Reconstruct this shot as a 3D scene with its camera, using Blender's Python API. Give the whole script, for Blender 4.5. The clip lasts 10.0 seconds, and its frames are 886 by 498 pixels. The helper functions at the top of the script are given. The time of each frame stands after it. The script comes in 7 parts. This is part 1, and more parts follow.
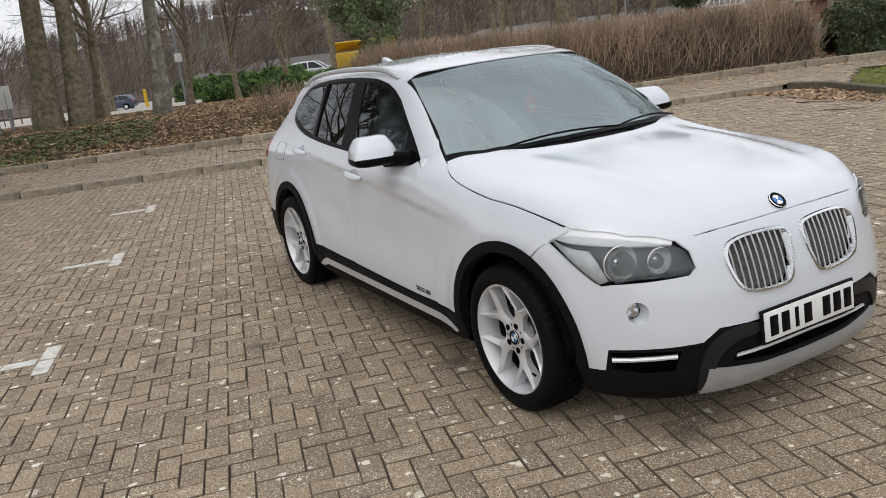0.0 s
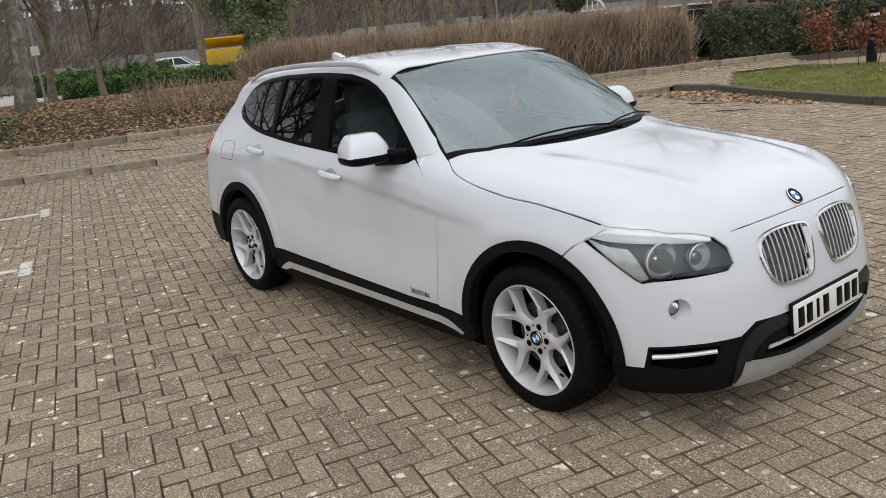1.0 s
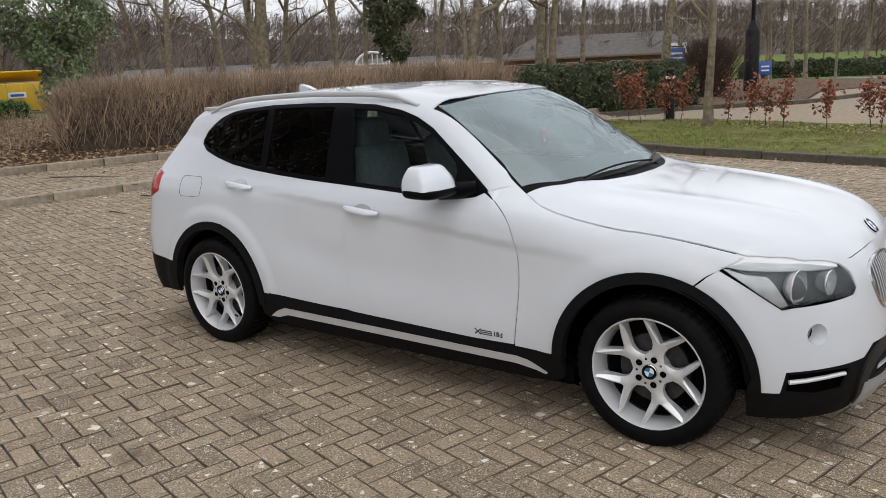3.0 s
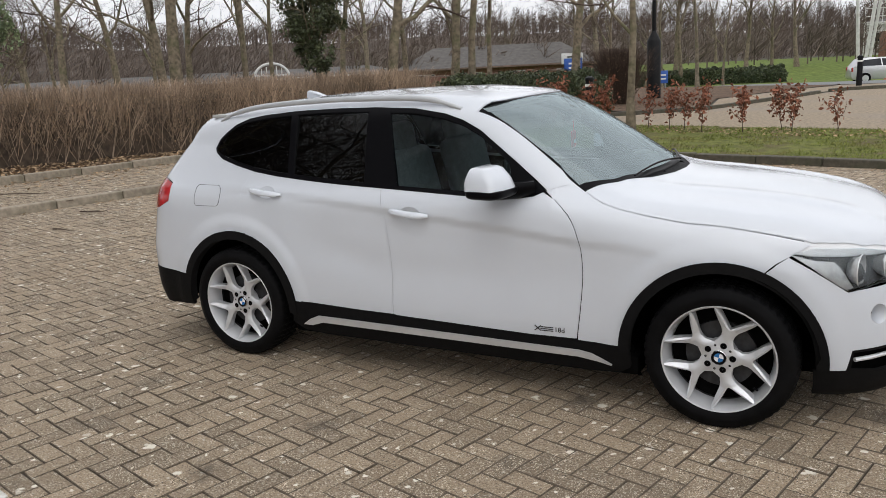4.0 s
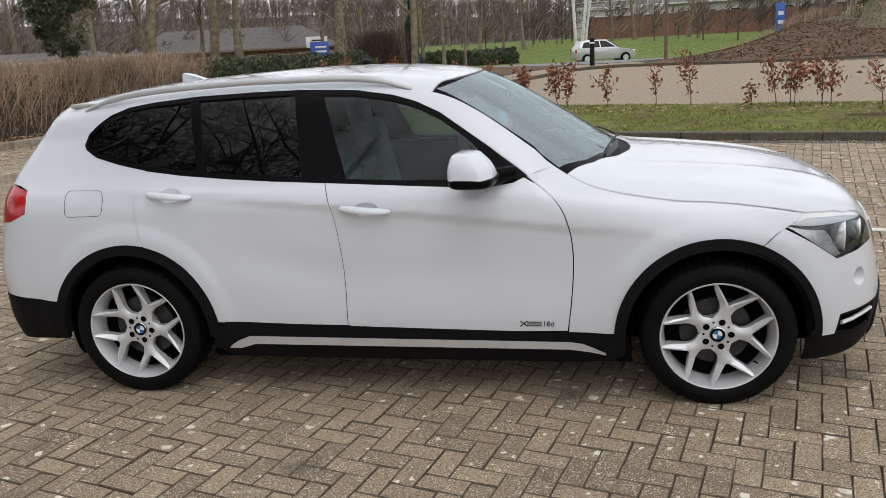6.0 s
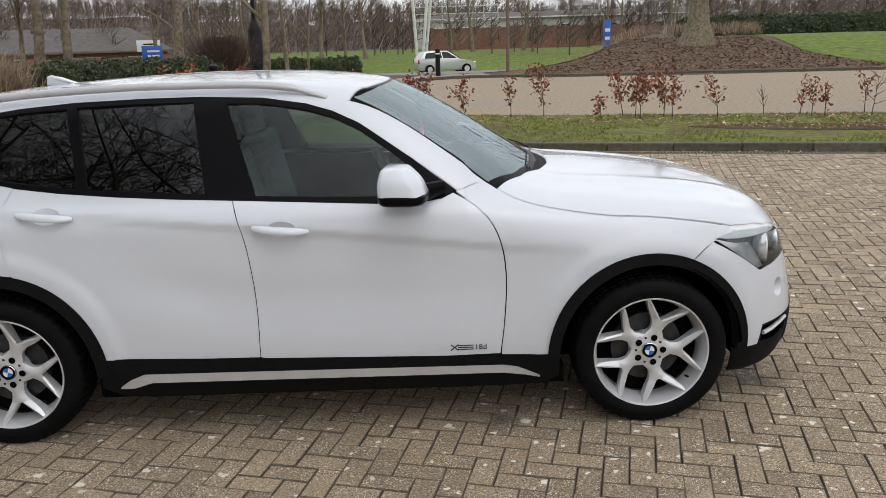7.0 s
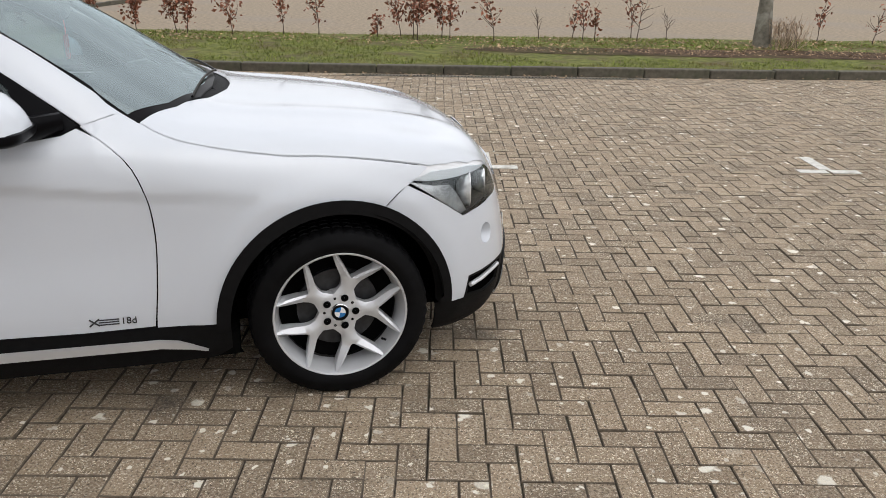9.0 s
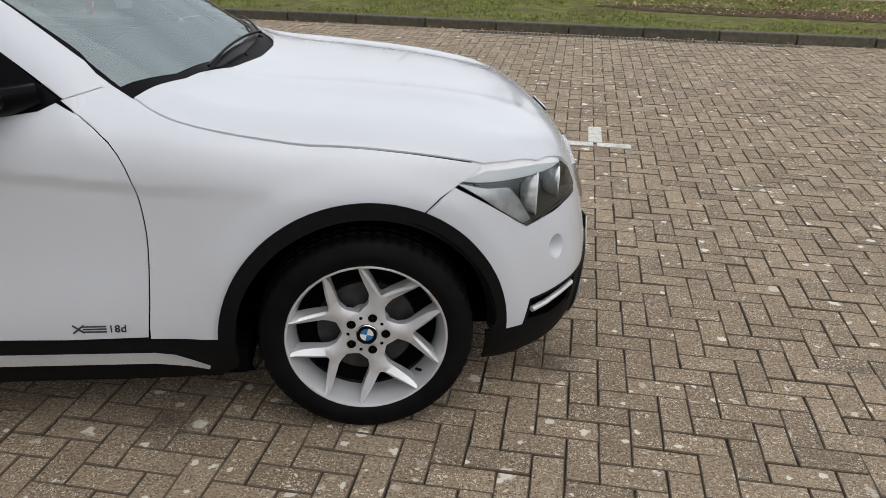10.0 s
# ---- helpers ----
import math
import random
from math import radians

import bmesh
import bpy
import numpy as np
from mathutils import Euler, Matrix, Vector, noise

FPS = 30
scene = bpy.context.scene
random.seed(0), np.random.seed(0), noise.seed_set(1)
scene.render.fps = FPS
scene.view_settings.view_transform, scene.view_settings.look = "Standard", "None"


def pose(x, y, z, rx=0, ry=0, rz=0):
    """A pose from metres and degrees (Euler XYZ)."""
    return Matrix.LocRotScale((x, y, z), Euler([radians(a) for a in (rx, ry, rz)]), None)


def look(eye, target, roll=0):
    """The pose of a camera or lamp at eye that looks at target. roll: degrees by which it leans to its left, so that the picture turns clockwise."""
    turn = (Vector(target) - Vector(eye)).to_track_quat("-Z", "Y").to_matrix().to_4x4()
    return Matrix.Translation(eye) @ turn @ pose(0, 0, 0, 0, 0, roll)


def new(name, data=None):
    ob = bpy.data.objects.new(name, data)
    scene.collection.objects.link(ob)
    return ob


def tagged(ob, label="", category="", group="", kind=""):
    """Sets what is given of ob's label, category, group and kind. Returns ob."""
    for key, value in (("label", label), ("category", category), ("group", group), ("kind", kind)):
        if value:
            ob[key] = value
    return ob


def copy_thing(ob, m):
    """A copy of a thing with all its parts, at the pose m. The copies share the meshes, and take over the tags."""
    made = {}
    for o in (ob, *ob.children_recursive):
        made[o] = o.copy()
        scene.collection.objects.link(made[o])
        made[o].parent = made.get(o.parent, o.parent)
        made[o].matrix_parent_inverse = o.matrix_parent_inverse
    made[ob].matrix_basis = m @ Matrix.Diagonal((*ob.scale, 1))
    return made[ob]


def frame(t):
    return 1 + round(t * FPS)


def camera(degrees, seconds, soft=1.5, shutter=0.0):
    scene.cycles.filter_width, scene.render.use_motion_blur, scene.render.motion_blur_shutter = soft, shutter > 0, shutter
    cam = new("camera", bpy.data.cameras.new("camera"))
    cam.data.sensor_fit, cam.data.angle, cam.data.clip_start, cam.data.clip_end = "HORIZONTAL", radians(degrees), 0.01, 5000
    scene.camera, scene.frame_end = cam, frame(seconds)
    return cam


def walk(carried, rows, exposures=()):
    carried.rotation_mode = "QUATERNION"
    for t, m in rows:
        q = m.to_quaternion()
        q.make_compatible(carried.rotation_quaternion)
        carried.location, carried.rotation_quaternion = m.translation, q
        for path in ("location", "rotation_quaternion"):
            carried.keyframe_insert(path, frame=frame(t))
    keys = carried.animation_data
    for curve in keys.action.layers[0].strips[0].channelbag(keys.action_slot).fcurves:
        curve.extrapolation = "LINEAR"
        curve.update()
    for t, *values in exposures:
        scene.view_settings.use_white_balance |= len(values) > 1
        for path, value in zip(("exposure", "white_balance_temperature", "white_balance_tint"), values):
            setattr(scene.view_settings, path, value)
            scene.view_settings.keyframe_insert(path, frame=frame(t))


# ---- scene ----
cam = camera(57.2, 10.0, 0.85)
PATH = [
    (0, (4.212, -2.652, 1.628), (2.498, -1.752, 1.125), -7.0),
    (0.5, (3.966, -2.814, 1.642), (2.321, -1.802, 1.122), -6.7),
    (1, (3.752, -3.128, 1.672), (2.219, -1.961, 1.134), -5.7),
    (1.5, (3.489, -3.323, 1.642), (2.07, -2.021, 1.104), -4.3),
    (2, (3.136, -3.443, 1.642), (1.821, -2.031, 1.115), -3.3),
    (2.5, (2.872, -3.726, 1.657), (1.647, -2.223, 1.167), -3.0),
    (3, (2.591, -3.967, 1.663), (1.444, -2.394, 1.203), -2.8),
    (3.2, (2.44, -4.011, 1.64), (1.327, -2.411, 1.192), -2.9),
    (4.3, (1.801, -4.495, 1.669), (0.939, -2.749, 1.21), -3.4),
    (4.5, (1.688, -4.493, 1.65), (0.875, -2.728, 1.18), -3.8),
    (5, (1.366, -4.426, 1.663), (0.69, -2.612, 1.165), -4.0),
    (6.3, (0.71, -4.312, 1.683), (0.463, -2.395, 1.169), -2.8),
    (6.5, (0.646, -4.236, 1.69), (0.468, -2.311, 1.177), -2.5),
    (7, (0.435, -4.144, 1.672), (0.471, -2.21, 1.162), -1.6),
    (7.5, (0.367, -4.1, 1.665), (0.706, -2.201, 1.136), -0.4),
    (8, (0.495, -4.022, 1.647), (1.026, -2.183, 1.067), -0.7),
    (8.5, (0.82, -3.877, 1.652), (1.347, -2.055, 1.018), -0.6),
    (9, (1.02, -3.634, 1.605), (1.513, -1.824, 0.912), 1.2),
    (9.5, (1.174, -3.362, 1.607), (1.599, -1.556, 0.862), 2.5),
    (10, (1.391, -3.08, 1.583), (1.572, -1.257, 0.781), 1.5),
]
walk(cam, [(t, look(eye, target, roll)) for t, eye, target, roll in PATH], ((0.0, -0.22), (1.5, -0.22), (5.0, -0.20), (7.0, -0.18), (8.0, -0.24), (9.0, -0.14), (10.0, -0.36)))

# ---- world and light ----
SUN_UP, SUN_ROUND = radians(58), radians(155)  # thin cloud, brighter on the side that the car's right flank faces
world = bpy.data.worlds.new("overcast_sky")
scene.world = world
world.use_nodes = True
wn, wl = world.node_tree.nodes, world.node_tree.links
wn.clear()
sky = wn.new("ShaderNodeTexSky")
sky.sky_type, sky.sun_disc, sky.sun_elevation, sky.sun_rotation = "NISHITA", False, SUN_UP, SUN_ROUND
sky.air_density, sky.dust_density, sky.ozone_density = 1.6, 6.0, 1.0
grey = wn.new("ShaderNodeHueSaturation")
grey.inputs["Saturation"].default_value = 0.12
clouds = wn.new("ShaderNodeTexNoise")
clouds.inputs["Scale"].default_value, clouds.inputs["Detail"].default_value, clouds.inputs["Roughness"].default_value = 2.2, 6, 0.55
band = wn.new("ShaderNodeMapRange")
band.inputs["From Min"].default_value, band.inputs["From Max"].default_value = 0.3, 0.72
band.inputs["To Min"].default_value, band.inputs["To Max"].default_value = 0.72, 1.25
cover = wn.new("ShaderNodeMix")
cover.data_type, cover.blend_type = "RGBA", "MULTIPLY"
cover.inputs["Factor"].default_value = 1.0
veil = wn.new("ShaderNodeMix")
veil.data_type = "RGBA"
veil.inputs["Factor"].default_value = 0.72
veil.inputs["B"].default_value = (7.1, 7.2, 7.55, 1)
# thin cloud: brighter overhead and to the north than low in the south
toward = wn.new("ShaderNodeVectorMath")
toward.operation = "DOT_PRODUCT"
toward.inputs[1].default_value = (0.10, 0.75, 0.65)
wl.new(wn.new("ShaderNodeTexCoord").outputs["Generated"], toward.inputs[0])
dome = wn.new("ShaderNodeMapRange")
dome.inputs["From Min"].default_value, dome.inputs["From Max"].default_value = -0.75, 1.0
dome.inputs["To Min"].default_value, dome.inputs["To Max"].default_value = 0.96, 1.44
wl.new(toward.outputs["Value"], dome.inputs["Value"])
lift = wn.new("ShaderNodeMix")
lift.data_type, lift.blend_type = "RGBA", "MULTIPLY"
lift.inputs["Factor"].default_value = 1.0
back = wn.new("ShaderNodeBackground")
back.inputs["Strength"].default_value = 0.15
out = wn.new("ShaderNodeOutputWorld")
wl.new(sky.outputs["Color"], grey.inputs["Color"])
wl.new(grey.outputs["Color"], veil.inputs["A"])
wl.new(clouds.outputs["Fac"], band.inputs["Value"])
wl.new(veil.outputs["Result"], cover.inputs["A"])
wl.new(band.outputs["Result"], cover.inputs["B"])
wl.new(cover.outputs["Result"], lift.inputs["A"])
wl.new(dome.outputs["Result"], lift.inputs["B"])
wl.new(lift.outputs["Result"], back.inputs["Color"])
wl.new(back.outputs["Background"], out.inputs["Surface"])

sun_data = bpy.data.lights.new("sun", "SUN")
sun_data.energy, sun_data.angle, sun_data.color = 0.7, radians(110), (1.0, 0.96, 0.9)
sun = new("sun", sun_data)
sun.matrix_basis = look((0, 0, 30), (-8 * math.sin(SUN_ROUND), -8 * math.cos(SUN_ROUND), 30 - 8 * math.tan(SUN_UP)))

# ---- materials ----
def material(name, colour, rough=0.6, metal=0.0, vary=0.0, scale=8.0, bump=0.0, bump_scale=60.0, coat=0.0, colour2=None, stain=None, stain_scale=1.5, stain_amount=0.0, random_by=None, random_amount=0.0, spec=0.5):
    """A surface with a base colour, grain at a fine scale, stains at a coarse one, and fine relief."""
    m = bpy.data.materials.new(name)
    m.use_nodes = True
    n, l = m.node_tree.nodes, m.node_tree.links
    b = n["Principled BSDF"]
    b.inputs["Base Color"].default_value = (*colour, 1)
    b.inputs["Roughness"].default_value, b.inputs["Metallic"].default_value = rough, metal
    b.inputs["Coat Weight"].default_value, b.inputs["Coat Roughness"].default_value = coat, 0.06
    b.inputs["Specular IOR Level"].default_value = spec
    at = n.new("ShaderNodeTexCoord").outputs["Object"]
    tone = None
    def noise_at(s, detail=5):
        t = n.new("ShaderNodeTexNoise")
        t.inputs["Scale"].default_value, t.inputs["Detail"].default_value = s, detail
        l.new(at, t.inputs["Vector"])
        return t.outputs["Fac"]
    def mix(a, b_, fac):
        t = n.new("ShaderNodeMix")
        t.data_type = "RGBA"
        for key, v in (("A", a), ("B", b_)):
            if isinstance(v, tuple):
                t.inputs[key].default_value = (*v, 1)
            else:
                l.new(v, t.inputs[key])
        l.new(fac, t.inputs["Factor"])
        return t.outputs["Result"]
    def ramp(v, lo, hi, to=1.0):
        t = n.new("ShaderNodeMapRange")
        t.inputs["From Min"].default_value, t.inputs["From Max"].default_value, t.inputs["To Max"].default_value = lo, hi, to
        l.new(v, t.inputs["Value"])
        return t.outputs["Result"]
    tone = colour
    if vary:
        dark = tuple(c * (1 - vary) for c in colour)
        light = colour2 or tuple(min(c * (1 + vary), 1) for c in colour)
        tone = mix(dark, light, ramp(noise_at(scale), 0.3, 0.7))
    if random_by:
        info = n.new("ShaderNodeObjectInfo").outputs["Random"] if random_by == "object" else n.new("ShaderNodeNewGeometry").outputs["Random Per Island"]
        h = n.new("ShaderNodeHueSaturation")
        l.new(ramp(info, 0, 1, 1), h.inputs["Value"])
        h.inputs["Value"].links[0].from_node.inputs["To Min"].default_value = 1 - random_amount
        h.inputs["Value"].links[0].from_node.inputs["To Max"].default_value = 1 + random_amount
        if isinstance(tone, tuple):
            h.inputs["Color"].default_value = (*tone, 1)
        else:
            l.new(tone, h.inputs["Color"])
        tone = h.outputs["Color"]
    if stain:
        tone = mix(tone, stain, ramp(noise_at(stain_scale, 6), 0.5, 0.68, stain_amount))
    if not isinstance(tone, tuple):
        l.new(tone, b.inputs["Base Color"])
    if bump:
        t = n.new("ShaderNodeBump")
        t.inputs["Strength"].default_value, t.inputs["Distance"].default_value = bump, 0.01
        l.new(noise_at(bump_scale, 4), t.inputs["Height"])
        l.new(t.outputs["Normal"], b.inputs["Normal"])
    return m


def glass(name, tint, ior=1.5, rough=0.0, sheen=(0.90, 0.98, 1, 1), smears=0.0):
    """A pane: tinted see-through, with a mirror sheen that grows towards the edge of sight."""
    m = bpy.data.materials.new(name)
    m.use_nodes = True
    n, l = m.node_tree.nodes, m.node_tree.links
    n.clear()
    o, mixer, see, gloss, fres = (n.new("ShaderNode" + k) for k in ("OutputMaterial", "MixShader", "BsdfTransparent", "BsdfGlossy", "Fresnel"))
    gloss.inputs["Color"].default_value = sheen
    see.inputs["Color"].default_value = (*tint, 1)
    gloss.inputs["Roughness"].default_value, fres.inputs["IOR"].default_value = rough, ior
    l.new(fres.outputs["Fac"], mixer.inputs["Fac"])
    l.new(see.outputs["BSDF"], mixer.inputs[1])
    l.new(gloss.outputs["BSDF"], mixer.inputs[2])
    l.new(mixer.outputs["Shader"], o.inputs["Surface"])
    if smears:
        # a thin film of dried wiper streaks
        stretch, streak, amount, film, over = (n.new("ShaderNode" + k) for k in ("Mapping", "TexNoise", "MapRange", "BsdfDiffuse", "MixShader"))
        l.new(n.new("ShaderNodeTexCoord").outputs["Object"], stretch.inputs["Vector"])
        stretch.inputs["Scale"].default_value = (1.0, 4.5, 1.0)
        stretch.inputs["Rotation"].default_value = (0, 0, 0.35)
        l.new(stretch.outputs["Vector"], streak.inputs["Vector"])
        streak.inputs["Scale"].default_value, streak.inputs["Detail"].default_value = 1.5, 3
        amount.inputs["From Min"].default_value, amount.inputs["From Max"].default_value, amount.inputs["To Min"].default_value, amount.inputs["To Max"].default_value = 0.25, 0.75, smears * 0.4, smears
        l.new(streak.outputs["Fac"], amount.inputs["Value"])
        film.inputs["Color"].default_value = (0.60, 0.70, 0.72, 1)
        l.new(amount.outputs["Result"], over.inputs["Fac"])
        l.new(mixer.outputs["Shader"], over.inputs[1])
        l.new(film.outputs["BSDF"], over.inputs[2])
        l.new(over.outputs["Shader"], o.inputs["Surface"])
    return m


PAINT = material("white_paint", (0.585, 0.615, 0.665), 0.24, coat=0.8, vary=0.015, scale=2.5, bump=0.01, bump_scale=900)
PLASTIC = material("black_plastic", (0.0055, 0.0055, 0.006), 0.6, vary=0.2, scale=30, bump=0.12, bump_scale=700, spec=0.1)
HORN = material("satin_black_plastic", (0.011, 0.011, 0.012), 0.45, vary=0.15, scale=20, bump=0.08, bump_scale=700, spec=0.3)
TRIM = material("black_trim", (0.004, 0.004, 0.005), 0.3, vary=0.1, scale=20, spec=0.06)
RUBBER = material("tyre_rubber", (0.004, 0.004, 0.0045), 0.6, vary=0.35, scale=14, bump=0.2, bump_scale=300, stain=(0.03, 0.028, 0.024), stain_scale=9, stain_amount=0.05, spec=0.08)
ALLOY = material("silver_alloy", (0.62, 0.63, 0.65), 0.36, metal=0.4, vary=0.05, scale=9, coat=0.3)
CHROME = material("chrome", (0.75, 0.76, 0.78), 0.12, metal=1.0, vary=0.03, scale=12)
SATIN = material("satin_silver", (0.66, 0.67, 0.69), 0.36, metal=0.45, vary=0.05, scale=12)
DARK_METAL = material("brake_steel", (0.035, 0.035, 0.037), 0.5, metal=0.5, vary=0.4, scale=30)
# flat black without gloss: stands in for deep shade in hollows, gaps and undersides
SHADE_BLACK = material("shade_black", (0.004, 0.004, 0.004), 0.95, vary=0.3, scale=10, spec=0.0)
CABIN = material("cabin_fabric", (0.08, 0.083, 0.087), 0.85, vary=0.25, scale=40, bump=0.1, bump_scale=500)
SEAT = material("grey_seat", (0.34, 0.345, 0.35), 0.75, vary=0.15, scale=30, bump=0.1, bump_scale=500)
RED_LENS = material("red_lens", (0.42, 0.012, 0.015), 0.12, vary=0.25, scale=25, coat=1.0)
BLUE_ENAMEL = material("blue_enamel", (0.02, 0.16, 0.42), 0.2, vary=0.05, coat=0.6)
WHITE_ENAMEL = material("white_enamel", (0.75, 0.76, 0.78), 0.25, vary=0.03, coat=0.6)
PLATE_WHITE = material("plate_white", (0.72, 0.73, 0.72), 0.35, vary=0.04, scale=15)
RED_CLOTH = material("red_cloth", (0.85, 0.03, 0.03), 0.7, vary=0.2, scale=60)
SCREEN = glass("windscreen_glass", (0.44, 0.55, 0.58), 2.9, 0.0, (0.84, 0.97, 1, 1), 0.05)
LINING = material("cabin_lining", (0.10, 0.10, 0.105), 0.85, vary=0.15, scale=30)
BROW = material("silver_lamp_strip", (0.74, 0.75, 0.77), 0.22, vary=0.05, scale=20, coat=0.4)
LAMP_BLACK = material("lamp_housing", (0.045, 0.046, 0.048), 0.35, vary=0.2, scale=20)
PANE = glass("clear_pane", (0.44, 0.55, 0.57), 1.45)
PRIVACY = glass("privacy_pane", (0.03, 0.031, 0.036), 1.55, 0.0, (0.93, 0.97, 1, 1))
LENS = glass("lamp_lens", (0.97, 0.98, 0.98), 1.65)
RAIL = material("satin_rail", (0.44, 0.45, 0.465), 0.34, metal=0.3, vary=0.05, scale=12)
SKID = material("skid_silver", (0.40, 0.41, 0.42), 0.42, metal=0.4, vary=0.08, scale=12)
SLAT = material("grey_slat", (0.50, 0.505, 0.51), 0.3, metal=0.5, vary=0.1, scale=20)
GRILLE_BACK = material("grille_mesh", (0.11, 0.11, 0.112), 0.6, vary=0.3, scale=40)
REFLECTOR = material("lamp_reflector", (0.74, 0.75, 0.76), 0.2, metal=0.45, vary=0.2, scale=35)
LAMP_BOWL = material("lamp_bowl", (0.62, 0.63, 0.64), 0.2, metal=0.4, vary=0.2, scale=30)
# ---- the car's shape: one implicit surface, from which all the panels are cut ----
def pchip(xs, ys):
    """A smooth monotone curve through the knots."""
    xs, ys = np.array(xs, float), np.array(ys, float)
    h, d = np.diff(xs), np.diff(ys) / np.diff(xs)
    m = np.zeros(len(xs))
    m[0], m[-1] = d[0], d[-1]
    for k in range(1, len(xs) - 1):
        if d[k - 1] * d[k] > 0:
            w1, w2 = 2 * h[k] + h[k - 1], h[k] + 2 * h[k - 1]
            m[k] = (w1 + w2) / (w1 / d[k - 1] + w2 / d[k])
    def curve(x):
        x = np.clip(np.asarray(x, float), xs[0] - 1, xs[-1] + 1)
        k = np.clip(np.searchsorted(xs, x) - 1, 0, len(h) - 1)
        s = (x - xs[k]) / h[k]
        inside = (2*s**3 - 3*s**2 + 1) * ys[k] + (s**3 - 2*s**2 + s) * h[k] * m[k] + (3*s**2 - 2*s**3) * ys[k+1] + (s**3 - s**2) * h[k] * m[k+1]
        return np.where(s < 0, ys[0] + (x - xs[0]) * m[0], np.where(s > 1, ys[-1] + (x - xs[-1]) * m[-1], inside))
    return curve


def smax(a, b, r):
    h = np.maximum(r - np.abs(a - b), 0) / r
    return np.maximum(a, b) + h * h * r * 0.25


side_z = pchip([0.15, 0.25, 0.33, 0.42, 0.55, 0.68, 0.80, 0.90, 0.95, 0.99, 1.03, 1.07, 1.20, 1.35, 1.43, 1.50, 1.60],
               [0.83, 0.868, 0.886, 0.894, 0.897, 0.891, 0.883, 0.874, 0.864, 0.843, 0.815, 0.793, 0.735, 0.663, 0.622, 0.575, 0.49])
crease = pchip([-0.34, -0.20, -0.10, -0.035, -0.008, 0.010, 0.05, 0.10], [0.0, -0.0048, -0.0090, -0.0082, -0.0020, 0.0028, 0.0014, 0.0])
crease_z = pchip([-2.2, -1.62, -1.29, -0.85, -0.38, -0.06, 0.38, 0.72, 1.0, 2.0], [1.035, 1.024, 1.007, 0.979, 0.933, 0.903, 0.858, 0.821, 0.80, 0.76])
taper = pchip([-2.35, -2.15, -1.95, -1.6, -1.2, 0.7, 1.1, 1.4, 1.7, 1.9, 2.1, 2.3], [0.14, 0.065, 0.035, 0.015, 0.0, 0.0, 0.004, 0.018, 0.05, 0.095, 0.19, 0.36])
cabin_taper = pchip([-2.2, -1.8, -1.3, -0.7, 0.2, 0.8], [0.14, 0.085, 0.03, 0.0, 0.0, 0.015])
top_x = pchip([-2.15, -2.02, -1.8, -1.4, -1.0, -0.6, -0.2, 0.1, 0.24, 0.34, 0.52, 0.78, 1.02, 1.10, 1.30, 1.60, 1.85, 2.0, 2.08, 2.16],
              [1.32, 1.385, 1.432, 1.482, 1.508, 1.521, 1.518, 1.497, 1.478, 1.448, 1.36, 1.205, 1.062, 1.045, 1.028, 0.995, 0.948, 0.905, 0.868, 0.80])
front_z = pchip([0.10, 0.18, 0.26, 0.40, 0.55, 0.68, 0.80, 0.88, 0.95, 1.1], [2.09, 2.155, 2.192, 2.205, 2.185, 2.15, 2.11, 2.06, 1.96, 1.6])
rear_z = pchip([0.10, 0.25, 0.40, 0.60, 0.75, 0.90, 1.05, 1.25, 1.38, 1.48], [-2.12, -2.22, -2.26, -2.265, -2.235, -2.20, -2.145, -2.025, -1.96, -1.90])


def car_side(x, z):
    d = z - crease_z(x)
    cab = np.clip((z - 1.0) / 0.25, 0, 1)
    flare = 0.0
    for hub in (1.38, -1.38):
        s = np.clip((0.555 - np.hypot(x - hub, z - 0.318)) / 0.075, 0, 1)
        flare = flare + 0.008 * s * s * (3 - 2 * s)
    # the doors' hollow, which climbs towards the rear wheel, and the lip below it
    hollow = 0.013 * np.exp(-((z - 0.60 - 0.16 * np.clip((-0.35 - x) / 0.6, 0, 1)) / 0.12) ** 2) * np.clip((0.98 - x) / 0.35, 0, 1) * np.clip((x + 1.0) / 0.45, 0, 1)
    return side_z(z) + flare - hollow + crease(d) * np.clip((1.9 - np.abs(x)) / 0.4, 0, 1) * np.clip((1.15 - x) / 0.45, 0, 1) - taper(x) * (1 - 0.6 * cab * (x > 0)) - cabin_taper(x) * cab


def car_top(x, y):
    a = np.abs(y)
    glass = np.clip((1.25 - x) / 0.5, 0, 1) * np.clip((x + 0.6) / 0.6, 0, 1)
    z = top_x(x + 0.42 * y * y * glass)
    bonnet = np.clip((x - 0.8) / 0.4, 0, 1)
    # the bonnet's two raised lines and its hollow between them
    ridge = 0.012 * np.exp(-((a - 0.42 - 0.10 * (1.6 - x)) / 0.07) ** 2) * bonnet * np.clip((2.1 - x) / 0.3, 0, 1)
    shoulder = bonnet * np.clip((2.1 - x) / 0.3, 0, 1)
    edge = shoulder * (0.007 * np.exp(-((a - 0.66) / 0.11) ** 2) - 1.1 * np.maximum(a - 0.68, 0) ** 2)
    return z - (0.055 + 0.02 * bonnet - 0.011 * shoulder) * y * y / 0.5 * (1 - 0.5 * glass) + ridge + edge


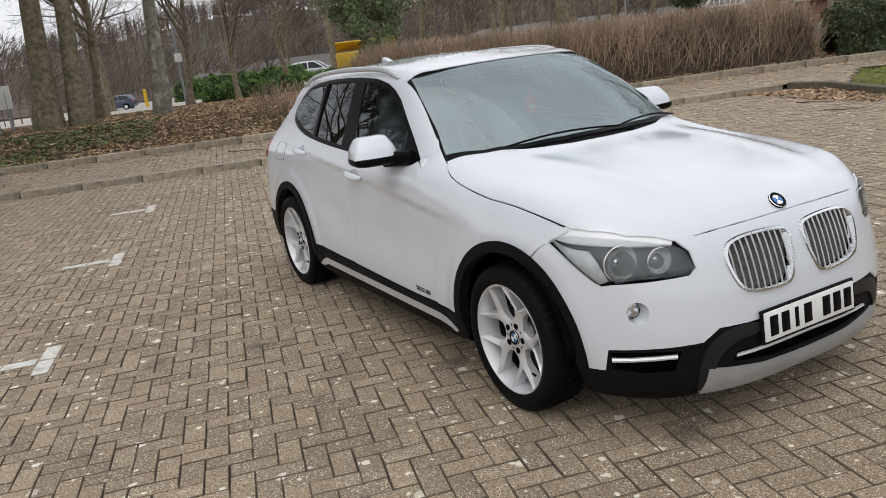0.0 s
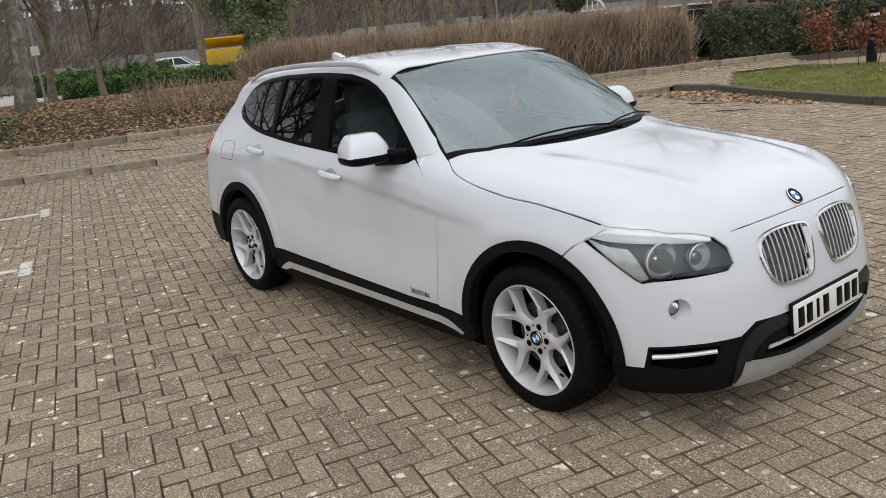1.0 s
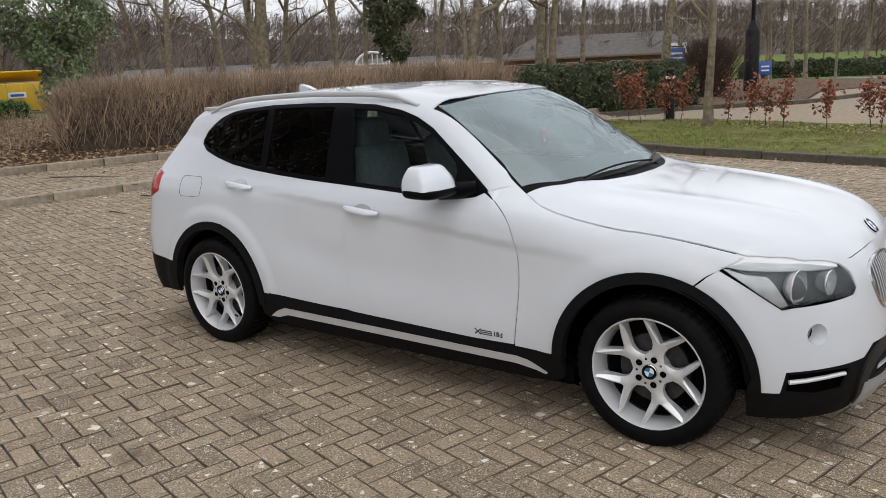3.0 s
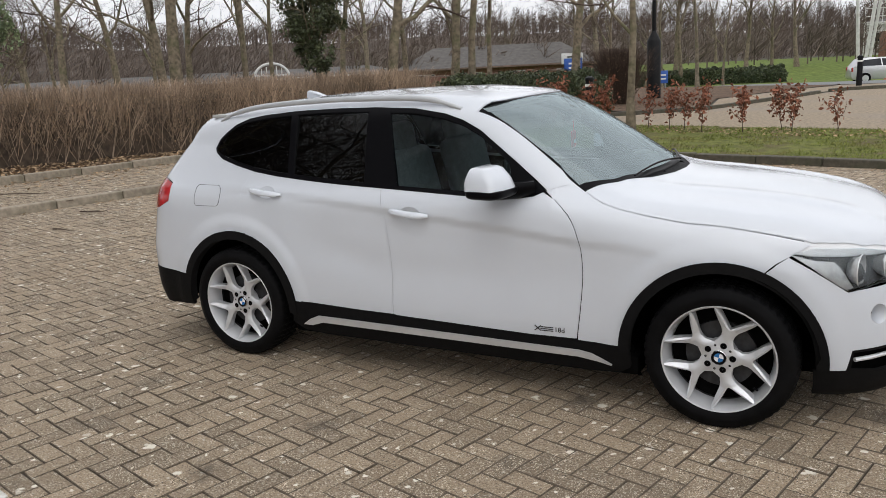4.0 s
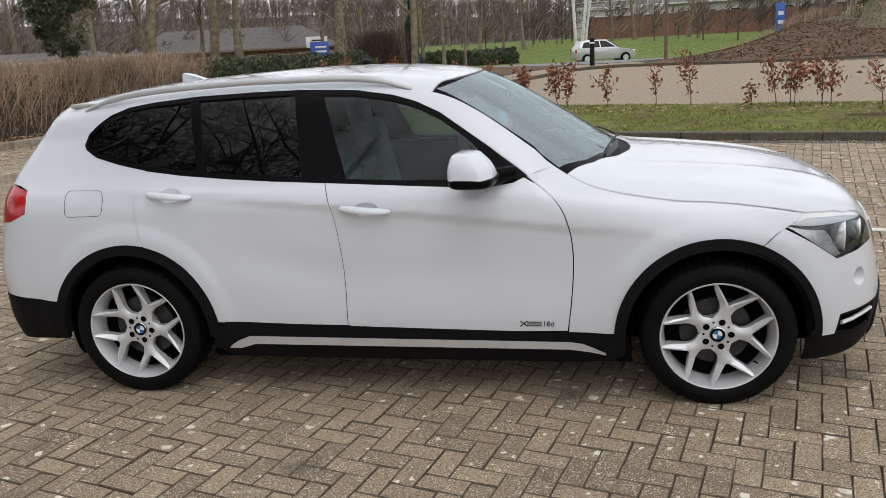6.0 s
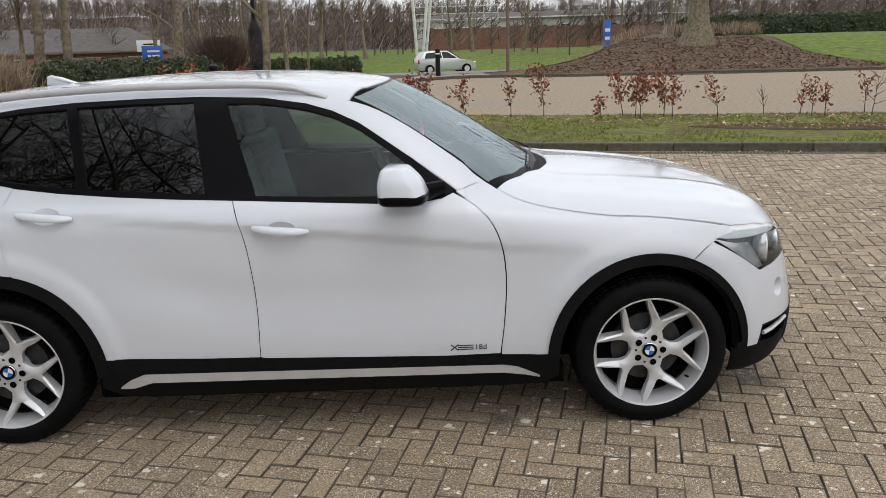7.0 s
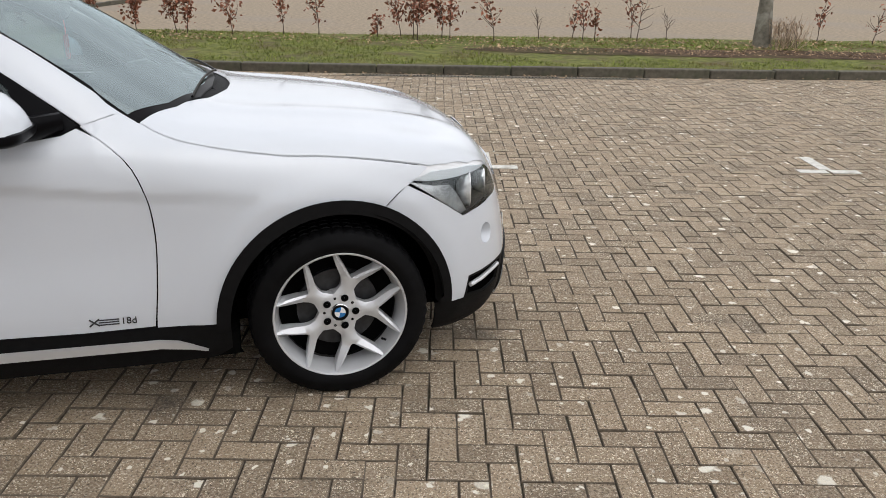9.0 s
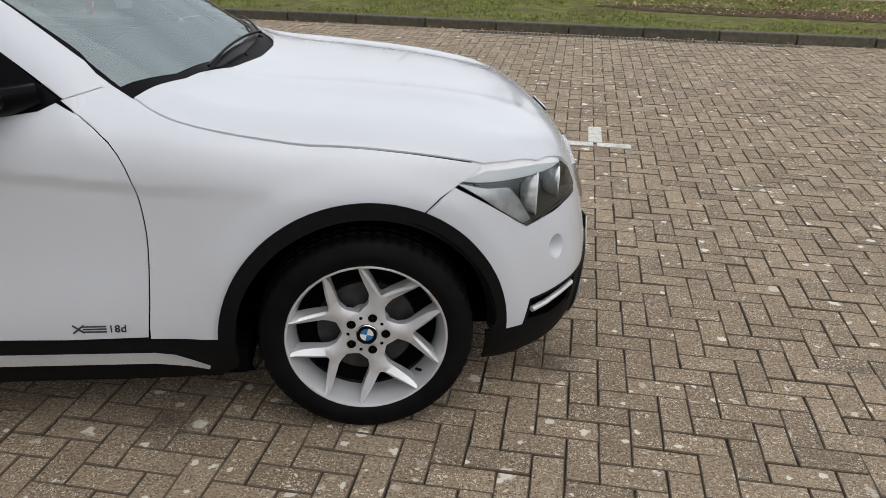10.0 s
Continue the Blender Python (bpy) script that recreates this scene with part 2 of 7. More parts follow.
def car_f(x, y, z, off=0.0):
    """Below zero inside the body, above it outside; off moves the surface outwards."""
    a = np.abs(y)
    s = a - car_side(x, z)
    t = (z - car_top(x, y)) * 0.85
    q = np.clip(a / 0.9, 0, 1.3)
    fr = x - front_z(z) + 0.40 * q ** 3.2
    re = rear_z(z) + 0.17 * q ** 4 - x
    low = 0.155 - z
    f = smax(s, t, np.where(x > 0.6, 0.13, 0.10))
    f = smax(f, fr, 0.12)
    f = smax(f, re, 0.12)
    return smax(f, low, 0.04) - off


def car_normal(p):
    e = 0.004
    x, y, z = p.T
    g = np.stack([car_f(x + e, y, z) - car_f(x - e, y, z), car_f(x, y + e, z) - car_f(x, y - e, z), car_f(x, y, z + e) - car_f(x, y, z - e)], 1)
    return g / np.maximum(np.linalg.norm(g, axis=1, keepdims=True), 1e-9)


VIEWS = {  # across, up, outwards, and the depths between which the surface lies
    "side": ((1, 0, 0), (0, 0, 1), (0, -1, 0), 0.3, 1.2),
    "top": ((1, 0, 0), (0, 1, 0), (0, 0, 1), 0.5, 1.8),
    "front": ((0, 1, 0), (0, 0, 1), (1, 0, 0), 1.0, 2.6),
    "rear": ((0, 1, 0), (0, 0, 1), (-1, 0, 0), 1.2, 2.6),
    "corner": ((0.7071, 0.7071, 0), (0, 0, 1), (0.7071, -0.7071, 0), 1.1, 2.4),
}


def car_hit(uv, view, off=0.0):
    """The points of the body's surface under the points uv of a view's plane."""
    across, up, out, near, far = VIEWS[view]
    uv = np.array(uv, float)
    base = uv[:, :1] * np.array(across, float) + uv[:, 1:2] * np.array(up, float)
    out = np.array(out, float)
    lo, hi = np.full(len(uv), near), np.full(len(uv), far)
    for _ in range(36):
        mid = (lo + hi) / 2
        outside = car_f(*(base + mid[:, None] * out).T, off) > 0
        hi, lo = np.where(outside, mid, hi), np.where(outside, lo, mid)
    return base + ((lo + hi) / 2)[:, None] * out


def plane_of(points, view):
    """3D points laid into a view's plane."""
    across, up, *_ = VIEWS[view]
    p = np.array(points, float)
    return np.stack([p @ np.array(across, float), p @ np.array(up, float)], 1)

# ---- building helpers ----
def inside(poly, pts):
    """Which of the points lie inside the closed polygon."""
    x, y = pts[:, 0], pts[:, 1]
    hit = np.zeros(len(pts), bool)
    for (x1, y1), (x2, y2) in zip(poly, np.roll(poly, -1, 0)):
        if y1 != y2:
            hit ^= ((y1 > y) != (y2 > y)) & (x < (x2 - x1) * (y - y1) / (y2 - y1) + x1)
    return hit


def dense(poly, step, closed=True):
    """The polygon with a point at least every step."""
    poly = np.array(poly, float)
    ends = np.roll(poly, -1, 0) if closed else poly[1:]
    rows = []
    for a, b in zip(poly, ends):
        n = max(1, int(np.linalg.norm(b - a) / step + 0.5))
        rows += [a + (b - a) * k / n for k in range(n)]
    if not closed:
        rows.append(poly[-1])
    return np.array(rows)


def smooth(poly, step=0.02, closed=True, rounds=2):
    """The polygon with its corners cut and made dense."""
    p = np.array(poly, float)
    for _ in range(rounds):
        q = np.roll(p, -1, 0)
        p = np.stack([0.75 * p + 0.25 * q, 0.25 * p + 0.75 * q], 1).reshape(-1, p.shape[1]) if closed else np.vstack([p[:1], np.stack([0.75 * p[:-1] + 0.25 * p[1:], 0.25 * p[:-1] + 0.75 * p[1:]], 1).reshape(-1, p.shape[1]), p[-1:]])
    return dense(p, step, closed)


def edge_gap(poly, pts):
    """How far each point lies from the polygon's edge."""
    best = np.full(len(pts), 9.0)
    for a, b in zip(poly, np.roll(poly, -1, 0)):
        d = b - a
        s = np.clip(((pts - a) @ d) / max(d @ d, 1e-12), 0, 1)
        best = np.minimum(best, np.linalg.norm(pts - a - s[:, None] * d, axis=1))
    return best


from mathutils.geometry import delaunay_2d_cdt


def flat_fill(outline, holes=(), grid=0.03):
    """Points and triangles that fill an outline with holes evenly."""
    rings = [np.array(outline, float)] + [np.array(h, float) for h in holes]
    lo, hi = rings[0].min(0), rings[0].max(0)
    gx, gy = np.meshgrid(np.arange(lo[0] + grid / 2, hi[0], grid), np.arange(lo[1] + grid / 2, hi[1], grid))
    pts = np.stack([gx.ravel(), gy.ravel()], 1)
    keep = inside(rings[0], pts) & (edge_gap(rings[0], pts) > grid * 0.45)
    for h in rings[1:]:
        keep &= ~inside(h, pts) & (edge_gap(h, pts) > grid * 0.45)
    coords, edges = [], []
    for r in rings:
        k = len(coords)
        coords += [Vector(p) for p in r]
        edges += [(k + i, k + (i + 1) % len(r)) for i in range(len(r))]
    coords += [Vector(p) for p in pts[keep]]
    v, _, f, *_ = delaunay_2d_cdt(coords, edges, [], 0, 1e-6)
    v = np.array([tuple(p) for p in v])
    f = np.array([t for t in f if len(t) == 3])
    mid = v[f].mean(1)
    ok = inside(rings[0], mid)
    for h in rings[1:]:
        ok &= ~inside(h, mid)
    return v, f[ok]


class Patch:
    """Vertices, faces and normals that grow into one mesh."""
    def __init__(self):
        self.v, self.f, self.n = [], [], []

    def add(self, v, f, n):
        k = len(self.v)
        self.v += [tuple(map(float, p)) for p in v]
        self.n += [tuple(map(float, p)) for p in n]
        self.f += [tuple(int(i) + k for i in t) for t in f]
        return self

    def mirrored(self):
        m = Patch()
        m.v = [(x, -y, z) for x, y, z in self.v]
        m.n = [(x, -y, z) for x, y, z in self.n]
        m.f = [t[::-1] for t in self.f]
        return m

    def mesh(self, name):
        me = bpy.data.meshes.new(name)
        me.from_pydata(self.v, [], self.f)
        me.polygons.foreach_set("use_smooth", [True] * len(self.f))
        me.normals_split_custom_set_from_vertices(self.n)
        return me


def skin(outline, view, holes=(), off=0.0, thick=0.012, grid=0.03, patch=None, raw=False):
    """A sheet of the body's surface over an outline (points of the view's plane, or 3D points), with an edge turned inwards."""
    lay = lambda r: plane_of(r, view) if np.array(r).shape[1] == 3 else np.array(r, float)
    rings = [dense(lay(outline), grid * 0.7)] + [dense(lay(h), grid * 0.7) for h in holes]
    uv, tri = flat_fill(rings[0], rings[1:], grid)
    p = car_hit(uv, view, off)
    n = car_normal(p)
    if len(tri):
        a, b, c = p[tri[:, 0]], p[tri[:, 1]], p[tri[:, 2]]
        if (np.cross(b - a, c - a) * n[tri[:, 0]]).sum() < 0:
            tri = tri[:, ::-1]
    patch = patch or Patch()
    patch.add(p, tri, n)
    if thick:
        count = {}
        for t in tri:
            for i in range(3):
                count[(t[i], t[(i + 1) % 3])] = True
        rim = [e for e in count if (e[1], e[0]) not in count]
        ids = sorted({i for e in rim for i in e})
        where = {i: k for k, i in enumerate(ids)}
        k = len(ids)
        top, low = p[ids], p[ids] - n[ids] * thick
        patch.add(np.vstack([top, low]), [(where[b_], where[a_], where[a_] + k, where[b_] + k) for a_, b_ in rim], np.vstack([n[ids], n[ids]]))
    return patch


def sheet_over(outline, view, whole, off=0.0, grid=0.04, order=2):
    """A pane: one smooth curved sheet that follows the body's surface over the whole opening, filled inside the outline."""
    across, up, out, *_ = VIEWS[view]
    ring = np.array(whole, float)
    uv, _ = flat_fill(dense(ring, 0.06), (), 0.06)
    terms = [(i, j) for i in range(order + 1) for j in range(order + 1 - i)]
    base = lambda q: np.stack([q[:, 0] ** i * q[:, 1] ** j for i, j in terms], 1)
    depth = car_hit(uv, view, off) @ np.array(out, float)
    k = np.linalg.lstsq(base(uv), depth, rcond=None)[0]
    uv, tri = flat_fill(dense(np.array(outline, float), grid * 0.7), (), grid)
    a, b, o = (np.array(q, float) for q in (across, up, out))
    p = uv[:, :1] * a + uv[:, 1:] * b + (base(uv) @ k)[:, None] * o
    e = 1e-3
    gu = (base(uv + np.array([e, 0])) @ k - base(uv - np.array([e, 0])) @ k) / (2 * e)
    gv = (base(uv + np.array([0, e])) @ k - base(uv - np.array([0, e])) @ k) / (2 * e)
    n = o - gu[:, None] * a - gv[:, None] * b
    n /= np.linalg.norm(n, axis=1, keepdims=True)
    if (np.cross(p[tri[:, 1]] - p[tri[:, 0]], p[tri[:, 2]] - p[tri[:, 0]]) * n[tri[:, 0]]).sum() < 0:
        tri = tri[:, ::-1]
    return Patch().add(p, tri, n)


def obj(name, data, mat, parent=None, label="", at=None):
    ob = new(name, data)
    if data is not None and mat is not None and not data.materials:
        data.materials.append(mat)
    if at is not None:
        ob.matrix_basis = at
    if parent is not None:
        ob.parent = parent
    if label:
        ob["label"] = label
    return ob


def part(name, bm, mat, parent, label="", at=None, smooth_over=40):
    """Links a bmesh as one mesh object under a thing or under a part."""
    me = bpy.data.meshes.new(name)
    bmesh.ops.recalc_face_normals(bm, faces=bm.faces)
    bm.to_mesh(me)
    bm.free()
    if smooth_over:
        me.polygons.foreach_set("use_smooth", [True] * len(me.polygons))
        me.set_sharp_from_angle(angle=radians(smooth_over))
    return obj(name, me, mat, parent, label, at)


def thing(name, label, category, at=None, group="", kind=""):
    e = new(name)
    e.empty_display_size = 0.1
    if at is not None:
        e.matrix_basis = at
    return tagged(e, label, category, group, kind)


def box(size, at=(0, 0, 0), bevel=0.0, segments=2, bm=None, turn=None):
    bm = bm or bmesh.new()
    m = Matrix.Translation(at) @ (turn or Matrix()) @ Matrix.Diagonal((*size, 1))
    made = bmesh.ops.create_cube(bm, size=1, matrix=m)["verts"]
    if bevel:
        bmesh.ops.bevel(bm, geom=list({e for v in made for e in v.link_edges}), offset=bevel, segments=segments, affect="EDGES", profile=0.5)
    return bm


def tube(points, radii, sides=8, bm=None, caps=True, flat=1.0):
    """A round bar along points."""
    bm = bm or bmesh.new()
    pts = [Vector(p) for p in points]
    radii = list(radii) if hasattr(radii, "__len__") else [radii] * len(pts)
    rings, up = [], None
    for i, p in enumerate(pts):
        d = (pts[min(i + 1, len(pts) - 1)] - pts[max(i - 1, 0)]).normalized()
        if up is None:
            up = d.orthogonal().normalized()
        up = (up - d * up.dot(d)).normalized()
        side = d.cross(up)
        rings.append([bm.verts.new(p + (up * math.cos(a) + side * math.sin(a) * flat) * radii[i]) for a in (2 * math.pi * k / sides for k in range(sides))])
    for a, b in zip(rings, rings[1:]):
        for k in range(sides):
            bm.faces.new((a[k], a[(k + 1) % sides], b[(k + 1) % sides], b[k]))
    if caps:
        bm.faces.new(rings[0][::-1])
        bm.faces.new(rings[-1])
    return bm


def lathe(profile, sides=48, bm=None, closed=False, lugs=None):
    """A body turned round the y axis from (radius, y) points."""
    bm = bm or bmesh.new()
    cut = lambda r, k: r - lugs[2] if lugs and r > lugs[0] and k % lugs[1] == 0 else r
    rings = [[bm.verts.new((cut(r, k) * math.cos(2 * math.pi * k / sides), y, cut(r, k) * math.sin(2 * math.pi * k / sides))) for k in range(sides)] for r, y in profile]
    for a, b in list(zip(rings, rings[1:])) + ([(rings[-1], rings[0])] if closed else []):
        for k in range(sides):
            bm.faces.new((a[k], a[(k + 1) % sides], b[(k + 1) % sides], b[k]))
    return bm


def slab(outline, depth, bevel=0.0, bm=None, place=None):
    """A flat outline in (x, z), given depth along y, its front at y = 0; place turns each point."""
    bm = bm or bmesh.new()
    front = [bm.verts.new((x, 0, z)) for x, z in outline]
    f = bm.faces.new(front)
    made = bmesh.ops.extrude_face_region(bm, geom=[f])["geom"]
    rear = [g for g in made if isinstance(g, bmesh.types.BMVert)]
    for v in rear:
        v.co.y += depth
    if bevel:
        bmesh.ops.bevel(bm, geom=list(f.edges), offset=bevel, segments=2, affect="EDGES", profile=0.5)
    if place:
        for v in bm.verts:
            v.co = place @ v.co
    return bm


# ---- the white car ----
car = thing("car", "white compact SUV with silver alloy wheels, parked on block paving", "car")
WHEELS = ((1.38, "front"), (-1.38, "rear"))
HUB = 0.318


def arch(x0, r, a0, a1, n=26):
    return [(x0 + r * math.cos(radians(a0 + (a1 - a0) * k / (n - 1))), HUB + 0.0 + r * math.sin(radians(a0 + (a1 - a0) * k / (n - 1)))) for k in range(n)]


def both(name, patch, mat, parent=car, label=""):
    """A part of the car's right side, and its twin on the left."""
    return obj(name, patch.mesh(name), mat, parent, label), obj(name, patch.mirrored().mesh(name), mat, parent, label)


pillar_y = pchip([-2.03, -1.7, -1.0, -0.2, 0.114, 0.738], [0.50, 0.535, 0.575, 0.59, 0.605, 0.752])


def roof_edge(x0, x1, n=60):
    """The line between the body's side and the roof and windscreen, as 3D points."""
    xs = np.linspace(x0, x1, n)
    return car_hit(np.stack([xs, -pillar_y(xs)], 1), "top")


bonnet_side = car_hit(smooth([(0.745, -0.752), (0.80, -0.785), (0.87, -0.806), (1.0, -0.818), (1.2, -0.815), (1.34, -0.806), (1.5, -0.803), (1.64, -0.797), (1.728, -0.79)], 0.03, False), "top")
DLO = [(-1.664, 1.222), (-1.65, 1.272), (-1.60, 1.315), (-1.534, 1.358), (-1.433, 1.393), (-1.295, 1.413), (-1.063, 1.432), (-0.761, 1.442), (-0.512, 1.443), (-0.251, 1.433), (-0.066, 1.405), (0.048, 1.372), (0.16, 1.321), (0.271, 1.247), (0.379, 1.174), (0.551, 1.043),
       (0.50, 1.018), (0.40, 1.004), (0.22, 1.006), (0.0, 1.016), (-0.371, 1.033), (-0.612, 1.045), (-0.85, 1.060), (-1.09, 1.080), (-1.29, 1.103), (-1.436, 1.130), (-1.576, 1.163), (-1.646, 1.199)]
A_LINE = [(0.551, 1.038), (0.63, 0.985), (0.699, 0.915), (0.735, 0.83), (0.752, 0.745), (0.757, 0.66), (0.748, 0.50), (0.730, 0.345)]
a_x = pchip([z for x, z in A_LINE[::-1]], [x for x, z in A_LINE[::-1]])
A_LINE = [(float(a_x(z)), float(z)) for z in np.linspace(1.038, 0.345, 22)]
B_LINE = [(-0.371, 1.030), (-0.345, 0.943), (-0.318, 0.829), (-0.297, 0.655), (-0.291, 0.50), (-0.293, 0.366)]
b_x = pchip([z for x, z in B_LINE[::-1]], [x for x, z in B_LINE[::-1]])
B_LINE = [(float(b_x(z)), float(z)) for z in np.linspace(1.030, 0.366, 22)]
C_LINE = [(-1.28, 1.099), (-1.322, 1.021), (-1.325, 0.927), (-1.308, 0.83), (-1.288, 0.755)]
SILL_Z = pchip([-1.2, -0.29, 0.98], [0.392, 0.362, 0.330])


def shifted(line, dx):
    return [(x + dx, z) for x, z in line]


FRONT_ARCH = arch(1.38, 0.428, 4, 176)
REAR_ARCH = arch(-1.38, 0.428, 4, 171)
# doors
belt_front = [(x, z - 0.004) for x, z in DLO if -0.371 < x < 0.54 and z < 1.03]
front_door = [(0.545, 1.034)] + A_LINE[1:] + [(x, float(SILL_Z(x))) for x in (0.5, 0.2, -0.1, -0.27)] + shifted(B_LINE, 0.0022)[::-1] + belt_front[::-1]
def cup(xa, za, xb, zb):
    """The outline of a handle's hollow."""
    xm, zm = (xa + xb) / 2, (za + zb) / 2 - 0.002
    return [(xm + 0.062 * math.cos(a), zm + 0.033 * math.sin(a)) for a in np.linspace(0, 2 * math.pi, 25)[:-1]]


CUP_F, CUP_R = cup(-0.285, 0.925, -0.055, 0.906), cup(-1.25, 1.003, -1.02, 0.983)
door_f = both("front_door", skin(front_door, "side", [CUP_F], thick=0.006, grid=0.017), PAINT)
belt_rear = [(x, z - 0.004) for x, z in DLO if -1.28 < x < -0.38 and z < 1.2]
rear_door = shifted(B_LINE, -0.0022) + [(x, float(SILL_Z(x))) for x in (-0.5, -0.7, -0.9)] + [p for p in REAR_ARCH if p[0] > -1.285] + C_LINE[::-1] + belt_rear[::-1]
door_r = both("rear_door", skin(rear_door, "side", [CUP_R], thick=0.006, grid=0.017), PAINT)
for ring_, doors_ in ((CUP_F, door_f), (CUP_R, door_r)):
    uv_, tri_ = flat_fill(ring_, (), 0.011)
    mid_ = np.array(ring_).mean(0)
    deep = 0.0125 * np.clip(1 - (((uv_ - mid_) / np.array([0.062, 0.033])) ** 2).sum(1), 0, 1) ** 0.7
    hit_ = car_hit(uv_, "side")
    nrm_ = car_normal(hit_)
    if (np.cross(hit_[tri_[:, 1]] - hit_[tri_[:, 0]], hit_[tri_[:, 2]] - hit_[tri_[:, 0]]) * nrm_[tri_[:, 0]]).sum() < 0:
        tri_ = tri_[:, ::-1]
    low_ = hit_ - nrm_ * (deep[:, None] + 0.001)
    for s_, d_ in zip((1, -1), doors_):
        me_ = bpy.data.meshes.new("handle_cup")
        me_.from_pydata([(float(a), float(b) * s_, float(c)) for a, b, c in low_], [], [tuple(int(i) for i in (t if s_ > 0 else t[::-1])) for t in tri_])
        me_.polygons.foreach_set("use_smooth", [True] * len(me_.polygons))
        obj("handle_cup", me_, PAINT, d_)
# front wing
wing = [(0.558, 1.0405), (0.66, 1.065)] + [tuple(p) for p in plane_of(bonnet_side, "side")] + [(1.68, 0.812), (1.60, 0.766), (1.545, 0.716)]
wing += [p for p in FRONT_ARCH if p[0] < 1.54 and (p[1] > 0.35)] + [(0.953, 0.332), (0.737, 0.339)] + shifted(A_LINE, 0.0052)[::-1][1:-1]
both("front_wing", skin(wing, "side", grid=0.018), PAINT)
# body side: pillars, cant rail and rear quarter
upper = roof_edge(0.728, -1.925)
rear_y = lambda z: -np.interp(z, [0.2, 0.9, 1.05, 1.2, 1.38], [0.72, 0.72, 0.665, 0.585, 0.49])
rear_edge = car_hit(np.array([(rear_y(z), z) for z in np.linspace(1.32, 0.50, 16)]), "rear")
TAIL = [(-1.93, 1.022), (-1.918, 0.965), (-1.925, 0.914), (-2.02, 0.872), (-2.10, 0.855)]
side = [tuple(p) for p in plane_of(upper, "side")] + [tuple(p) for p in plane_of(rear_edge, "side") if p[1] > 1.07] + [(-2.09, 1.045), (-2.0, 1.045)] + TAIL
side += [tuple(p) for p in plane_of(rear_edge, "side") if p[1] < 0.85] + [(-2.0, 0.485), (-1.795, 0.47)]
side += [p for p in REAR_ARCH if p[0] < -1.29 and p[1] > 0.47][::-1] + shifted(C_LINE, -0.005)[::-1] + [(x, z) for x, z in DLO if x < -1.28 and z < 1.2] + DLO[:15] + [(0.562, 1.0445), (0.655, 1.067)]
both("body_side", skin(side, "side", grid=0.022), PAINT)
# window surround and panes
F_PANE = [(-0.405, 1.414), (-0.25, 1.409), (-0.07, 1.381), (0.05, 1.346), (0.16, 1.294), (0.27, 1.220), (0.345, 1.163), (0.362, 1.12), (0.362, 1.024), (0.0, 1.034), (-0.275, 1.046)]
R_PANE = [(-1.045, 1.413), (-0.80, 1.421), (-0.545, 1.422), (-0.485, 1.058), (-0.85, 1.080), (-0.975, 1.090)]
Q_PANE = [(-1.64, 1.222), (-1.628, 1.262), (-1.58, 1.306), (-1.52, 1.343), (-1.43, 1.374), (-1.29, 1.394), (-1.085, 1.409), (-1.015, 1.094), (-1.09, 1.098), (-1.28, 1.121), (-1.43, 1.149), (-1.57, 1.182), (-1.628, 1.206)]
surround = both("window_surround", skin(DLO, "side", [F_PANE, R_PANE, Q_PANE], off=0.001, thick=0.02, grid=0.02), TRIM)
for name, pane, mat in (("front_window", F_PANE, PANE), ("rear_window", R_PANE, PRIVACY), ("quarter_window", Q_PANE, PRIVACY)):
    for w in both(name, sheet_over(dense(pane, 0.03), "side", DLO, -0.006), mat):
        w.visible_shadow = False
# roof, windscreen, bonnet
left = lambda pts: np.array(pts)[::-1] * np.array([1, -1, 1])
SCREEN_TOP = [(0.114, -0.605), (0.19, -0.45), (0.235, -0.3), (0.262, -0.15), (0.27, 0), (0.262, 0.15), (0.235, 0.3), (0.19, 0.45), (0.114, 0.605)]
COWL = [(0.735, -0.752), (0.85, -0.60), (0.93, -0.42), (0.975, -0.2), (0.985, 0), (0.975, 0.2), (0.93, 0.42), (0.85, 0.60), (0.735, 0.752)]
rim = plane_of(roof_edge(-1.925, 0.114, 50), "top")
spoiler = [(-1.95, -0.46), (-1.975, -0.3), (-1.985, 0.0), (-1.975, 0.3), (-1.95, 0.46)]
roof = np.vstack([rim, np.array(SCREEN_TOP)[1:-1], rim[::-1] * np.array([1, -1]), np.array(spoiler)[::-1]])
obj("roof", skin(roof, "top", grid=0.04).mesh("roof"), PAINT, car)
pil = plane_of(roof_edge(0.118, 0.732, 20), "top")
screen = np.vstack([pil, np.array(COWL)[1:-1], pil[::-1] * np.array([1, -1]), np.array(SCREEN_TOP)[1:-1][::-1]])
pane_in = np.array([(x + (0.018 if x < 0.3 else 0.0 if x < 0.7 else -0.026), y * 0.970) for x, y in [(0.116, -0.60)] + SCREEN_TOP[1:-1] + [(0.116, 0.60), (0.35, 0.66), (0.55, 0.705), (0.725, 0.75)] + COWL[1:-1][::-1] + [(0.725, -0.75), (0.55, -0.705), (0.35, -0.66)]])
obj("windscreen_seal", skin(screen, "top", [pane_in], off=-0.004, thick=0.01, grid=0.03).mesh("windscreen_seal"), TRIM, car, "black ceramic band round the windscreen")
w = obj("windscreen", sheet_over(pane_in, "top", pane_in, -0.007, 0.05, 4).mesh("windscreen"), SCREEN, car)
w.visible_shadow = False
NOSE = [(1.735, -0.784), (1.812, -0.748), (1.922, -0.667), (2.024, -0.535), (2.055, -0.43), (2.072, -0.327), (2.083, -0.2), (2.086, -0.08)]
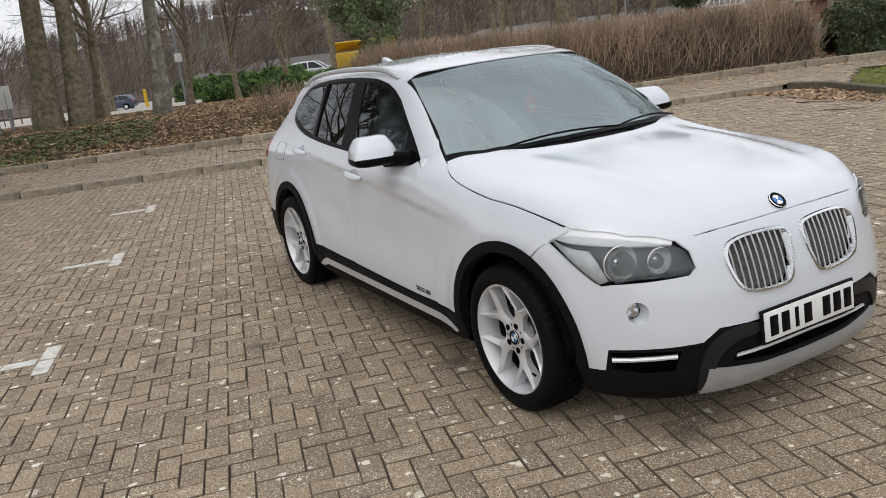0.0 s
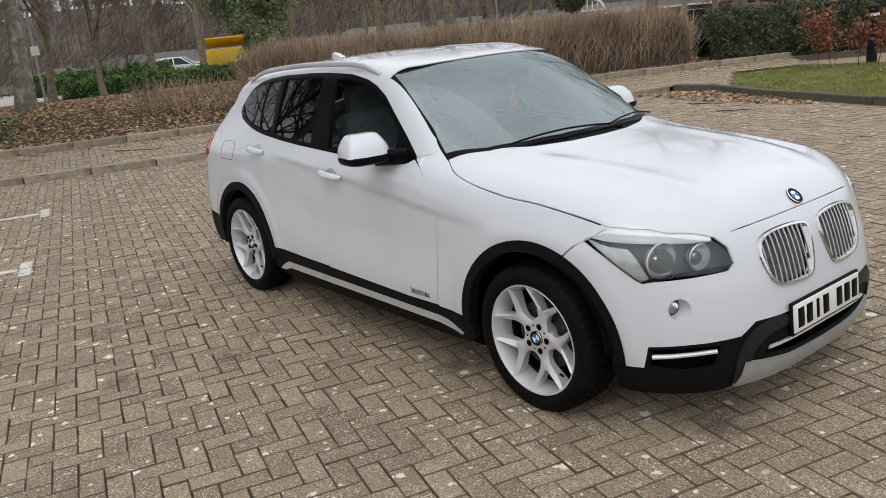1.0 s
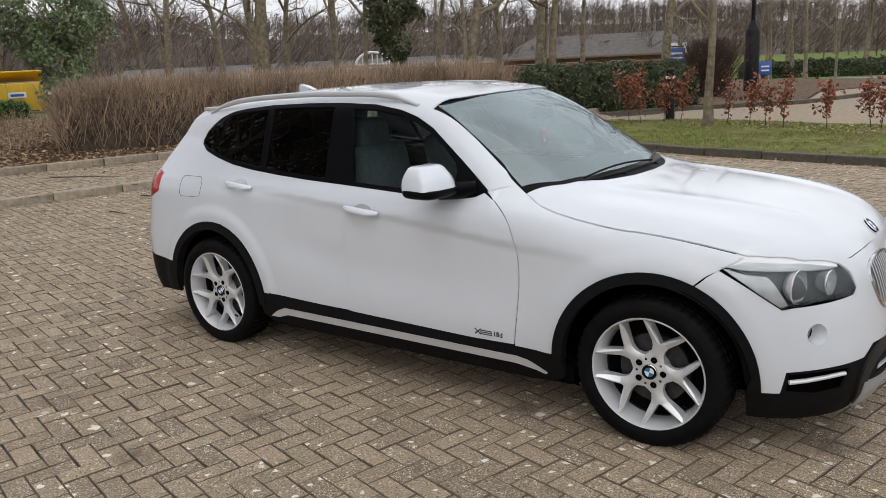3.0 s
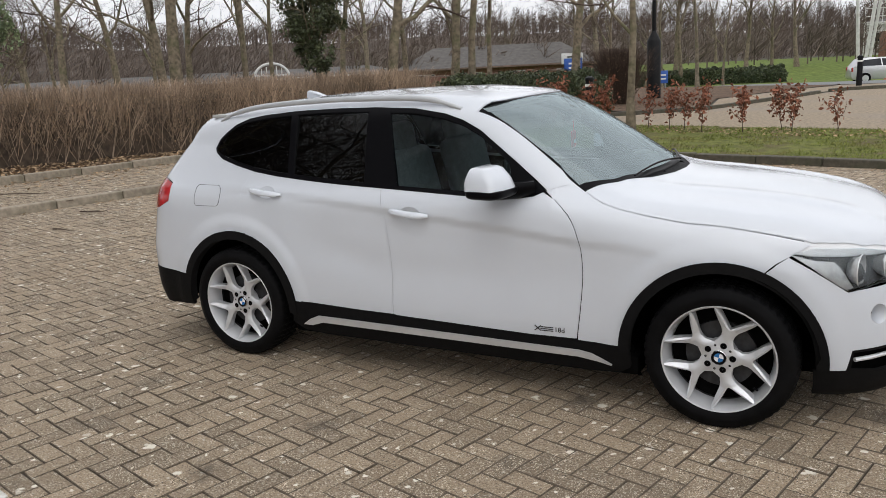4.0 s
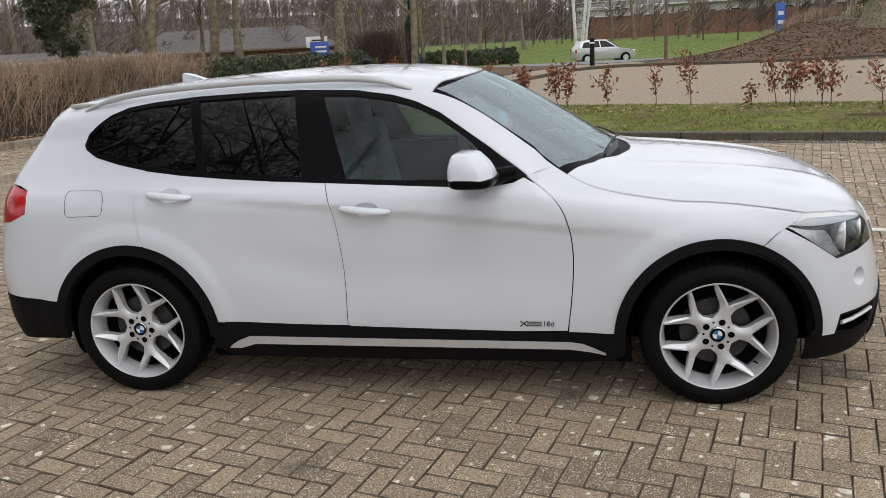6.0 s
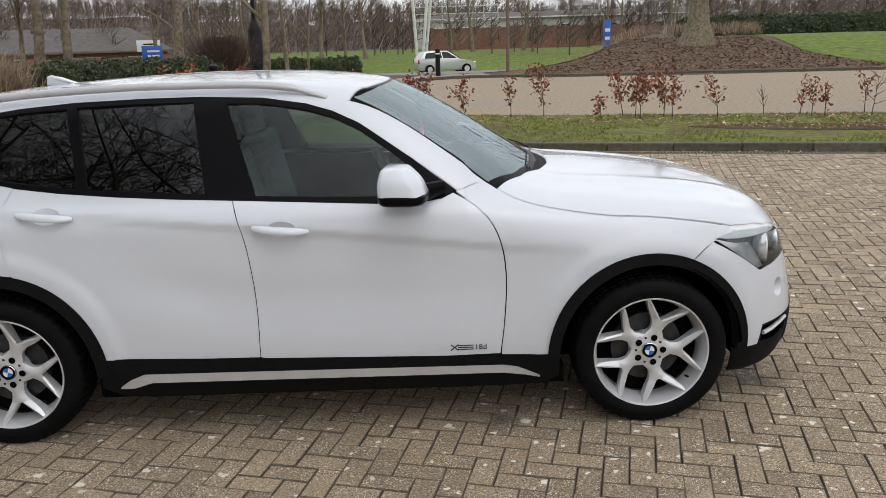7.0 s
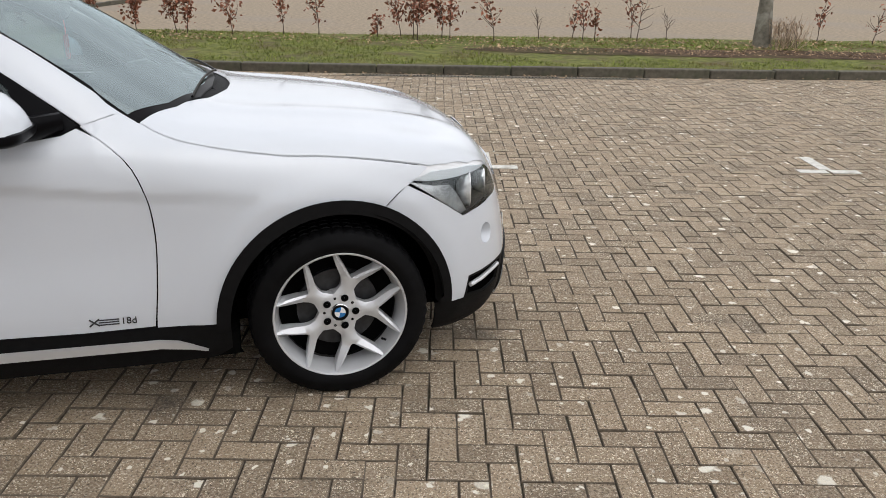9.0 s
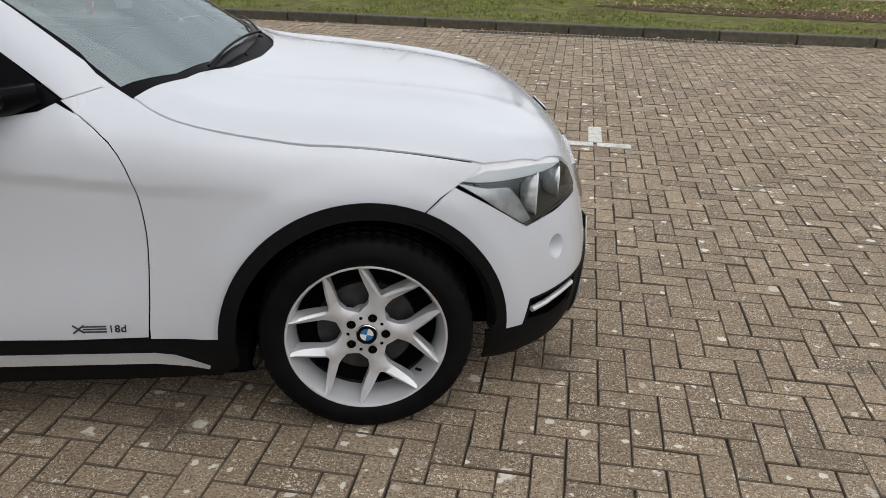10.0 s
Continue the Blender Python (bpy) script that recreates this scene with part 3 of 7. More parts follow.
bonnet = np.vstack([plane_of(bonnet_side, "top")[1:] + np.array([0, 0.005]), NOSE, np.array(NOSE)[::-1] * np.array([1, -1]), (plane_of(bonnet_side, "top")[1:] + np.array([0, 0.005]))[::-1] * np.array([1, -1]),
                    np.array([(x + 0.003 + 0.062 * max(0.0, 1 - (y / 0.55) ** 2), y * 0.992) for x, y in dense(COWL, 0.06, False)])[::-1]])
obj("bonnet", skin(bonnet, "top", grid=0.03).mesh("bonnet"), PAINT, car)
obj("scuttle", skin(np.vstack([np.array(COWL) * np.array([1, 0.99]) - np.array([0.004, 0]), np.array([(x + 0.012 + 0.062 * max(0.0, 1 - (y / 0.60) ** 2), y * 0.975) for x, y in dense(COWL, 0.06, False)])[::-1]]), "top", off=-0.014, thick=0.01).mesh("scuttle"), PLASTIC, car)
# added dark sheets under the panels and bonnet, so that the gaps read as shade
shell = Patch()
LOWER = [(-2.12, 0.30), (-2.12, 0.90), (-1.9, 1.0), (-1.3, 1.05), (-0.37, 1.0), (0.5, 0.98), (0.72, 1.0), (0.9, 0.93), (1.7, 0.80), (1.75, 0.76), (1.8, 0.31)] + arch(1.38, 0.43, 0, 180) + [(0.9, 0.25), (-0.9, 0.25)] + arch(-1.38, 0.43, 0, 180)
skin(LOWER, "side", off=-0.016, thick=0, grid=0.06, patch=shell)
both("inner_shell", shell, SHADE_BLACK)
obj("engine_cover", skin(np.array([(0.8, -0.74), (1.7, -0.76), (2.03, -0.5), (2.06, 0), (2.03, 0.5), (1.7, 0.76), (0.8, 0.74), (0.98, 0)]), "top", off=-0.016, thick=0, grid=0.06).mesh("engine_cover"), SHADE_BLACK, car)
# rear
rear_line = [(float(rear_y(z)), z) for z in np.linspace(1.355, 0.40, 20)]
rear_out = rear_line + [(-y, z) for y, z in rear_line[::-1]]
REAR_PANE = smooth([(-0.50, 1.09), (-0.40, 1.30), (0.40, 1.30), (0.50, 1.09)], 0.03)
tailgate = obj("tailgate", skin(rear_out, "rear", [REAR_PANE], grid=0.05).mesh("tailgate"), PAINT, car)
obj("rear_window", skin(REAR_PANE, "rear", off=-0.008, thick=0, grid=0.06).mesh("rear_window"), PRIVACY, tailgate).visible_shadow = False
obj("tailgate_lining", skin(rear_out, "rear", [REAR_PANE], off=-0.03, thick=0, grid=0.06).mesh("tailgate_lining"), LINING, tailgate)
both("pillar_lining", skin(side, "side", off=-0.026, thick=0, grid=0.05), LINING)
# cladding
def band(x0, a0, a1):
    return arch(x0, 0.445, a0, a1, 40) + arch(x0, 0.396, a1, a0, 40)


for x0, name in WHEELS:
    a0, a1 = (-2, 182) if x0 > 0 else (-2, 184)
    both("wheel_arch", skin(band(x0, a0, a1), "side", off=0.013, thick=0.05, grid=0.02), PLASTIC)
    # liners drawn low and flat black, to stand in for shade in the wheel wells
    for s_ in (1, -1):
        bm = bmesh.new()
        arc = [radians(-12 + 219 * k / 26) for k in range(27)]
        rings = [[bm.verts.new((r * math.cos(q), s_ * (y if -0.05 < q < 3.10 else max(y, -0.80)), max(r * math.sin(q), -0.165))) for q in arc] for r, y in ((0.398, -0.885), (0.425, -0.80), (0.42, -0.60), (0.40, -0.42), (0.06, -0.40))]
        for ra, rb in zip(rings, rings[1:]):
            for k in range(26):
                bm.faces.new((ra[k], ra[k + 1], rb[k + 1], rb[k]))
        part("wheel_liner", bm, SHADE_BLACK, car, at=pose(x0, 0, HUB + 0.01))
sill = [(x, float(SILL_Z(x)) - 0.004) for x in np.linspace(0.955, -0.96, 12)] + [(-0.975, 0.25), (-0.90, 0.205), (-0.78, 0.188), (0.82, 0.180), (0.93, 0.190), (0.985, 0.225), (0.985, 0.29)]
both("sill", skin(sill, "side", off=0.006, thick=0.03), PLASTIC)
bar = [(-0.895, 0.247), (-0.85, 0.278), (-0.79, 0.303), (0.74, 0.287), (0.80, 0.276), (0.90, 0.228), (0.84, 0.240), (0.74, 0.256), (-0.76, 0.268), (-0.84, 0.243)]
both("sill_bar", skin(bar, "side", off=0.02, thick=0.03, grid=0.015), SATIN, label="satin silver sill strip")
valance = [(-1.80, 0.466), (-2.0, 0.481)] + [tuple(p) for p in plane_of(car_hit(np.array([(rear_y(z), z) for z in np.linspace(0.485, 0.25, 8)]), "rear"), "side")] + [(-1.78, 0.27), (-1.775, 0.33)]
both("rear_valance", skin(valance, "side", off=0.003, thick=0.02), PLASTIC)
obj("rear_valance", skin([(-0.72, 0.485), (-0.72, 0.25), (0.72, 0.25), (0.72, 0.485)], "rear", off=0.003, grid=0.05).mesh("rear_valance"), PLASTIC, car)
tail_out = [(-1.932, 1.02), (-1.92, 0.965), (-1.928, 0.916), (-2.02, 0.876), (-2.10, 0.86), (-2.125, 0.95), (-2.09, 1.04), (-2.02, 1.04)]
both("tail_lamp", skin(tail_out, "side", off=0.004, thick=0.03, grid=0.015), RED_LENS, label="red tail lamp")
# the fuel flap's shaded gap, drawn as a thin black line on the paint
fuel = smooth(dense([(-1.70, 1.018), (-1.505, 1.018), (-1.49, 0.96), (-1.505, 0.90), (-1.70, 0.897)], 0.05), 0.012)
for s_ in (1, -1):
    line_ = car_hit(np.vstack([fuel, fuel[:1]]), "side", 0.0005) * np.array([1, s_, 1])
    part("fuel_flap", tube(line_, 0.0012, 5, caps=False), SHADE_BLACK, car)
# front
LAMP = [(1.645, -0.823, 0.803), (1.735, -0.788, 0.830), (1.90, -0.668, 0.815), (2.02, -0.540, 0.781), (2.057, -0.505, 0.750), (2.085, -0.492, 0.690), (2.080, -0.520, 0.668), (1.987, -0.678, 0.667), (1.915, -0.75, 0.652), (1.878, -0.776, 0.645), (1.792, -0.81, 0.706)]
nose_edge = car_hit(np.array([(x + 0.002, y) for x, y in NOSE if y > -0.5]), "top")
bumper = Patch()
half = [(y, z) for y, z in plane_of(nose_edge, "front")]
K_R = smooth([(-0.385, 0.742), (-0.275, 0.776), (-0.050, 0.768), (-0.024, 0.730), (-0.066, 0.572), (-0.112, 0.545), (-0.302, 0.558), (-0.358, 0.606)], 0.012)
K_L = K_R[::-1] * np.array([-1, 1])
ZC = float(car_hit(np.array([(2.051, -0.45)]), "top")[0][2]) - 0.002
centre = [(-0.45, z) for z in np.linspace(0.455, ZC, 10)] + [(y, z) for y, z in half if y > -0.44] + [(-y, z) for y, z in half[::-1] if y > -0.44] + [(0.45, z) for z in np.linspace(ZC, 0.455, 10)] + [(0.33, 0.452), (-0.33, 0.452)]
skin(centre, "front", [K_R, K_L], grid=0.025, patch=bumper)
wrap = [tuple(p) for p in car_hit(np.array([(-0.45, z) for z in np.linspace(ZC, 0.455, 10)]), "front")]
FRONT_RIM = [tuple(p) for p in car_hit(np.array([q for q in FRONT_ARCH if q[0] > 1.55]), "side")]
WING_SEAM = [tuple(p) for p in car_hit(np.array([(1.5505, 0.7125), (1.605, 0.7625), (1.645, 0.7905)]), "side")]
wrap += [(2.137, -0.515, 0.41), (2.03, -0.66, 0.402), (1.905, -0.781, 0.392), (1.886, -0.785, 0.302), (1.80, -0.815, 0.302)] + [p for p in FRONT_RIM if p[2] > 0.35] + WING_SEAM
wrap += [tuple(np.array(p) + np.array([0.003, -0.003, -0.004])) for p in LAMP[:6:-1][:-1]][::-1][::-1]
wrap += [(2.083, -0.512, 0.664), (2.089, -0.488, 0.69), (2.063, -0.49, 0.750)] + [tuple(p) for p in car_hit(np.array([(2.022, -0.53), (2.040, -0.48), (2.051, -0.45)]), "top")]
FOG = [(1.99 + 0.030 * math.cos(a), -0.697 + 0.030 * math.cos(a), 0.541 + 0.042 * math.sin(a)) for a in np.linspace(0, 2 * math.pi, 24)[:-1]]
skin(wrap, "corner", [FOG], grid=0.02, patch=bumper)
wing_l = skin(wrap, "corner", [FOG], grid=0.02).mirrored()
bumper.add(wing_l.v, wing_l.f, wing_l.n)
obj("front_bumper", bumper.mesh("front_bumper"), PAINT, car)
both("headlamp_lens", skin(LAMP, "corner", off=0.001, thick=0.015, grid=0.012), LENS)
for s in (1, -1):
    side_of = lambda pt: pt if s > 0 else pt.mirrored()
    lamp = obj("headlamp", side_of(skin(LAMP, "corner", off=-0.060, thick=-0.055, grid=0.02)).mesh("headlamp"), LAMP_BLACK, car, "clear headlamp with two round reflectors")
    for x, y, z, r in ((1.905, -0.702, 0.724, 0.068), (1.998, -0.592, 0.726, 0.050)):
        turn = pose(x, s * y, z, 0, 0, 90 - s * 12)
        part("reflector", lathe([(r * 1.02, -0.010), (r * 1.04, -0.014), (r * 1.0, -0.016), (r * 0.95, -0.010), (r * 0.82, 0.018), (r * 0.55, 0.036), (0.002, 0.04)], 32), REFLECTOR, lamp, at=turn)
        bm = bmesh.new()
        bmesh.ops.create_uvsphere(bm, u_segments=16, v_segments=10, radius=r * 0.30, matrix=Matrix.Translation((0, 0.022, 0)))
        part("projector", bm, CHROME, lamp, at=turn)
    brow = [(1.655, -0.818, 0.806), (1.70, -0.803, 0.845), (1.735, -0.788, 0.868), (1.90, -0.668, 0.855), (2.018, -0.540, 0.815), (2.022, -0.538, 0.779), (2.005, -0.575, 0.780), (1.90, -0.69, 0.788), (1.79, -0.785, 0.794), (1.735, -0.803, 0.797)]
    obj("brow", side_of(skin(brow, "corner", off=-0.006, thick=0.02, grid=0.012)).mesh("brow"), BROW, lamp, "bright strip along the lamp's top")
    flank = [(1.653, -0.82, 0.799), (1.735, -0.80, 0.777), (1.815, -0.775, 0.770), (1.845, -0.765, 0.735), (1.872, -0.758, 0.69), (1.895, -0.755, 0.658), (1.876, -0.775, 0.649), (1.792, -0.81, 0.710)]
    obj("side_reflector", side_of(skin(flank, "corner", off=-0.009, thick=0.02, grid=0.012)).mesh("side_reflector"), LAMP_BOWL, lamp)
# kidneys
for ring in (K_R, K_L):
    mid = ring.mean(0)
    inner = mid + (ring - mid) * np.array([0.935, 0.925])
    k = obj("grille", skin(ring, "front", [inner], off=0.010, thick=0.03, grid=0.012).mesh("grille"), CHROME, car, "upright-slatted grille in a chrome frame")
    obj("backing", skin(ring, "front", off=-0.035, thick=0, grid=0.03).mesh("backing"), GRILLE_BACK, k)
    lo, hi = inner.min(0), inner.max(0)
    for j in range(10):
        y = lo[0] + (hi[0] - lo[0]) * (j + 0.8) / 10.6
        zs = [p for p in np.linspace(lo[1], hi[1], 40) if inside(inner, np.array([[y, p]]))[0]]
        if len(zs) > 20:
            pts = car_hit(np.array([(y, z) for z in np.linspace(zs[0] - 0.005, zs[-1] + 0.005, 7)]), "front", -0.004)
            part("slat", tube(pts, 0.0042, 6, flat=2.2), SLAT, k)
# lower front
low_c = [(-0.45, 0.205), (-0.45, 0.452), (0.45, 0.452), (0.45, 0.205)]
INTAKE = [(-0.40, 0.30), (-0.37, 0.345), (0.37, 0.345), (0.40, 0.30), (0.2, 0.275), (-0.2, 0.275)]
lower = Patch()
skin(low_c, "front", [INTAKE], off=-0.004, patch=lower)
low_w = [tuple(p) for p in car_hit(np.array([(-0.45, z) for z in np.linspace(0.452, 0.205, 8)]), "front")] + [(2.05, -0.53, 0.17), (1.93, -0.70, 0.17), (1.775, -0.80, 0.178), (1.765, -0.83, 0.30), (1.886, -0.785, 0.300), (1.905, -0.781, 0.390), (2.03, -0.66, 0.400), (2.137, -0.515, 0.408)]
SLOT = [(1.912, -0.772, 0.380), (2.03, -0.66, 0.388), (2.10, -0.585, 0.385), (2.075, -0.605, 0.30), (1.99, -0.69, 0.29), (1.905, -0.772, 0.305)]
pw = skin(low_w, "corner", [SLOT], off=-0.004, grid=0.02)
lower.add(pw.v, pw.f, pw.n)
pm = pw.mirrored()
lower.add(pm.v, pm.f, pm.n)
obj("lower_bumper", lower.mesh("lower_bumper"), PLASTIC, car, "black plastic lower bumper")
obj("intake", skin(INTAKE, "front", off=-0.05, thick=-0.04, grid=0.03).mesh("intake"), SHADE_BLACK, car)
both("side_intake", skin(SLOT, "corner", off=-0.05, thick=-0.04, grid=0.03), SHADE_BLACK)
bar_pts = np.array([(1.915, -0.772, 0.350), (1.97, -0.725, 0.352), (2.03, -0.66, 0.356), (2.085, -0.597, 0.362)])
for s in (1, -1):
    part("chrome_bar", tube(bar_pts * np.array([1, s, 1]), 0.010, 8, flat=0.9), SATIN, car, "satin chrome bar in the side intake")
lip = [(-0.515, 0.188), (-0.50, 0.298), (-0.43, 0.285), (-0.25, 0.262), (0, 0.255), (0.25, 0.262), (0.43, 0.285), (0.50, 0.298), (0.515, 0.188), (0.3, 0.182), (-0.3, 0.182)]
obj("skid_plate", skin(lip, "front", off=0.012, thick=0.03, grid=0.02).mesh("skid_plate"), SKID, car, "silver skid plate under the bumper")
part("intake_strip", tube(car_hit(np.array([(y, 0.335 - 0.02 * abs(y)) for y in np.linspace(-0.38, 0.38, 12)]), "front", -0.006), 0.008, 6), SATIN, car)
horn = smooth([(-0.275, 0.448), (-0.40, 0.448), (-0.475, 0.418), (-0.530, 0.345), (-0.535, 0.20), (-0.475, 0.20), (-0.478, 0.300), (-0.445, 0.362), (-0.375, 0.398), (-0.275, 0.402)], 0.02)
both("bumper_horn", skin(horn, "front", off=0.007, thick=0.02, grid=0.02), HORN, label="satin black bar framing the number plate")
for s in (1, -1):
    mouth = car_hit(plane_of(FOG, "corner"), "corner")
    deep_ = mouth - np.array([0.055, -0.012, 0]) - 0.12 * (mouth - mouth.mean(0))
    bm = bmesh.new()
    rings = [[bm.verts.new((p[0], s * p[1], p[2])) for p in r_] for r_ in (mouth, deep_)]
    for k in range(len(mouth)):
        j = (k + 1) % len(mouth)
        bm.faces.new((rings[0][k], rings[0][j], rings[1][j], rings[1][k]))
    well = part("fog_recess", bm, PAINT, car)
    c_ = deep_.mean(0)
    fog = part("fog_lamp", lathe([(0.034, 0.0), (0.032, -0.006), (0.028, 0.004), (0.020, 0.016), (0.002, 0.02)], 24), CHROME, well, at=pose(c_[0] + 0.004, s * c_[1], c_[2], 0, 0, 90 - s * 22))
    part("bezel", lathe([(0.050, 0.012), (0.044, -0.004), (0.034, 0.0)], 24), TRIM, fog.parent, at=fog.matrix_basis.copy())
# registration plate with its signs as plain bars
plate = part("number_plate", box((0.014, 0.524, 0.115), (0, 0, 0), 0.004), PLATE_WHITE, car, "white number plate in a black surround", at=pose(2.212, -0.012, 0.418, 0, -4, 0))
part("plate_surround", box((0.012, 0.545, 0.136), (-0.006, 0, 0), 0.004), PLASTIC, plate)
for k, y in enumerate((-0.215, -0.150, -0.085, -0.020, 0.090, 0.155, 0.220)):
    part("plate_bar", box((0.004, 0.044 if k != 2 else 0.02, 0.079), (0.0075, y, 0), 0.001), TRIM, plate)


def roundel(parent, m, r):
    """A round badge in blue and white quarters with a dark ring, facing -y in its own space."""
    rim_ = part("badge", lathe([(0.001, 0.004), (r, 0.004), (r, -0.003), (r * 0.96, -0.005), (r * 0.92, -0.003), (r * 0.6, -0.003), (0.001, -0.003)], 28), TRIM, parent, "round badge in blue and white quarters", at=m)
    part("badge_ring", lathe([(r, -0.002), (r * 1.03, -0.004), (r * 0.96, -0.006), (r * 0.95, -0.003)], 28), CHROME, rim_)
    for q in range(4):
        bm = bmesh.new()
        a0 = math.pi / 2 * q
        ring = [(0, 0)] + [(r * 0.62 * math.cos(a0 + math.pi / 2 * k / 6), r * 0.62 * math.sin(a0 + math.pi / 2 * k / 6)) for k in range(7)]
        slab(ring, 0.002, bm=bm)
        part("badge_quarter", bm, BLUE_ENAMEL if q % 2 else WHITE_ENAMEL, rim_, at=pose(0, -0.0052, 0))


n0 = car_normal(car_hit(np.array([(2.052, 0.0)]), "top"))[0]
p0 = car_hit(np.array([(2.058, -0.005)]), "top")[0]
roundel(car, Matrix.Translation(p0 + n0 * 0.002) @ Vector((0, -1, 0)).rotation_difference(Vector(n0)).to_matrix().to_4x4() @ pose(0, 0, 0, 0, 90, 0), 0.037)


# ---- wheels ----
def wheel(x, s, turn):
    w = part("wheel", lathe([(0.290, -0.10), (0.325, -0.086), (0.329, -0.05), (0.329, 0.05), (0.325, 0.086), (0.290, 0.10)], 72), RUBBER, car, at=pose(x, s * -0.80, HUB + 0.006, 0, 0, 0 if s > 0 else 180))
    w.scale.z = 0.99
    part("tyre", lathe([(0.246, -0.094), (0.252, -0.102), (0.262, -0.106), (0.278, -0.111), (0.292, -0.110), (0.310, -0.101), (0.322, -0.095), (0.331, -0.080), (0.3335, -0.062), (0.334, -0.050), (0.326, -0.048), (0.326, -0.038), (0.3345, -0.036), (0.3345, -0.010), (0.326, -0.008), (0.326, 0.004), (0.3345, 0.006), (0.3345, 0.032), (0.326, 0.034), (0.326, 0.044), (0.334, 0.046), (0.331, 0.085), (0.300, 0.10), (0.246, 0.09)], 150, lugs=(0.328, 3, 0.007)), RUBBER, w)
    rim_ = part("rim", lathe([(0.250, -0.090), (0.2515, -0.098), (0.248, -0.1015), (0.243, -0.100), (0.240, -0.094), (0.237, -0.080), (0.229, -0.060), (0.224, -0.03), (0.221, -0.005)], 80), ALLOY, w)
    # the barrel's inner half is darkened for the shade deep in the wheel
    part("rim_barrel", lathe([(0.221, -0.005), (0.222, 0.02), (0.232, 0.08)], 80), DARK_METAL, w)
    disc = part("brake_disc", lathe([(0.001, -0.01), (0.155, -0.01), (0.155, 0.012), (0.001, 0.012)], 40), DARK_METAL, w)
    # added black disc that stands in for the shade behind the spokes
    part("back_plate", lathe([(0.001, 0.014), (0.2215, 0.014)], 40), SHADE_BLACK, w)
    part("hub", lathe([(0.001, -0.0632), (0.064, -0.0632), (0.072, -0.060), (0.076, -0.048), (0.078, -0.01), (0.06, 0.0)], 36), ALLOY, w)
    # one forked spoke: a stem with a flat top that splits into two ridged arms, each with a long face sloping to the large opening
    stations = [  # radius, angle of the outer edge, of the ridge, of the inner edge, height of the ridge, drop of the outer edge
        (0.060, 35.9, 20.0, 0, -0.0635, 0.0), (0.076, 35.9, 17.0, 0, -0.0640, 0.004), (0.083, 27.0, 13.0, 0, -0.0645, 0.008), (0.100, 15.5, 6.5, 0, -0.0665, 0.014), (0.124, 14.2, 4.6, 0, -0.0690, 0.010), (0.143, 15.8, 4.6, 0, -0.0715, 0.011),
        (0.150, 17.0, 7.0, 3.2, -0.0735, 0.012), (0.175, 20.2, 13.2, 9.8, -0.0800, 0.013), (0.200, 22.4, 17.6, 14.8, -0.0865, 0.013), (0.222, 23.6, 20.4, 18.4, -0.0930, 0.011), (0.242, 23.8, 22.2, 21.0, -0.0985, 0.006)]
    spoke = None
    for k in range(5):
        m = pose(0, 0, 0, 0, -(turn - 90 + 72 * k), 0)
        if spoke is None:
            bm = bmesh.new()
            spot = lambda r, q, y: bm.verts.new((r * math.sin(radians(q)), y, r * math.cos(radians(q))))
            for sx in (1, -1):
                rows_ = []
                for r, qo, qr, qi, h, drop in stations:
                    rows_.append([spot(r, sx * qo, -0.030), spot(r, sx * qo, h + drop), spot(r, sx * qr, h), spot(r, sx * qi, h + (0.007 if qi else 0.0)), spot(r, sx * qi, -0.030)])
                for j, (ra, rb) in enumerate(zip(rows_, rows_[1:])):
                    for i in range(4 if j >= 5 else 3):
                        bm.faces.new((ra[i], rb[i], rb[i + 1], ra[i + 1]) if sx > 0 else (ra[i + 1], rb[i + 1], rb[i], ra[i]))
            bmesh.ops.remove_doubles(bm, verts=bm.verts, dist=0.0002)
            spoke = part("spoke", bm, ALLOY, w, at=m, smooth_over=48)
        else:
            obj("spoke", spoke.data, None, w, at=m)
        a = radians(turn + 72 * k)
        # black rings and dots stand in for the shaded recesses of bolts and holes
        part("wheel_bolt", lathe([(0.0145, -0.0675), (0.0125, -0.0655), (0.0120, -0.0645), (0.009, -0.0646), (0.0085, -0.0662), (0.001, -0.0662)], 14), SHADE_BLACK, w, at=pose(0.059 * math.cos(a), 0.0, 0.059 * math.sin(a)))
        a += radians(36)
        part("hub_hole", lathe([(0.0055, -0.0650), (0.0045, -0.0648), (0.001, -0.0648)], 10), SHADE_BLACK, w, at=pose(0.058 * math.cos(a), 0.0, 0.058 * math.sin(a)))
    roundel(w, pose(0, -0.0665, 0, 0, 12, 0), 0.0335)
    part("valve", tube([(0.21 * math.cos(radians(turn - 108)), -0.085, 0.21 * math.sin(radians(turn - 108))), (0.19 * math.cos(radians(turn - 108)), -0.095, 0.19 * math.sin(radians(turn - 108)))], 0.005, 6), TRIM, w)
    return w


for s in (1, -1):
    wheel(1.38, s, 71.5)
    wheel(-1.38, s, 66)


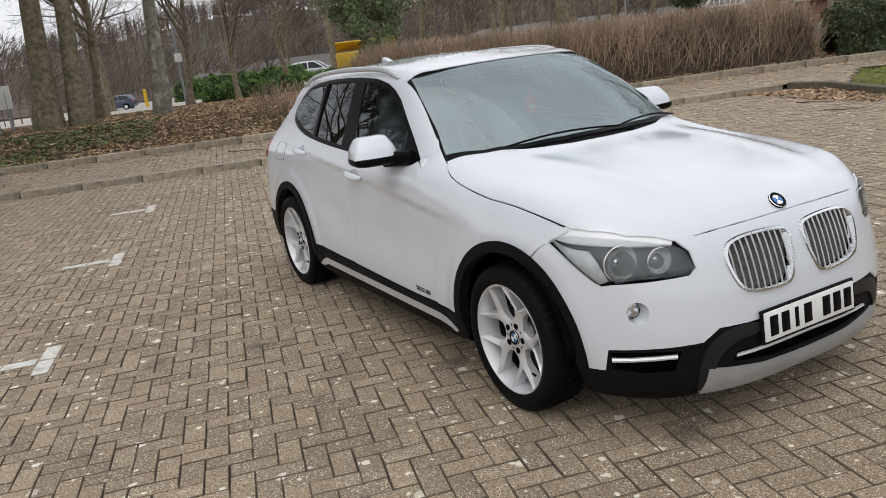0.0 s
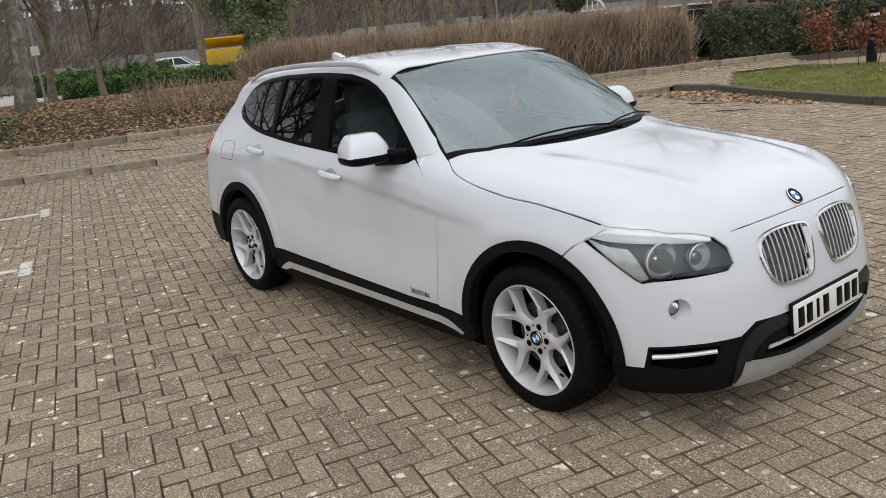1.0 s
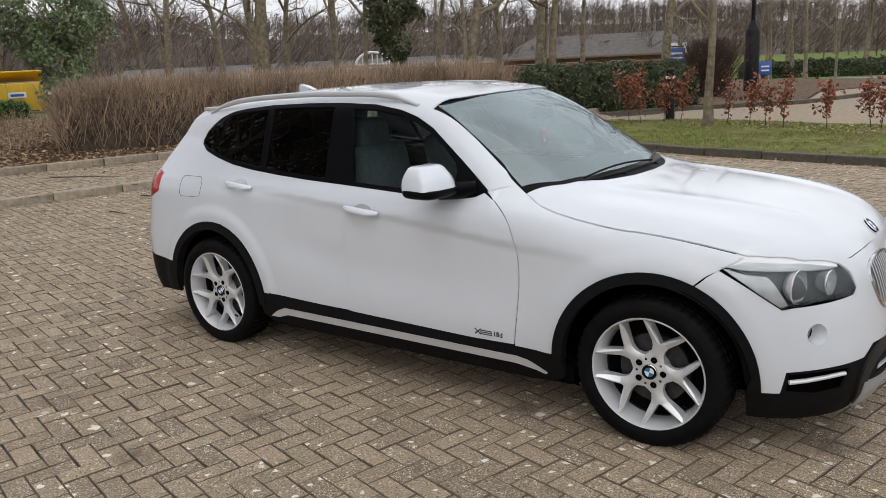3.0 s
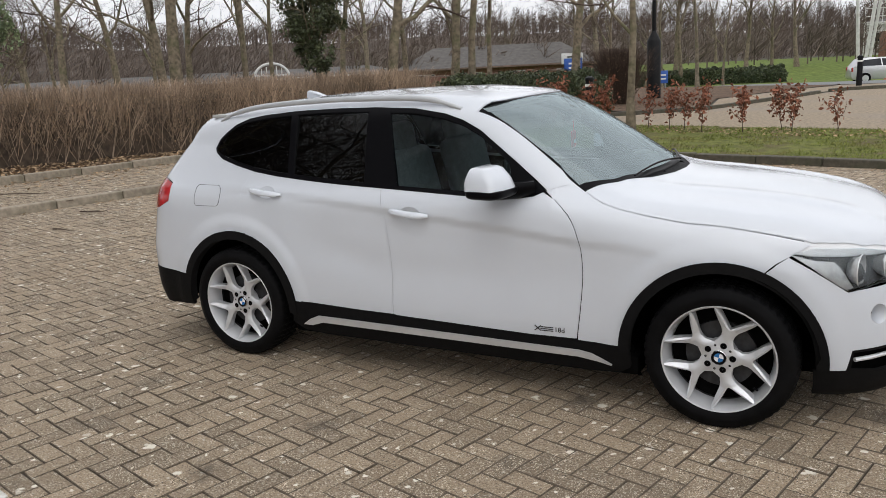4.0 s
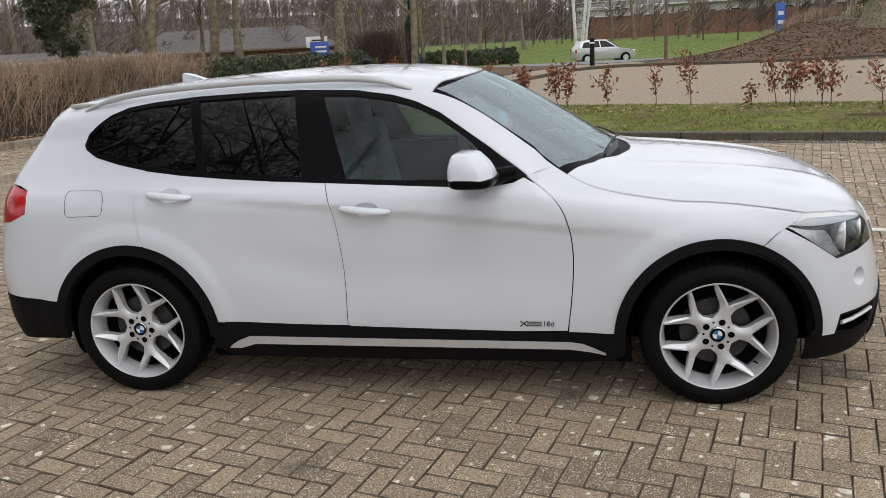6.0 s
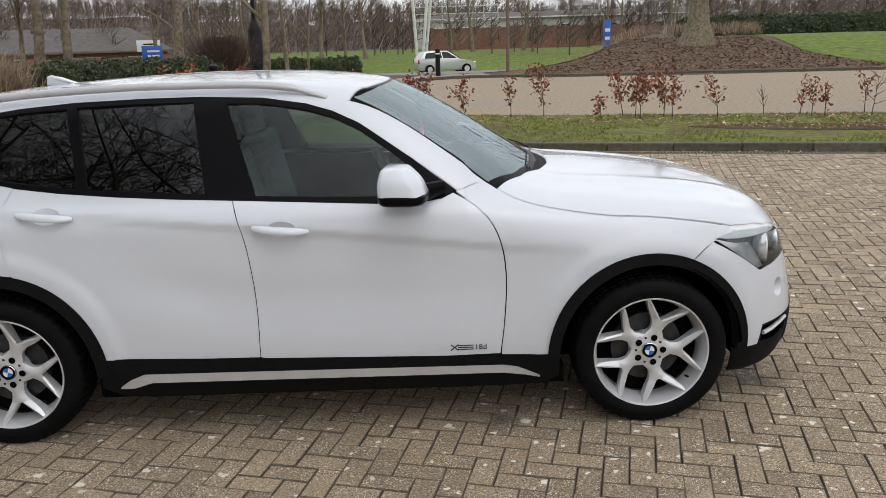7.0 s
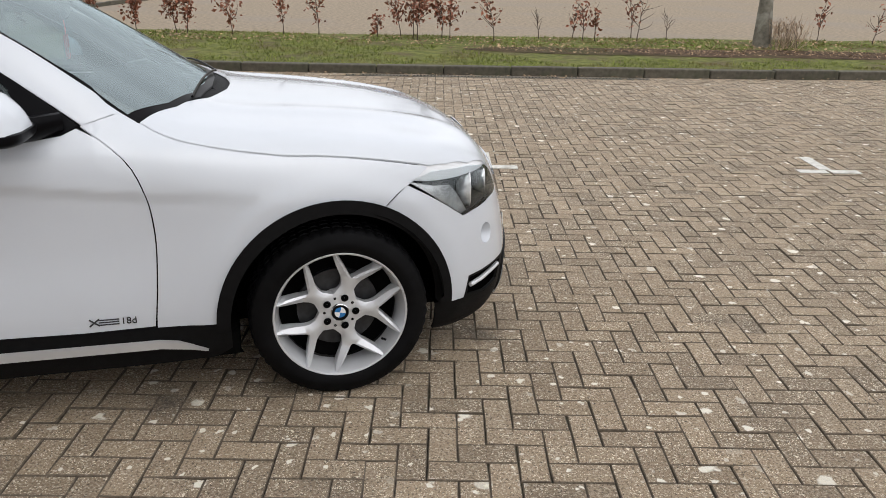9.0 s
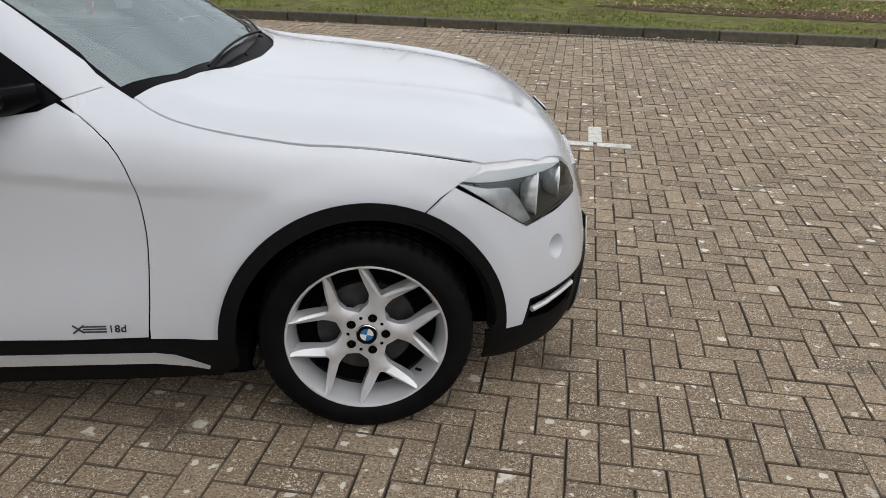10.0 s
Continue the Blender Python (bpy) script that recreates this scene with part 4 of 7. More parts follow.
# ---- mirrors, handles, rails, aerial, wipers ----
for s in (1, -1):
    bm = bmesh.new()
    sq = lambda a, e: math.copysign(abs(a) ** e, a)
    low_ring = [(-0.070, -0.118), (0.085, -0.122), (0.112, -0.060), (0.114, 0.060), (0.080, 0.118), (-0.070, 0.122)]
    mid_ring = [(-0.074, -0.112), (0.070, -0.112), (0.096, -0.055), (0.096, 0.055), (0.066, 0.108), (-0.074, 0.114)]
    top_ring = [(-0.062, -0.070), (0.020, -0.074), (0.042, -0.035), (0.042, 0.050), (0.020, 0.078), (-0.062, 0.082)]
    rings = [[bm.verts.new((x, s * y, z)) for x, y in r_] for r_, z in ((low_ring, 0.0), (mid_ring, 0.050), (top_ring, 0.106))]
    for ra, rb in zip(rings, rings[1:]):
        for k in range(6):
            bm.faces.new((ra[k], ra[(k + 1) % 6], rb[(k + 1) % 6], rb[k]))
    bm.faces.new(rings[-1])
    bm.faces.new(rings[0][::-1])
    bmesh.ops.bevel(bm, geom=[e for e in bm.edges if max(v.co.z for v in e.verts) > 0.03], offset=0.020, segments=3, affect="EDGES", profile=0.5)
    at = pose(0.325, s * -0.955, 1.070, 0, 0, s * -6)
    cap = part("mirror", bm, PAINT, car, "white door mirror on a black foot", at=at)
    bm = bmesh.new()
    bmesh.ops.create_uvsphere(bm, u_segments=28, v_segments=18, radius=1)
    for v in bm.verts:
        x, y, z = v.co
        v.co = (sq(x, 0.5) * (0.119 if x > 0 else 0.078), s * sq(y, 0.5) * 0.126, (sq(z, 0.6) * (0.010 if z > 0 else 0.042)))
    part("mirror_base", bm, TRIM, cap, at=pose(0, 0, -0.004))
    part("mirror_foot", tube([(0.02, s * 0.05, -0.022), (0.09, s * 0.12, -0.024), (0.16, s * 0.165, -0.014)], [0.034, 0.032, 0.026], 12, flat=1.5), TRIM, cap)
    part("mirror_glass", box((0.004, 0.17, 0.06), (-0.055, 0, 0.02), 0.001, 1), CHROME, cap)
for (xa, za), (xb, zb), door in (((-0.285, 0.925), (-0.055, 0.906), door_f), ((-1.25, 1.003), (-1.02, 0.983), door_r)):
    for s, d in zip((1, -1), door):
        pts = car_hit(np.array([(xa + (xb - xa) * k / 8, za + (zb - za) * k / 8) for k in range(9)]), "side")
        lift = [0.010, 0.022, 0.030, 0.034, 0.035, 0.034, 0.030, 0.022, 0.010]
        bm = tube([(p[0], s * (p[1] - h), p[2]) for p, h in zip(pts, lift)], [0.012, 0.017, 0.019, 0.0195, 0.0195, 0.0195, 0.019, 0.016, 0.009], 12, flat=0.55)
        grip = part("door_handle", bm, PAINT, d)
        if d in door_f:
            k0 = pts[0] * 0.86 + pts[-1] * 0.14
            part("lock", lathe([(0.001, -0.004), (0.007, -0.004), (0.009, 0.004)], 14), SATIN, grip, at=pose(k0[0], s * (k0[1] - 0.0285), k0[2], 0, 0, 0 if s > 0 else 180))
rail_xs = np.linspace(-1.70, 0.02, 34)
rail_h = pchip([-1.70, -1.60, -1.42, -1.0, -0.4, -0.15, -0.02, 0.02], [0.0, 0.022, 0.034, 0.038, 0.038, 0.03, 0.008, 0.0])
for s in (1, -1):
    p = car_hit(np.stack([rail_xs, -(pillar_y(rail_xs) - 0.005)], 1), "top")
    part("roof_rail", tube([(a[0], s * a[1], a[2] + 1.15 * float(rail_h(a[0])) - 0.004) for a in p], [0.018 if 2 < k < 31 else 0.012 for k in range(34)], 10, flat=0.7), RAIL, car, "satin silver roof rail")
bm = slab([(-0.09, 0), (0.09, 0), (0.075, 0.009), (-0.02, 0.040), (-0.07, 0.050), (-0.085, 0.044)], 0.036, 0.010)
zf = float(car_hit(np.array([(-1.36, 0.0)]), "top")[0][2])
part("aerial", bm, PAINT, car, "white shark-fin aerial", at=pose(-1.33, -0.018, zf - 0.008, 0, 2, 0))
for y0, y1, x0, x1 in ((-0.50, 0.14, 0.905, 0.988), (0.12, 0.68, 0.990, 0.815)):
    pts = car_hit(np.array([(x0 + (x1 - x0) * k / 7, y0 + (y1 - y0) * k / 7) for k in range(8)]), "top", 0.012)
    wiper = part("wiper", tube(pts, 0.005, 6), TRIM, car)
# text on the front door: strokes for the model's name, figures after it
for k in range(3):
    part("badge_bar", tube(car_hit(np.array([(0.548, 0.369 + 0.009 * k), (0.614, 0.369 + 0.009 * k)]), "side", 0.001), 0.0026, 5), DARK_METAL, door_f[0])
for a, b in (((0.518, 0.366), (0.550, 0.392)), ((0.518, 0.392), (0.550, 0.366))):
    part("badge_bar", tube(car_hit(np.array([a, b]), "side", 0.001), 0.0030, 5), DARK_METAL, door_f[0])
for k, ch in enumerate("18d"):
    cu = bpy.data.curves.new("badge_figure", "FONT")
    cu.body, cu.size, cu.extrude = ch, 0.035, 0.0015
    spot = car_hit(np.array([(0.619 + 0.0178 * k, 0.367)]), "side", 0.002)[0]
    obj("badge_figure", cu, DARK_METAL, door_f[0], at=Matrix.Translation(spot) @ pose(0, 0, 0, 90, 0, 0))
# cabin
cabin = part("cabin_floor", box((2.9, 1.36, 0.05), (-0.5, 0, 0.42), 0.01), CABIN, car)
part("dashboard", box((0.42, 1.38, 0.22), (0.62, 0, 0.94), 0.06, 3), CABIN, car)
part("headliner", box((1.9, 1.02, 0.02), (-0.85, 0, 1.405), 0.005), material("headliner", (0.42, 0.42, 0.41), 0.9, vary=0.08, scale=30), car)
for y in (-0.37, 0.37):
    seat = part("seat", box((0.50, 0.48, 0.16), (-0.12, y, 0.62), 0.06, 3), CABIN, car)
    part("backrest", box((0.14, 0.46, 0.56), (-0.42, y, 0.92), 0.055, 3, turn=pose(0, 0, 0, 0, -14, 0)), SEAT, seat)
    part("headrest", box((0.10, 0.27, 0.19), (-0.51, y, 1.25), 0.045, 3, turn=pose(0, 0, 0, 0, -10, 0)), SEAT, seat)
part("rear_bench", box((0.52, 1.24, 0.18), (-1.0, 0, 0.62), 0.06, 3), CABIN, car)
part("rear_backrest", box((0.16, 1.24, 0.52), (-1.30, 0, 0.92), 0.05, 3, turn=pose(0, 0, 0, 0, -14, 0)), CABIN, car)
bm = bmesh.new()
ring = [(0.185 * math.cos(a), 0, 0.185 * math.sin(a)) for a in np.linspace(0, 2 * math.pi, 33)]
tube(ring, 0.016, 8, bm=bm, caps=False)
for a in (90, 215, 325):
    tube([(0, 0, 0), (0.18 * math.cos(radians(a)), 0, 0.18 * math.sin(radians(a)))], 0.018, 6, bm=bm)
part("steering_wheel", bm, CABIN, car, at=pose(0.28, -0.37, 1.0, 0, 0, 90) @ pose(0, 0, 0, -25, 0, 0))
part("rear_mirror", box((0.03, 0.24, 0.07), (0.42, 0, 1.345), 0.02, 2), TRIM, car)
charm = part("hanging_charm", box((0.014, 0.058, 0.092), (0, 0, 0), 0.012, 3), RED_CLOTH, car, "red charm hanging from the inside mirror", at=pose(0.42, 0.0, 1.205, 4, 0, 0))
part("charm_patch", box((0.004, 0.026, 0.020), (0.008, 0, -0.012), 0.003, 1), PLATE_WHITE, charm)
part("string", tube([(0, 0, 0.04), (0.002, 0.003, 0.075), (0, 0, 0.112)], 0.0022, 6), RED_CLOTH, charm)
# floor boxes, the first made wide and low to deepen shade under the car
part("underbody", box((2.03, 1.68, 0.10), (0, 0, 0.222), 0.02), SHADE_BLACK, car)
part("underbody", box((4.0, 1.15, 0.10), (0, 0, 0.24), 0.02), SHADE_BLACK, car)

# ---- ground and paving ----
ANG = radians(-14.5)
U, V = np.array((math.cos(ANG), math.sin(ANG))), np.array((-math.sin(ANG), math.cos(ANG)))


STAINS = ((2.05, -0.53, 0.15), (-0.53, -2.13, 0.14), (-0.33, -1.56, 0.13), (0.74, -0.83, 0.14), (-0.73, -0.73, 0.10))


def paving(name, random_by, base=(0.315, 0.238, 0.160)):
    """Worn concrete blocks: a tone for each, speckled grain, pale lichen spots, dark tracks and a warm stain."""
    m = material(name, base, 0.9, bump=0.0)
    n, l = m.node_tree.nodes, m.node_tree.links
    b = n["Principled BSDF"]
    geo = n.new("ShaderNodeNewGeometry")
    pos = geo.outputs["Position"]
    def tex(kind, scale, detail=4, rough=0.6, vec=None):
        t = n.new("ShaderNodeTex" + kind)
        t.inputs["Scale"].default_value = scale
        if kind == "Noise":
            t.inputs["Detail"].default_value, t.inputs["Roughness"].default_value = detail, rough
        l.new(vec or pos, t.inputs["Vector"])
        return t
    def ramp(v, a, b_, c=0.0, d=1.0):
        t = n.new("ShaderNodeMapRange")
        for key, value in zip(("From Min", "From Max", "To Min", "To Max"), (a, b_, c, d)):
            t.inputs[key].default_value = value
        l.new(v, t.inputs["Value"])
        return t.outputs["Result"]
    def mix(a, b_, fac, how="MIX"):
        t = n.new("ShaderNodeMix")
        t.data_type, t.blend_type = "RGBA", how
        for key, v in (("A", a), ("B", b_), ("Factor", fac)):
            if isinstance(v, tuple):
                t.inputs[key].default_value = (*v, 1)
            elif isinstance(v, float):
                t.inputs[key].default_value = v
            else:
                l.new(v, t.inputs[key])
        return t.outputs["Result"]
    one = n.new("ShaderNodeObjectInfo").outputs["Random"] if random_by == "object" else geo.outputs["Random Per Island"]
    tone = mix(tuple(c * 0.72 for c in base), tuple(c * 1.22 for c in base), one)
    warm = ramp(tex("Noise", 0.55, 3).outputs["Fac"], 0.50, 0.66, 0.0, 0.5)
    tone = mix(tone, (0.30, 0.218, 0.138), warm)
    grain = tex("Noise", 105, 4, 0.75).outputs["Fac"]
    tone = mix(tone, (0.56, 0.50, 0.42), ramp(grain, 0.55, 0.67, 0.0, 0.7))
    tone = mix(tone, (0.05, 0.04, 0.03), ramp(grain, 0.48, 0.36, 0.0, 0.9))
    tone = mix(tone, (0.06, 0.05, 0.04), ramp(tex("Noise", 1.7, 6, 0.65).outputs["Fac"], 0.57, 0.75, 0.0, 0.65))
    wob = n.new("ShaderNodeVectorMath")
    wob.operation = "ADD"
    nz = tex("Noise", 22, 2)
    sc = n.new("ShaderNodeVectorMath")
    sc.operation = "SCALE"
    sc.inputs["Scale"].default_value = 0.05
    l.new(nz.outputs["Color"], sc.inputs[0])
    l.new(pos, wob.inputs[0])
    l.new(sc.outputs["Vector"], wob.inputs[1])
    for scale, size, share in ((5.5, 0.17, 0.60), (10.0, 0.20, 0.74), (18.0, 0.25, 0.78), (60.0, 0.30, 0.74), (140.0, 0.40, 0.36)):
        vor = tex("Voronoi", scale, vec=wob.outputs["Vector"])
        spot = ramp(vor.outputs["Distance"], size, size * 0.74, 0.0, 1.0)
        sep = n.new("ShaderNodeSeparateColor")
        l.new(vor.outputs["Color"], sep.inputs["Color"])
        some = ramp(sep.outputs["Red"], share, share + 0.12, 0.0, 0.95)
        both_ = n.new("ShaderNodeMath")
        both_.operation = "MULTIPLY"
        l.new(spot, both_.inputs[0])
        l.new(some, both_.inputs[1])
        amount_ = both_.outputs["Value"]
        if scale > 30:
            gather = n.new("ShaderNodeMath")
            gather.operation = "MULTIPLY"
            l.new(amount_, gather.inputs[0])
            l.new(ramp(tex("Noise", 5.5, 4, 0.6).outputs["Fac"], 0.36, 0.58, 0.35, 1.0), gather.inputs[1])
            amount_ = gather.outputs["Value"]
        tone = mix(tone, (0.84, 0.80, 0.70) if scale < 30 else (0.78, 0.70, 0.56), amount_)
    # dark oil stains
    for x, y, size_ in STAINS:
        far_ = n.new("ShaderNodeVectorMath")
        far_.operation = "DISTANCE"
        far_.inputs[1].default_value = (x, y, 0)
        l.new(pos, far_.inputs[0])
        edge_ = n.new("ShaderNodeMath")
        edge_.operation = "MULTIPLY_ADD"
        l.new(tex("Noise", 20, 5, 0.75).outputs["Fac"], edge_.inputs[0])
        edge_.inputs[1].default_value = 0.35
        l.new(far_.outputs["Value"], edge_.inputs[2])
        tone = mix(tone, (0.035, 0.03, 0.026), ramp(edge_.outputs["Value"], size_ + 0.15, size_ + 0.04, 0.0, 0.6))
    l.new(tone, b.inputs["Base Color"])
    bump = n.new("ShaderNodeBump")
    bump.inputs["Strength"].default_value, bump.inputs["Distance"].default_value = 1.0, 0.012
    l.new(tex("Noise", 95, 4, 0.7).outputs["Fac"], bump.inputs["Height"])
    l.new(bump.outputs["Normal"], b.inputs["Normal"])
    return m


BRICK = paving("paving_block", "object")
BRICK_REST = paving("paving_blocks", "island")
SAND = material("joint_sand", (0.050, 0.040, 0.030), 0.95, vary=0.4, scale=40, bump=0.4, bump_scale=200, stain=(0.05, 0.06, 0.02), stain_scale=0.7, stain_amount=0.5)
JOINT = material("dirty_block_edges", (0.125, 0.098, 0.070), 0.95, vary=0.4, scale=60, bump=0.3, bump_scale=200)
EARTH = material("leafy_earth", (0.085, 0.055, 0.035), 0.95, vary=0.5, scale=6, bump=0.8, bump_scale=40, stain=(0.05, 0.065, 0.02), stain_scale=0.5, stain_amount=0.5, spec=0.12)
BARK_BED = material("bark_chips", (0.125, 0.085, 0.06), 0.95, vary=0.55, scale=9, bump=1.0, bump_scale=30, stain=(0.08, 0.06, 0.045), stain_scale=1.2, stain_amount=0.5, spec=0.12)
KERB = material("kerb_stone", (0.31, 0.265, 0.205), 0.9, vary=0.25, scale=20, bump=0.4, bump_scale=150, stain=(0.10, 0.095, 0.06), stain_scale=3.0, stain_amount=0.6, random_by="object", random_amount=0.15)
KERB_DARK = material("damp_kerb_stone", (0.085, 0.075, 0.055), 0.8, vary=0.35, scale=14, bump=0.5, bump_scale=120, stain=(0.055, 0.065, 0.03), stain_scale=2.5, stain_amount=0.7, random_by="object", random_amount=0.15)
GRASS = material("grass", (0.128, 0.138, 0.040), 0.9, vary=0.45, scale=9, bump=0.8, bump_scale=70, stain=(0.115, 0.088, 0.052), stain_scale=1.4, stain_amount=0.85, spec=0.12)
VERGE = material("rough_verge", (0.13, 0.12, 0.06), 0.95, vary=0.4, scale=2, bump=0.5, bump_scale=20, stain=(0.16, 0.12, 0.075), stain_scale=0.3, stain_amount=0.7, spec=0.12)
LAWN = material("lawn", (0.115, 0.155, 0.036), 0.9, vary=0.45, scale=3, bump=0.5, bump_scale=30, stain=(0.13, 0.15, 0.045), stain_scale=0.25, stain_amount=0.5, spec=0.12)
PAVE_FAR = material("far_paving", (0.285, 0.232, 0.172), 0.9, vary=0.28, scale=12, bump=0.3, bump_scale=40, stain=(0.26, 0.225, 0.19), stain_scale=0.35, stain_amount=0.6, spec=0.12)
GRATE = material("dull_grate", (0.16, 0.145, 0.12), 0.8, vary=0.3, scale=15, stain=(0.07, 0.06, 0.045), stain_scale=4, stain_amount=0.6)
ASPHALT = material("asphalt", (0.15, 0.155, 0.165), 0.7, vary=0.15, scale=20, bump=0.3, bump_scale=100)
ROAD_PALE = material("pale_road", (0.36, 0.335, 0.30), 0.8, vary=0.15, scale=4, bump=0.2, bump_scale=60)
WHITE_LINE = material("white_marking", (0.62, 0.61, 0.57), 0.85, vary=0.2, scale=30, bump=0.4, bump_scale=150, stain=(0.35, 0.32, 0.27), stain_scale=9, stain_amount=0.6)


def step(a, b, x):
    s = np.clip((x - a) / (b - a), 0, 1)
    return s * s * (3 - 2 * s)


NEAR_KERB = [(-11.9, -8.5), (-9.75, -2.3), (-8.6, 0.75), (-7.7, 3.4), (-6.6, 7.4), (-5.95, 8.9), (-5.62, 9.85)]
BACK_KERB = [(-16.0, -8.5), (-13.3, -2.6), (-11.35, 2.1), (-10.4, 4.4), (-9.55, 7.2), (-8.3, 11.2), (-7.2, 13.4), (-6.35, 15.2), (-4.6, 17.6), (-2.34, 19.4), (-0.6, 24.1), (0.3, 26.8)]
ISLAND = [(-5.62, 9.85), (-5.2, 10.05), (-4.6, 9.75), (-3.5, 9.2), (-1.3, 8.45), (0.9, 8.0), (2.45, 7.6), (5.6, 6.82), (8.7, 6.15), (10.0, 5.93), (16.0, 4.9), (24.0, 3.5)]
ISLAND_BACK = [(24.0, 8.2), (16.0, 9.6), (11.9, 10.35), (7.8, 11.1), (3.2, 12.1), (-0.4, 13.2), (-3.2, 14.0), (-5.0, 13.6), (-5.9, 12.2), (-5.9, 10.6)]
FAR_KERB = [(0.3, 26.8), (1.0, 27.8), (2.3, 28.3), (4.05, 28.0), (6.0, 27.2), (15.1, 26.1), (23.8, 25.5), (40.0, 24.0), (70.0, 21.0)]
back_x = lambda y: np.interp(y, [p[1] for p in BACK_KERB], [p[0] for p in BACK_KERB])


def land(x, y):
    """The height of the ground: flat paving, a low bank to the west, a mound and lawns to the north."""
    x, y = np.asarray(x, float), np.asarray(y, float)
    d = (back_x(y) - x) * 0.93
    west = (0.16 + 0.30 * step(0.2, 5, d) - 0.42 * step(10, 17, d)) * step(0.02, 0.25, d) * step(19.5, 16.5, y)
    k = y - np.interp(x, [p[0] for p in FAR_KERB], [p[1] for p in FAR_KERB])
    side_ = step(0, 5, x - (2.8 + np.maximum(k, 0) * 0.30))
    mound = (0.10 + 1.05 * step(0, 16, k)) * step(0.1, 0.4, k) * side_
    fall = -1.7 * step(-33, -78, x) - 0.8 * step(34, 45, y) * step(72, 56, y) * (1 - side_)
    return np.maximum(west, 0) + mound + fall - 0.012


def sheet(name, outline, mat, off=0.0, grid=1.0, kind="structure", label="", category="ground"):
    """A sheet of ground over an outline, laid on the land."""
    ring = dense(outline, grid)
    uv, tri = flat_fill(ring, (), grid)
    z = land(uv[:, 0], uv[:, 1]) + off
    me = bpy.data.meshes.new(name)
    me.from_pydata([(float(a), float(b), float(c)) for (a, b), c in zip(uv, z)], [], [tuple(int(i) for i in t) for t in tri])
    bm = bmesh.new()
    bm.from_mesh(me)
    for f in bm.faces:
        if f.normal.z < 0:
            f.normal_flip()
        f.smooth = True
    bm.to_mesh(me)
    bm.free()
    return tagged(obj(name, me, mat), label, category, kind=kind)


def wide_ground():
    """One sheet to the horizon, finer near the place."""
    steps = [-1500, -600, -250, -120] + list(np.arange(-100, 71, 1.0)) + [90, 130, 250, 600, 1500]
    xs = np.array(steps)
    ys = np.array([-1500, -600, -250, -100, -50, -30] + list(np.arange(-20, 91, 1.0)) + [110, 150, 250, 600, 1500])
    gx, gy = np.meshgrid(xs, ys)
    z = land(gx, gy)
    n = len(xs)
    me = bpy.data.meshes.new("ground")
    me.from_pydata([(float(a), float(b), float(c)) for a, b, c in zip(gx.ravel(), gy.ravel(), z.ravel())], [], [(j * n + i, j * n + i + 1, (j + 1) * n + i + 1, (j + 1) * n + i) for j in range(len(ys) - 1) for i in range(n - 1)])
    me.polygons.foreach_set("use_smooth", [True] * len(me.polygons))
    return tagged(obj("ground", me, SAND), "bare sandy ground under the paving and beds", "ground", kind="structure")


wide_ground()
strip = NEAR_KERB + [(-5.2, 10.1), (-4.6, 9.9), (-5.9, 12.2), (-5.0, 13.6)] + BACK_KERB[7::-1]
sheet("pavement_yard", [(-30, -60), (60, -60), (60, -12.05), (13.0, -12.05), (13.0, -9.0), (-12.2, -9.0)], PAVE_FAR, 0.008, 6, label="block paving of the car park, far part", category="paving")
sheet("pavement_yard", [(13.0, -12.0), (60, -12), (60, -3), (24, 3.4), (16, 4.8), (13.0, 5.3)], PAVE_FAR, 0.008, 4, label="block paving of the car park, far part", category="paving")
sheet("pavement_north", ISLAND_BACK[:7] + [(-5.0, 13.6), (-5.6, 12.9), (-7.0, 13.5), (-6.2, 15.2), (-4.5, 17.4), (-2.34, 19.2), (-0.6, 24.0), (0.3, 26.7)] + FAR_KERB[1:] + [(70, 0), (30, 7)], PAVE_FAR, 0.010, 2, label="pale block paving of the second parking yard", category="paving")
sheet("bank", [(-16.2, -8.5)] + [(x - 0.12, y) for x, y in BACK_KERB[1:9]] + [(-9, 19.5), (-22, 17), (-27, 8), (-30, -8.5)], EARTH, 0.006, 0.7, label="low bank of bare earth, ivy and fallen leaves", category="bank")
sheet("verge_west", [(-29.8, -30), (-29.8, -8.5), (-26.9, 8), (-22, 17.2), (-24, 30), (-60, 44), (-71, 39.8), (-59.8, 25), (-61.8, 0), (-69, -30)], VERGE, 0.012, 2, label="rough grass beyond the bank", category="verge")
sheet("road_west", [(-104, -40), (-33, -40), (-32.5, -2), (-33.5, 6.3), (-41.5, 8.8), (-54, 11.5), (-104, 24)], ROAD_PALE, 0.03, 3, label="pale road beyond the bank", category="road")
sheet("island_bed", [(x, y + 0.12) for x, y in ISLAND[2:]] + ISLAND_BACK[:-1], GRASS, 0.075, 0.7, label="grassed island with bare earth under saplings", category="verge")
soil = [(4.6, 9.5), (5.6, 8.95), (6.6, 8.5), (7.6, 8.35), (8.6, 7.95), (9.7, 7.85), (11.0, 7.4), (13.0, 7.15), (15.0, 6.7), (15.2, 7.6), (13.2, 8.15), (11.4, 8.4), (10.2, 8.95), (9.0, 8.9), (8.0, 9.35), (6.9, 9.4), (5.8, 9.75)]
sheet("soil_patch", smooth(soil, 0.3), EARTH, 0.082, 0.3, label="bare dark soil between the grass and the saplings", category="soil")
sheet("bark_bed", [(-4.7, 17.8), (-2.5, 19.7), (-3.0, 24.2), (-1.4, 28.3), (0.3, 31.6), (-7, 34.5), (-16, 38), (-20, 34), (-14, 24), (-8.5, 19)], BARK_BED, 0.03, 1.5, label="bed of reddish bark chips", category="bed")
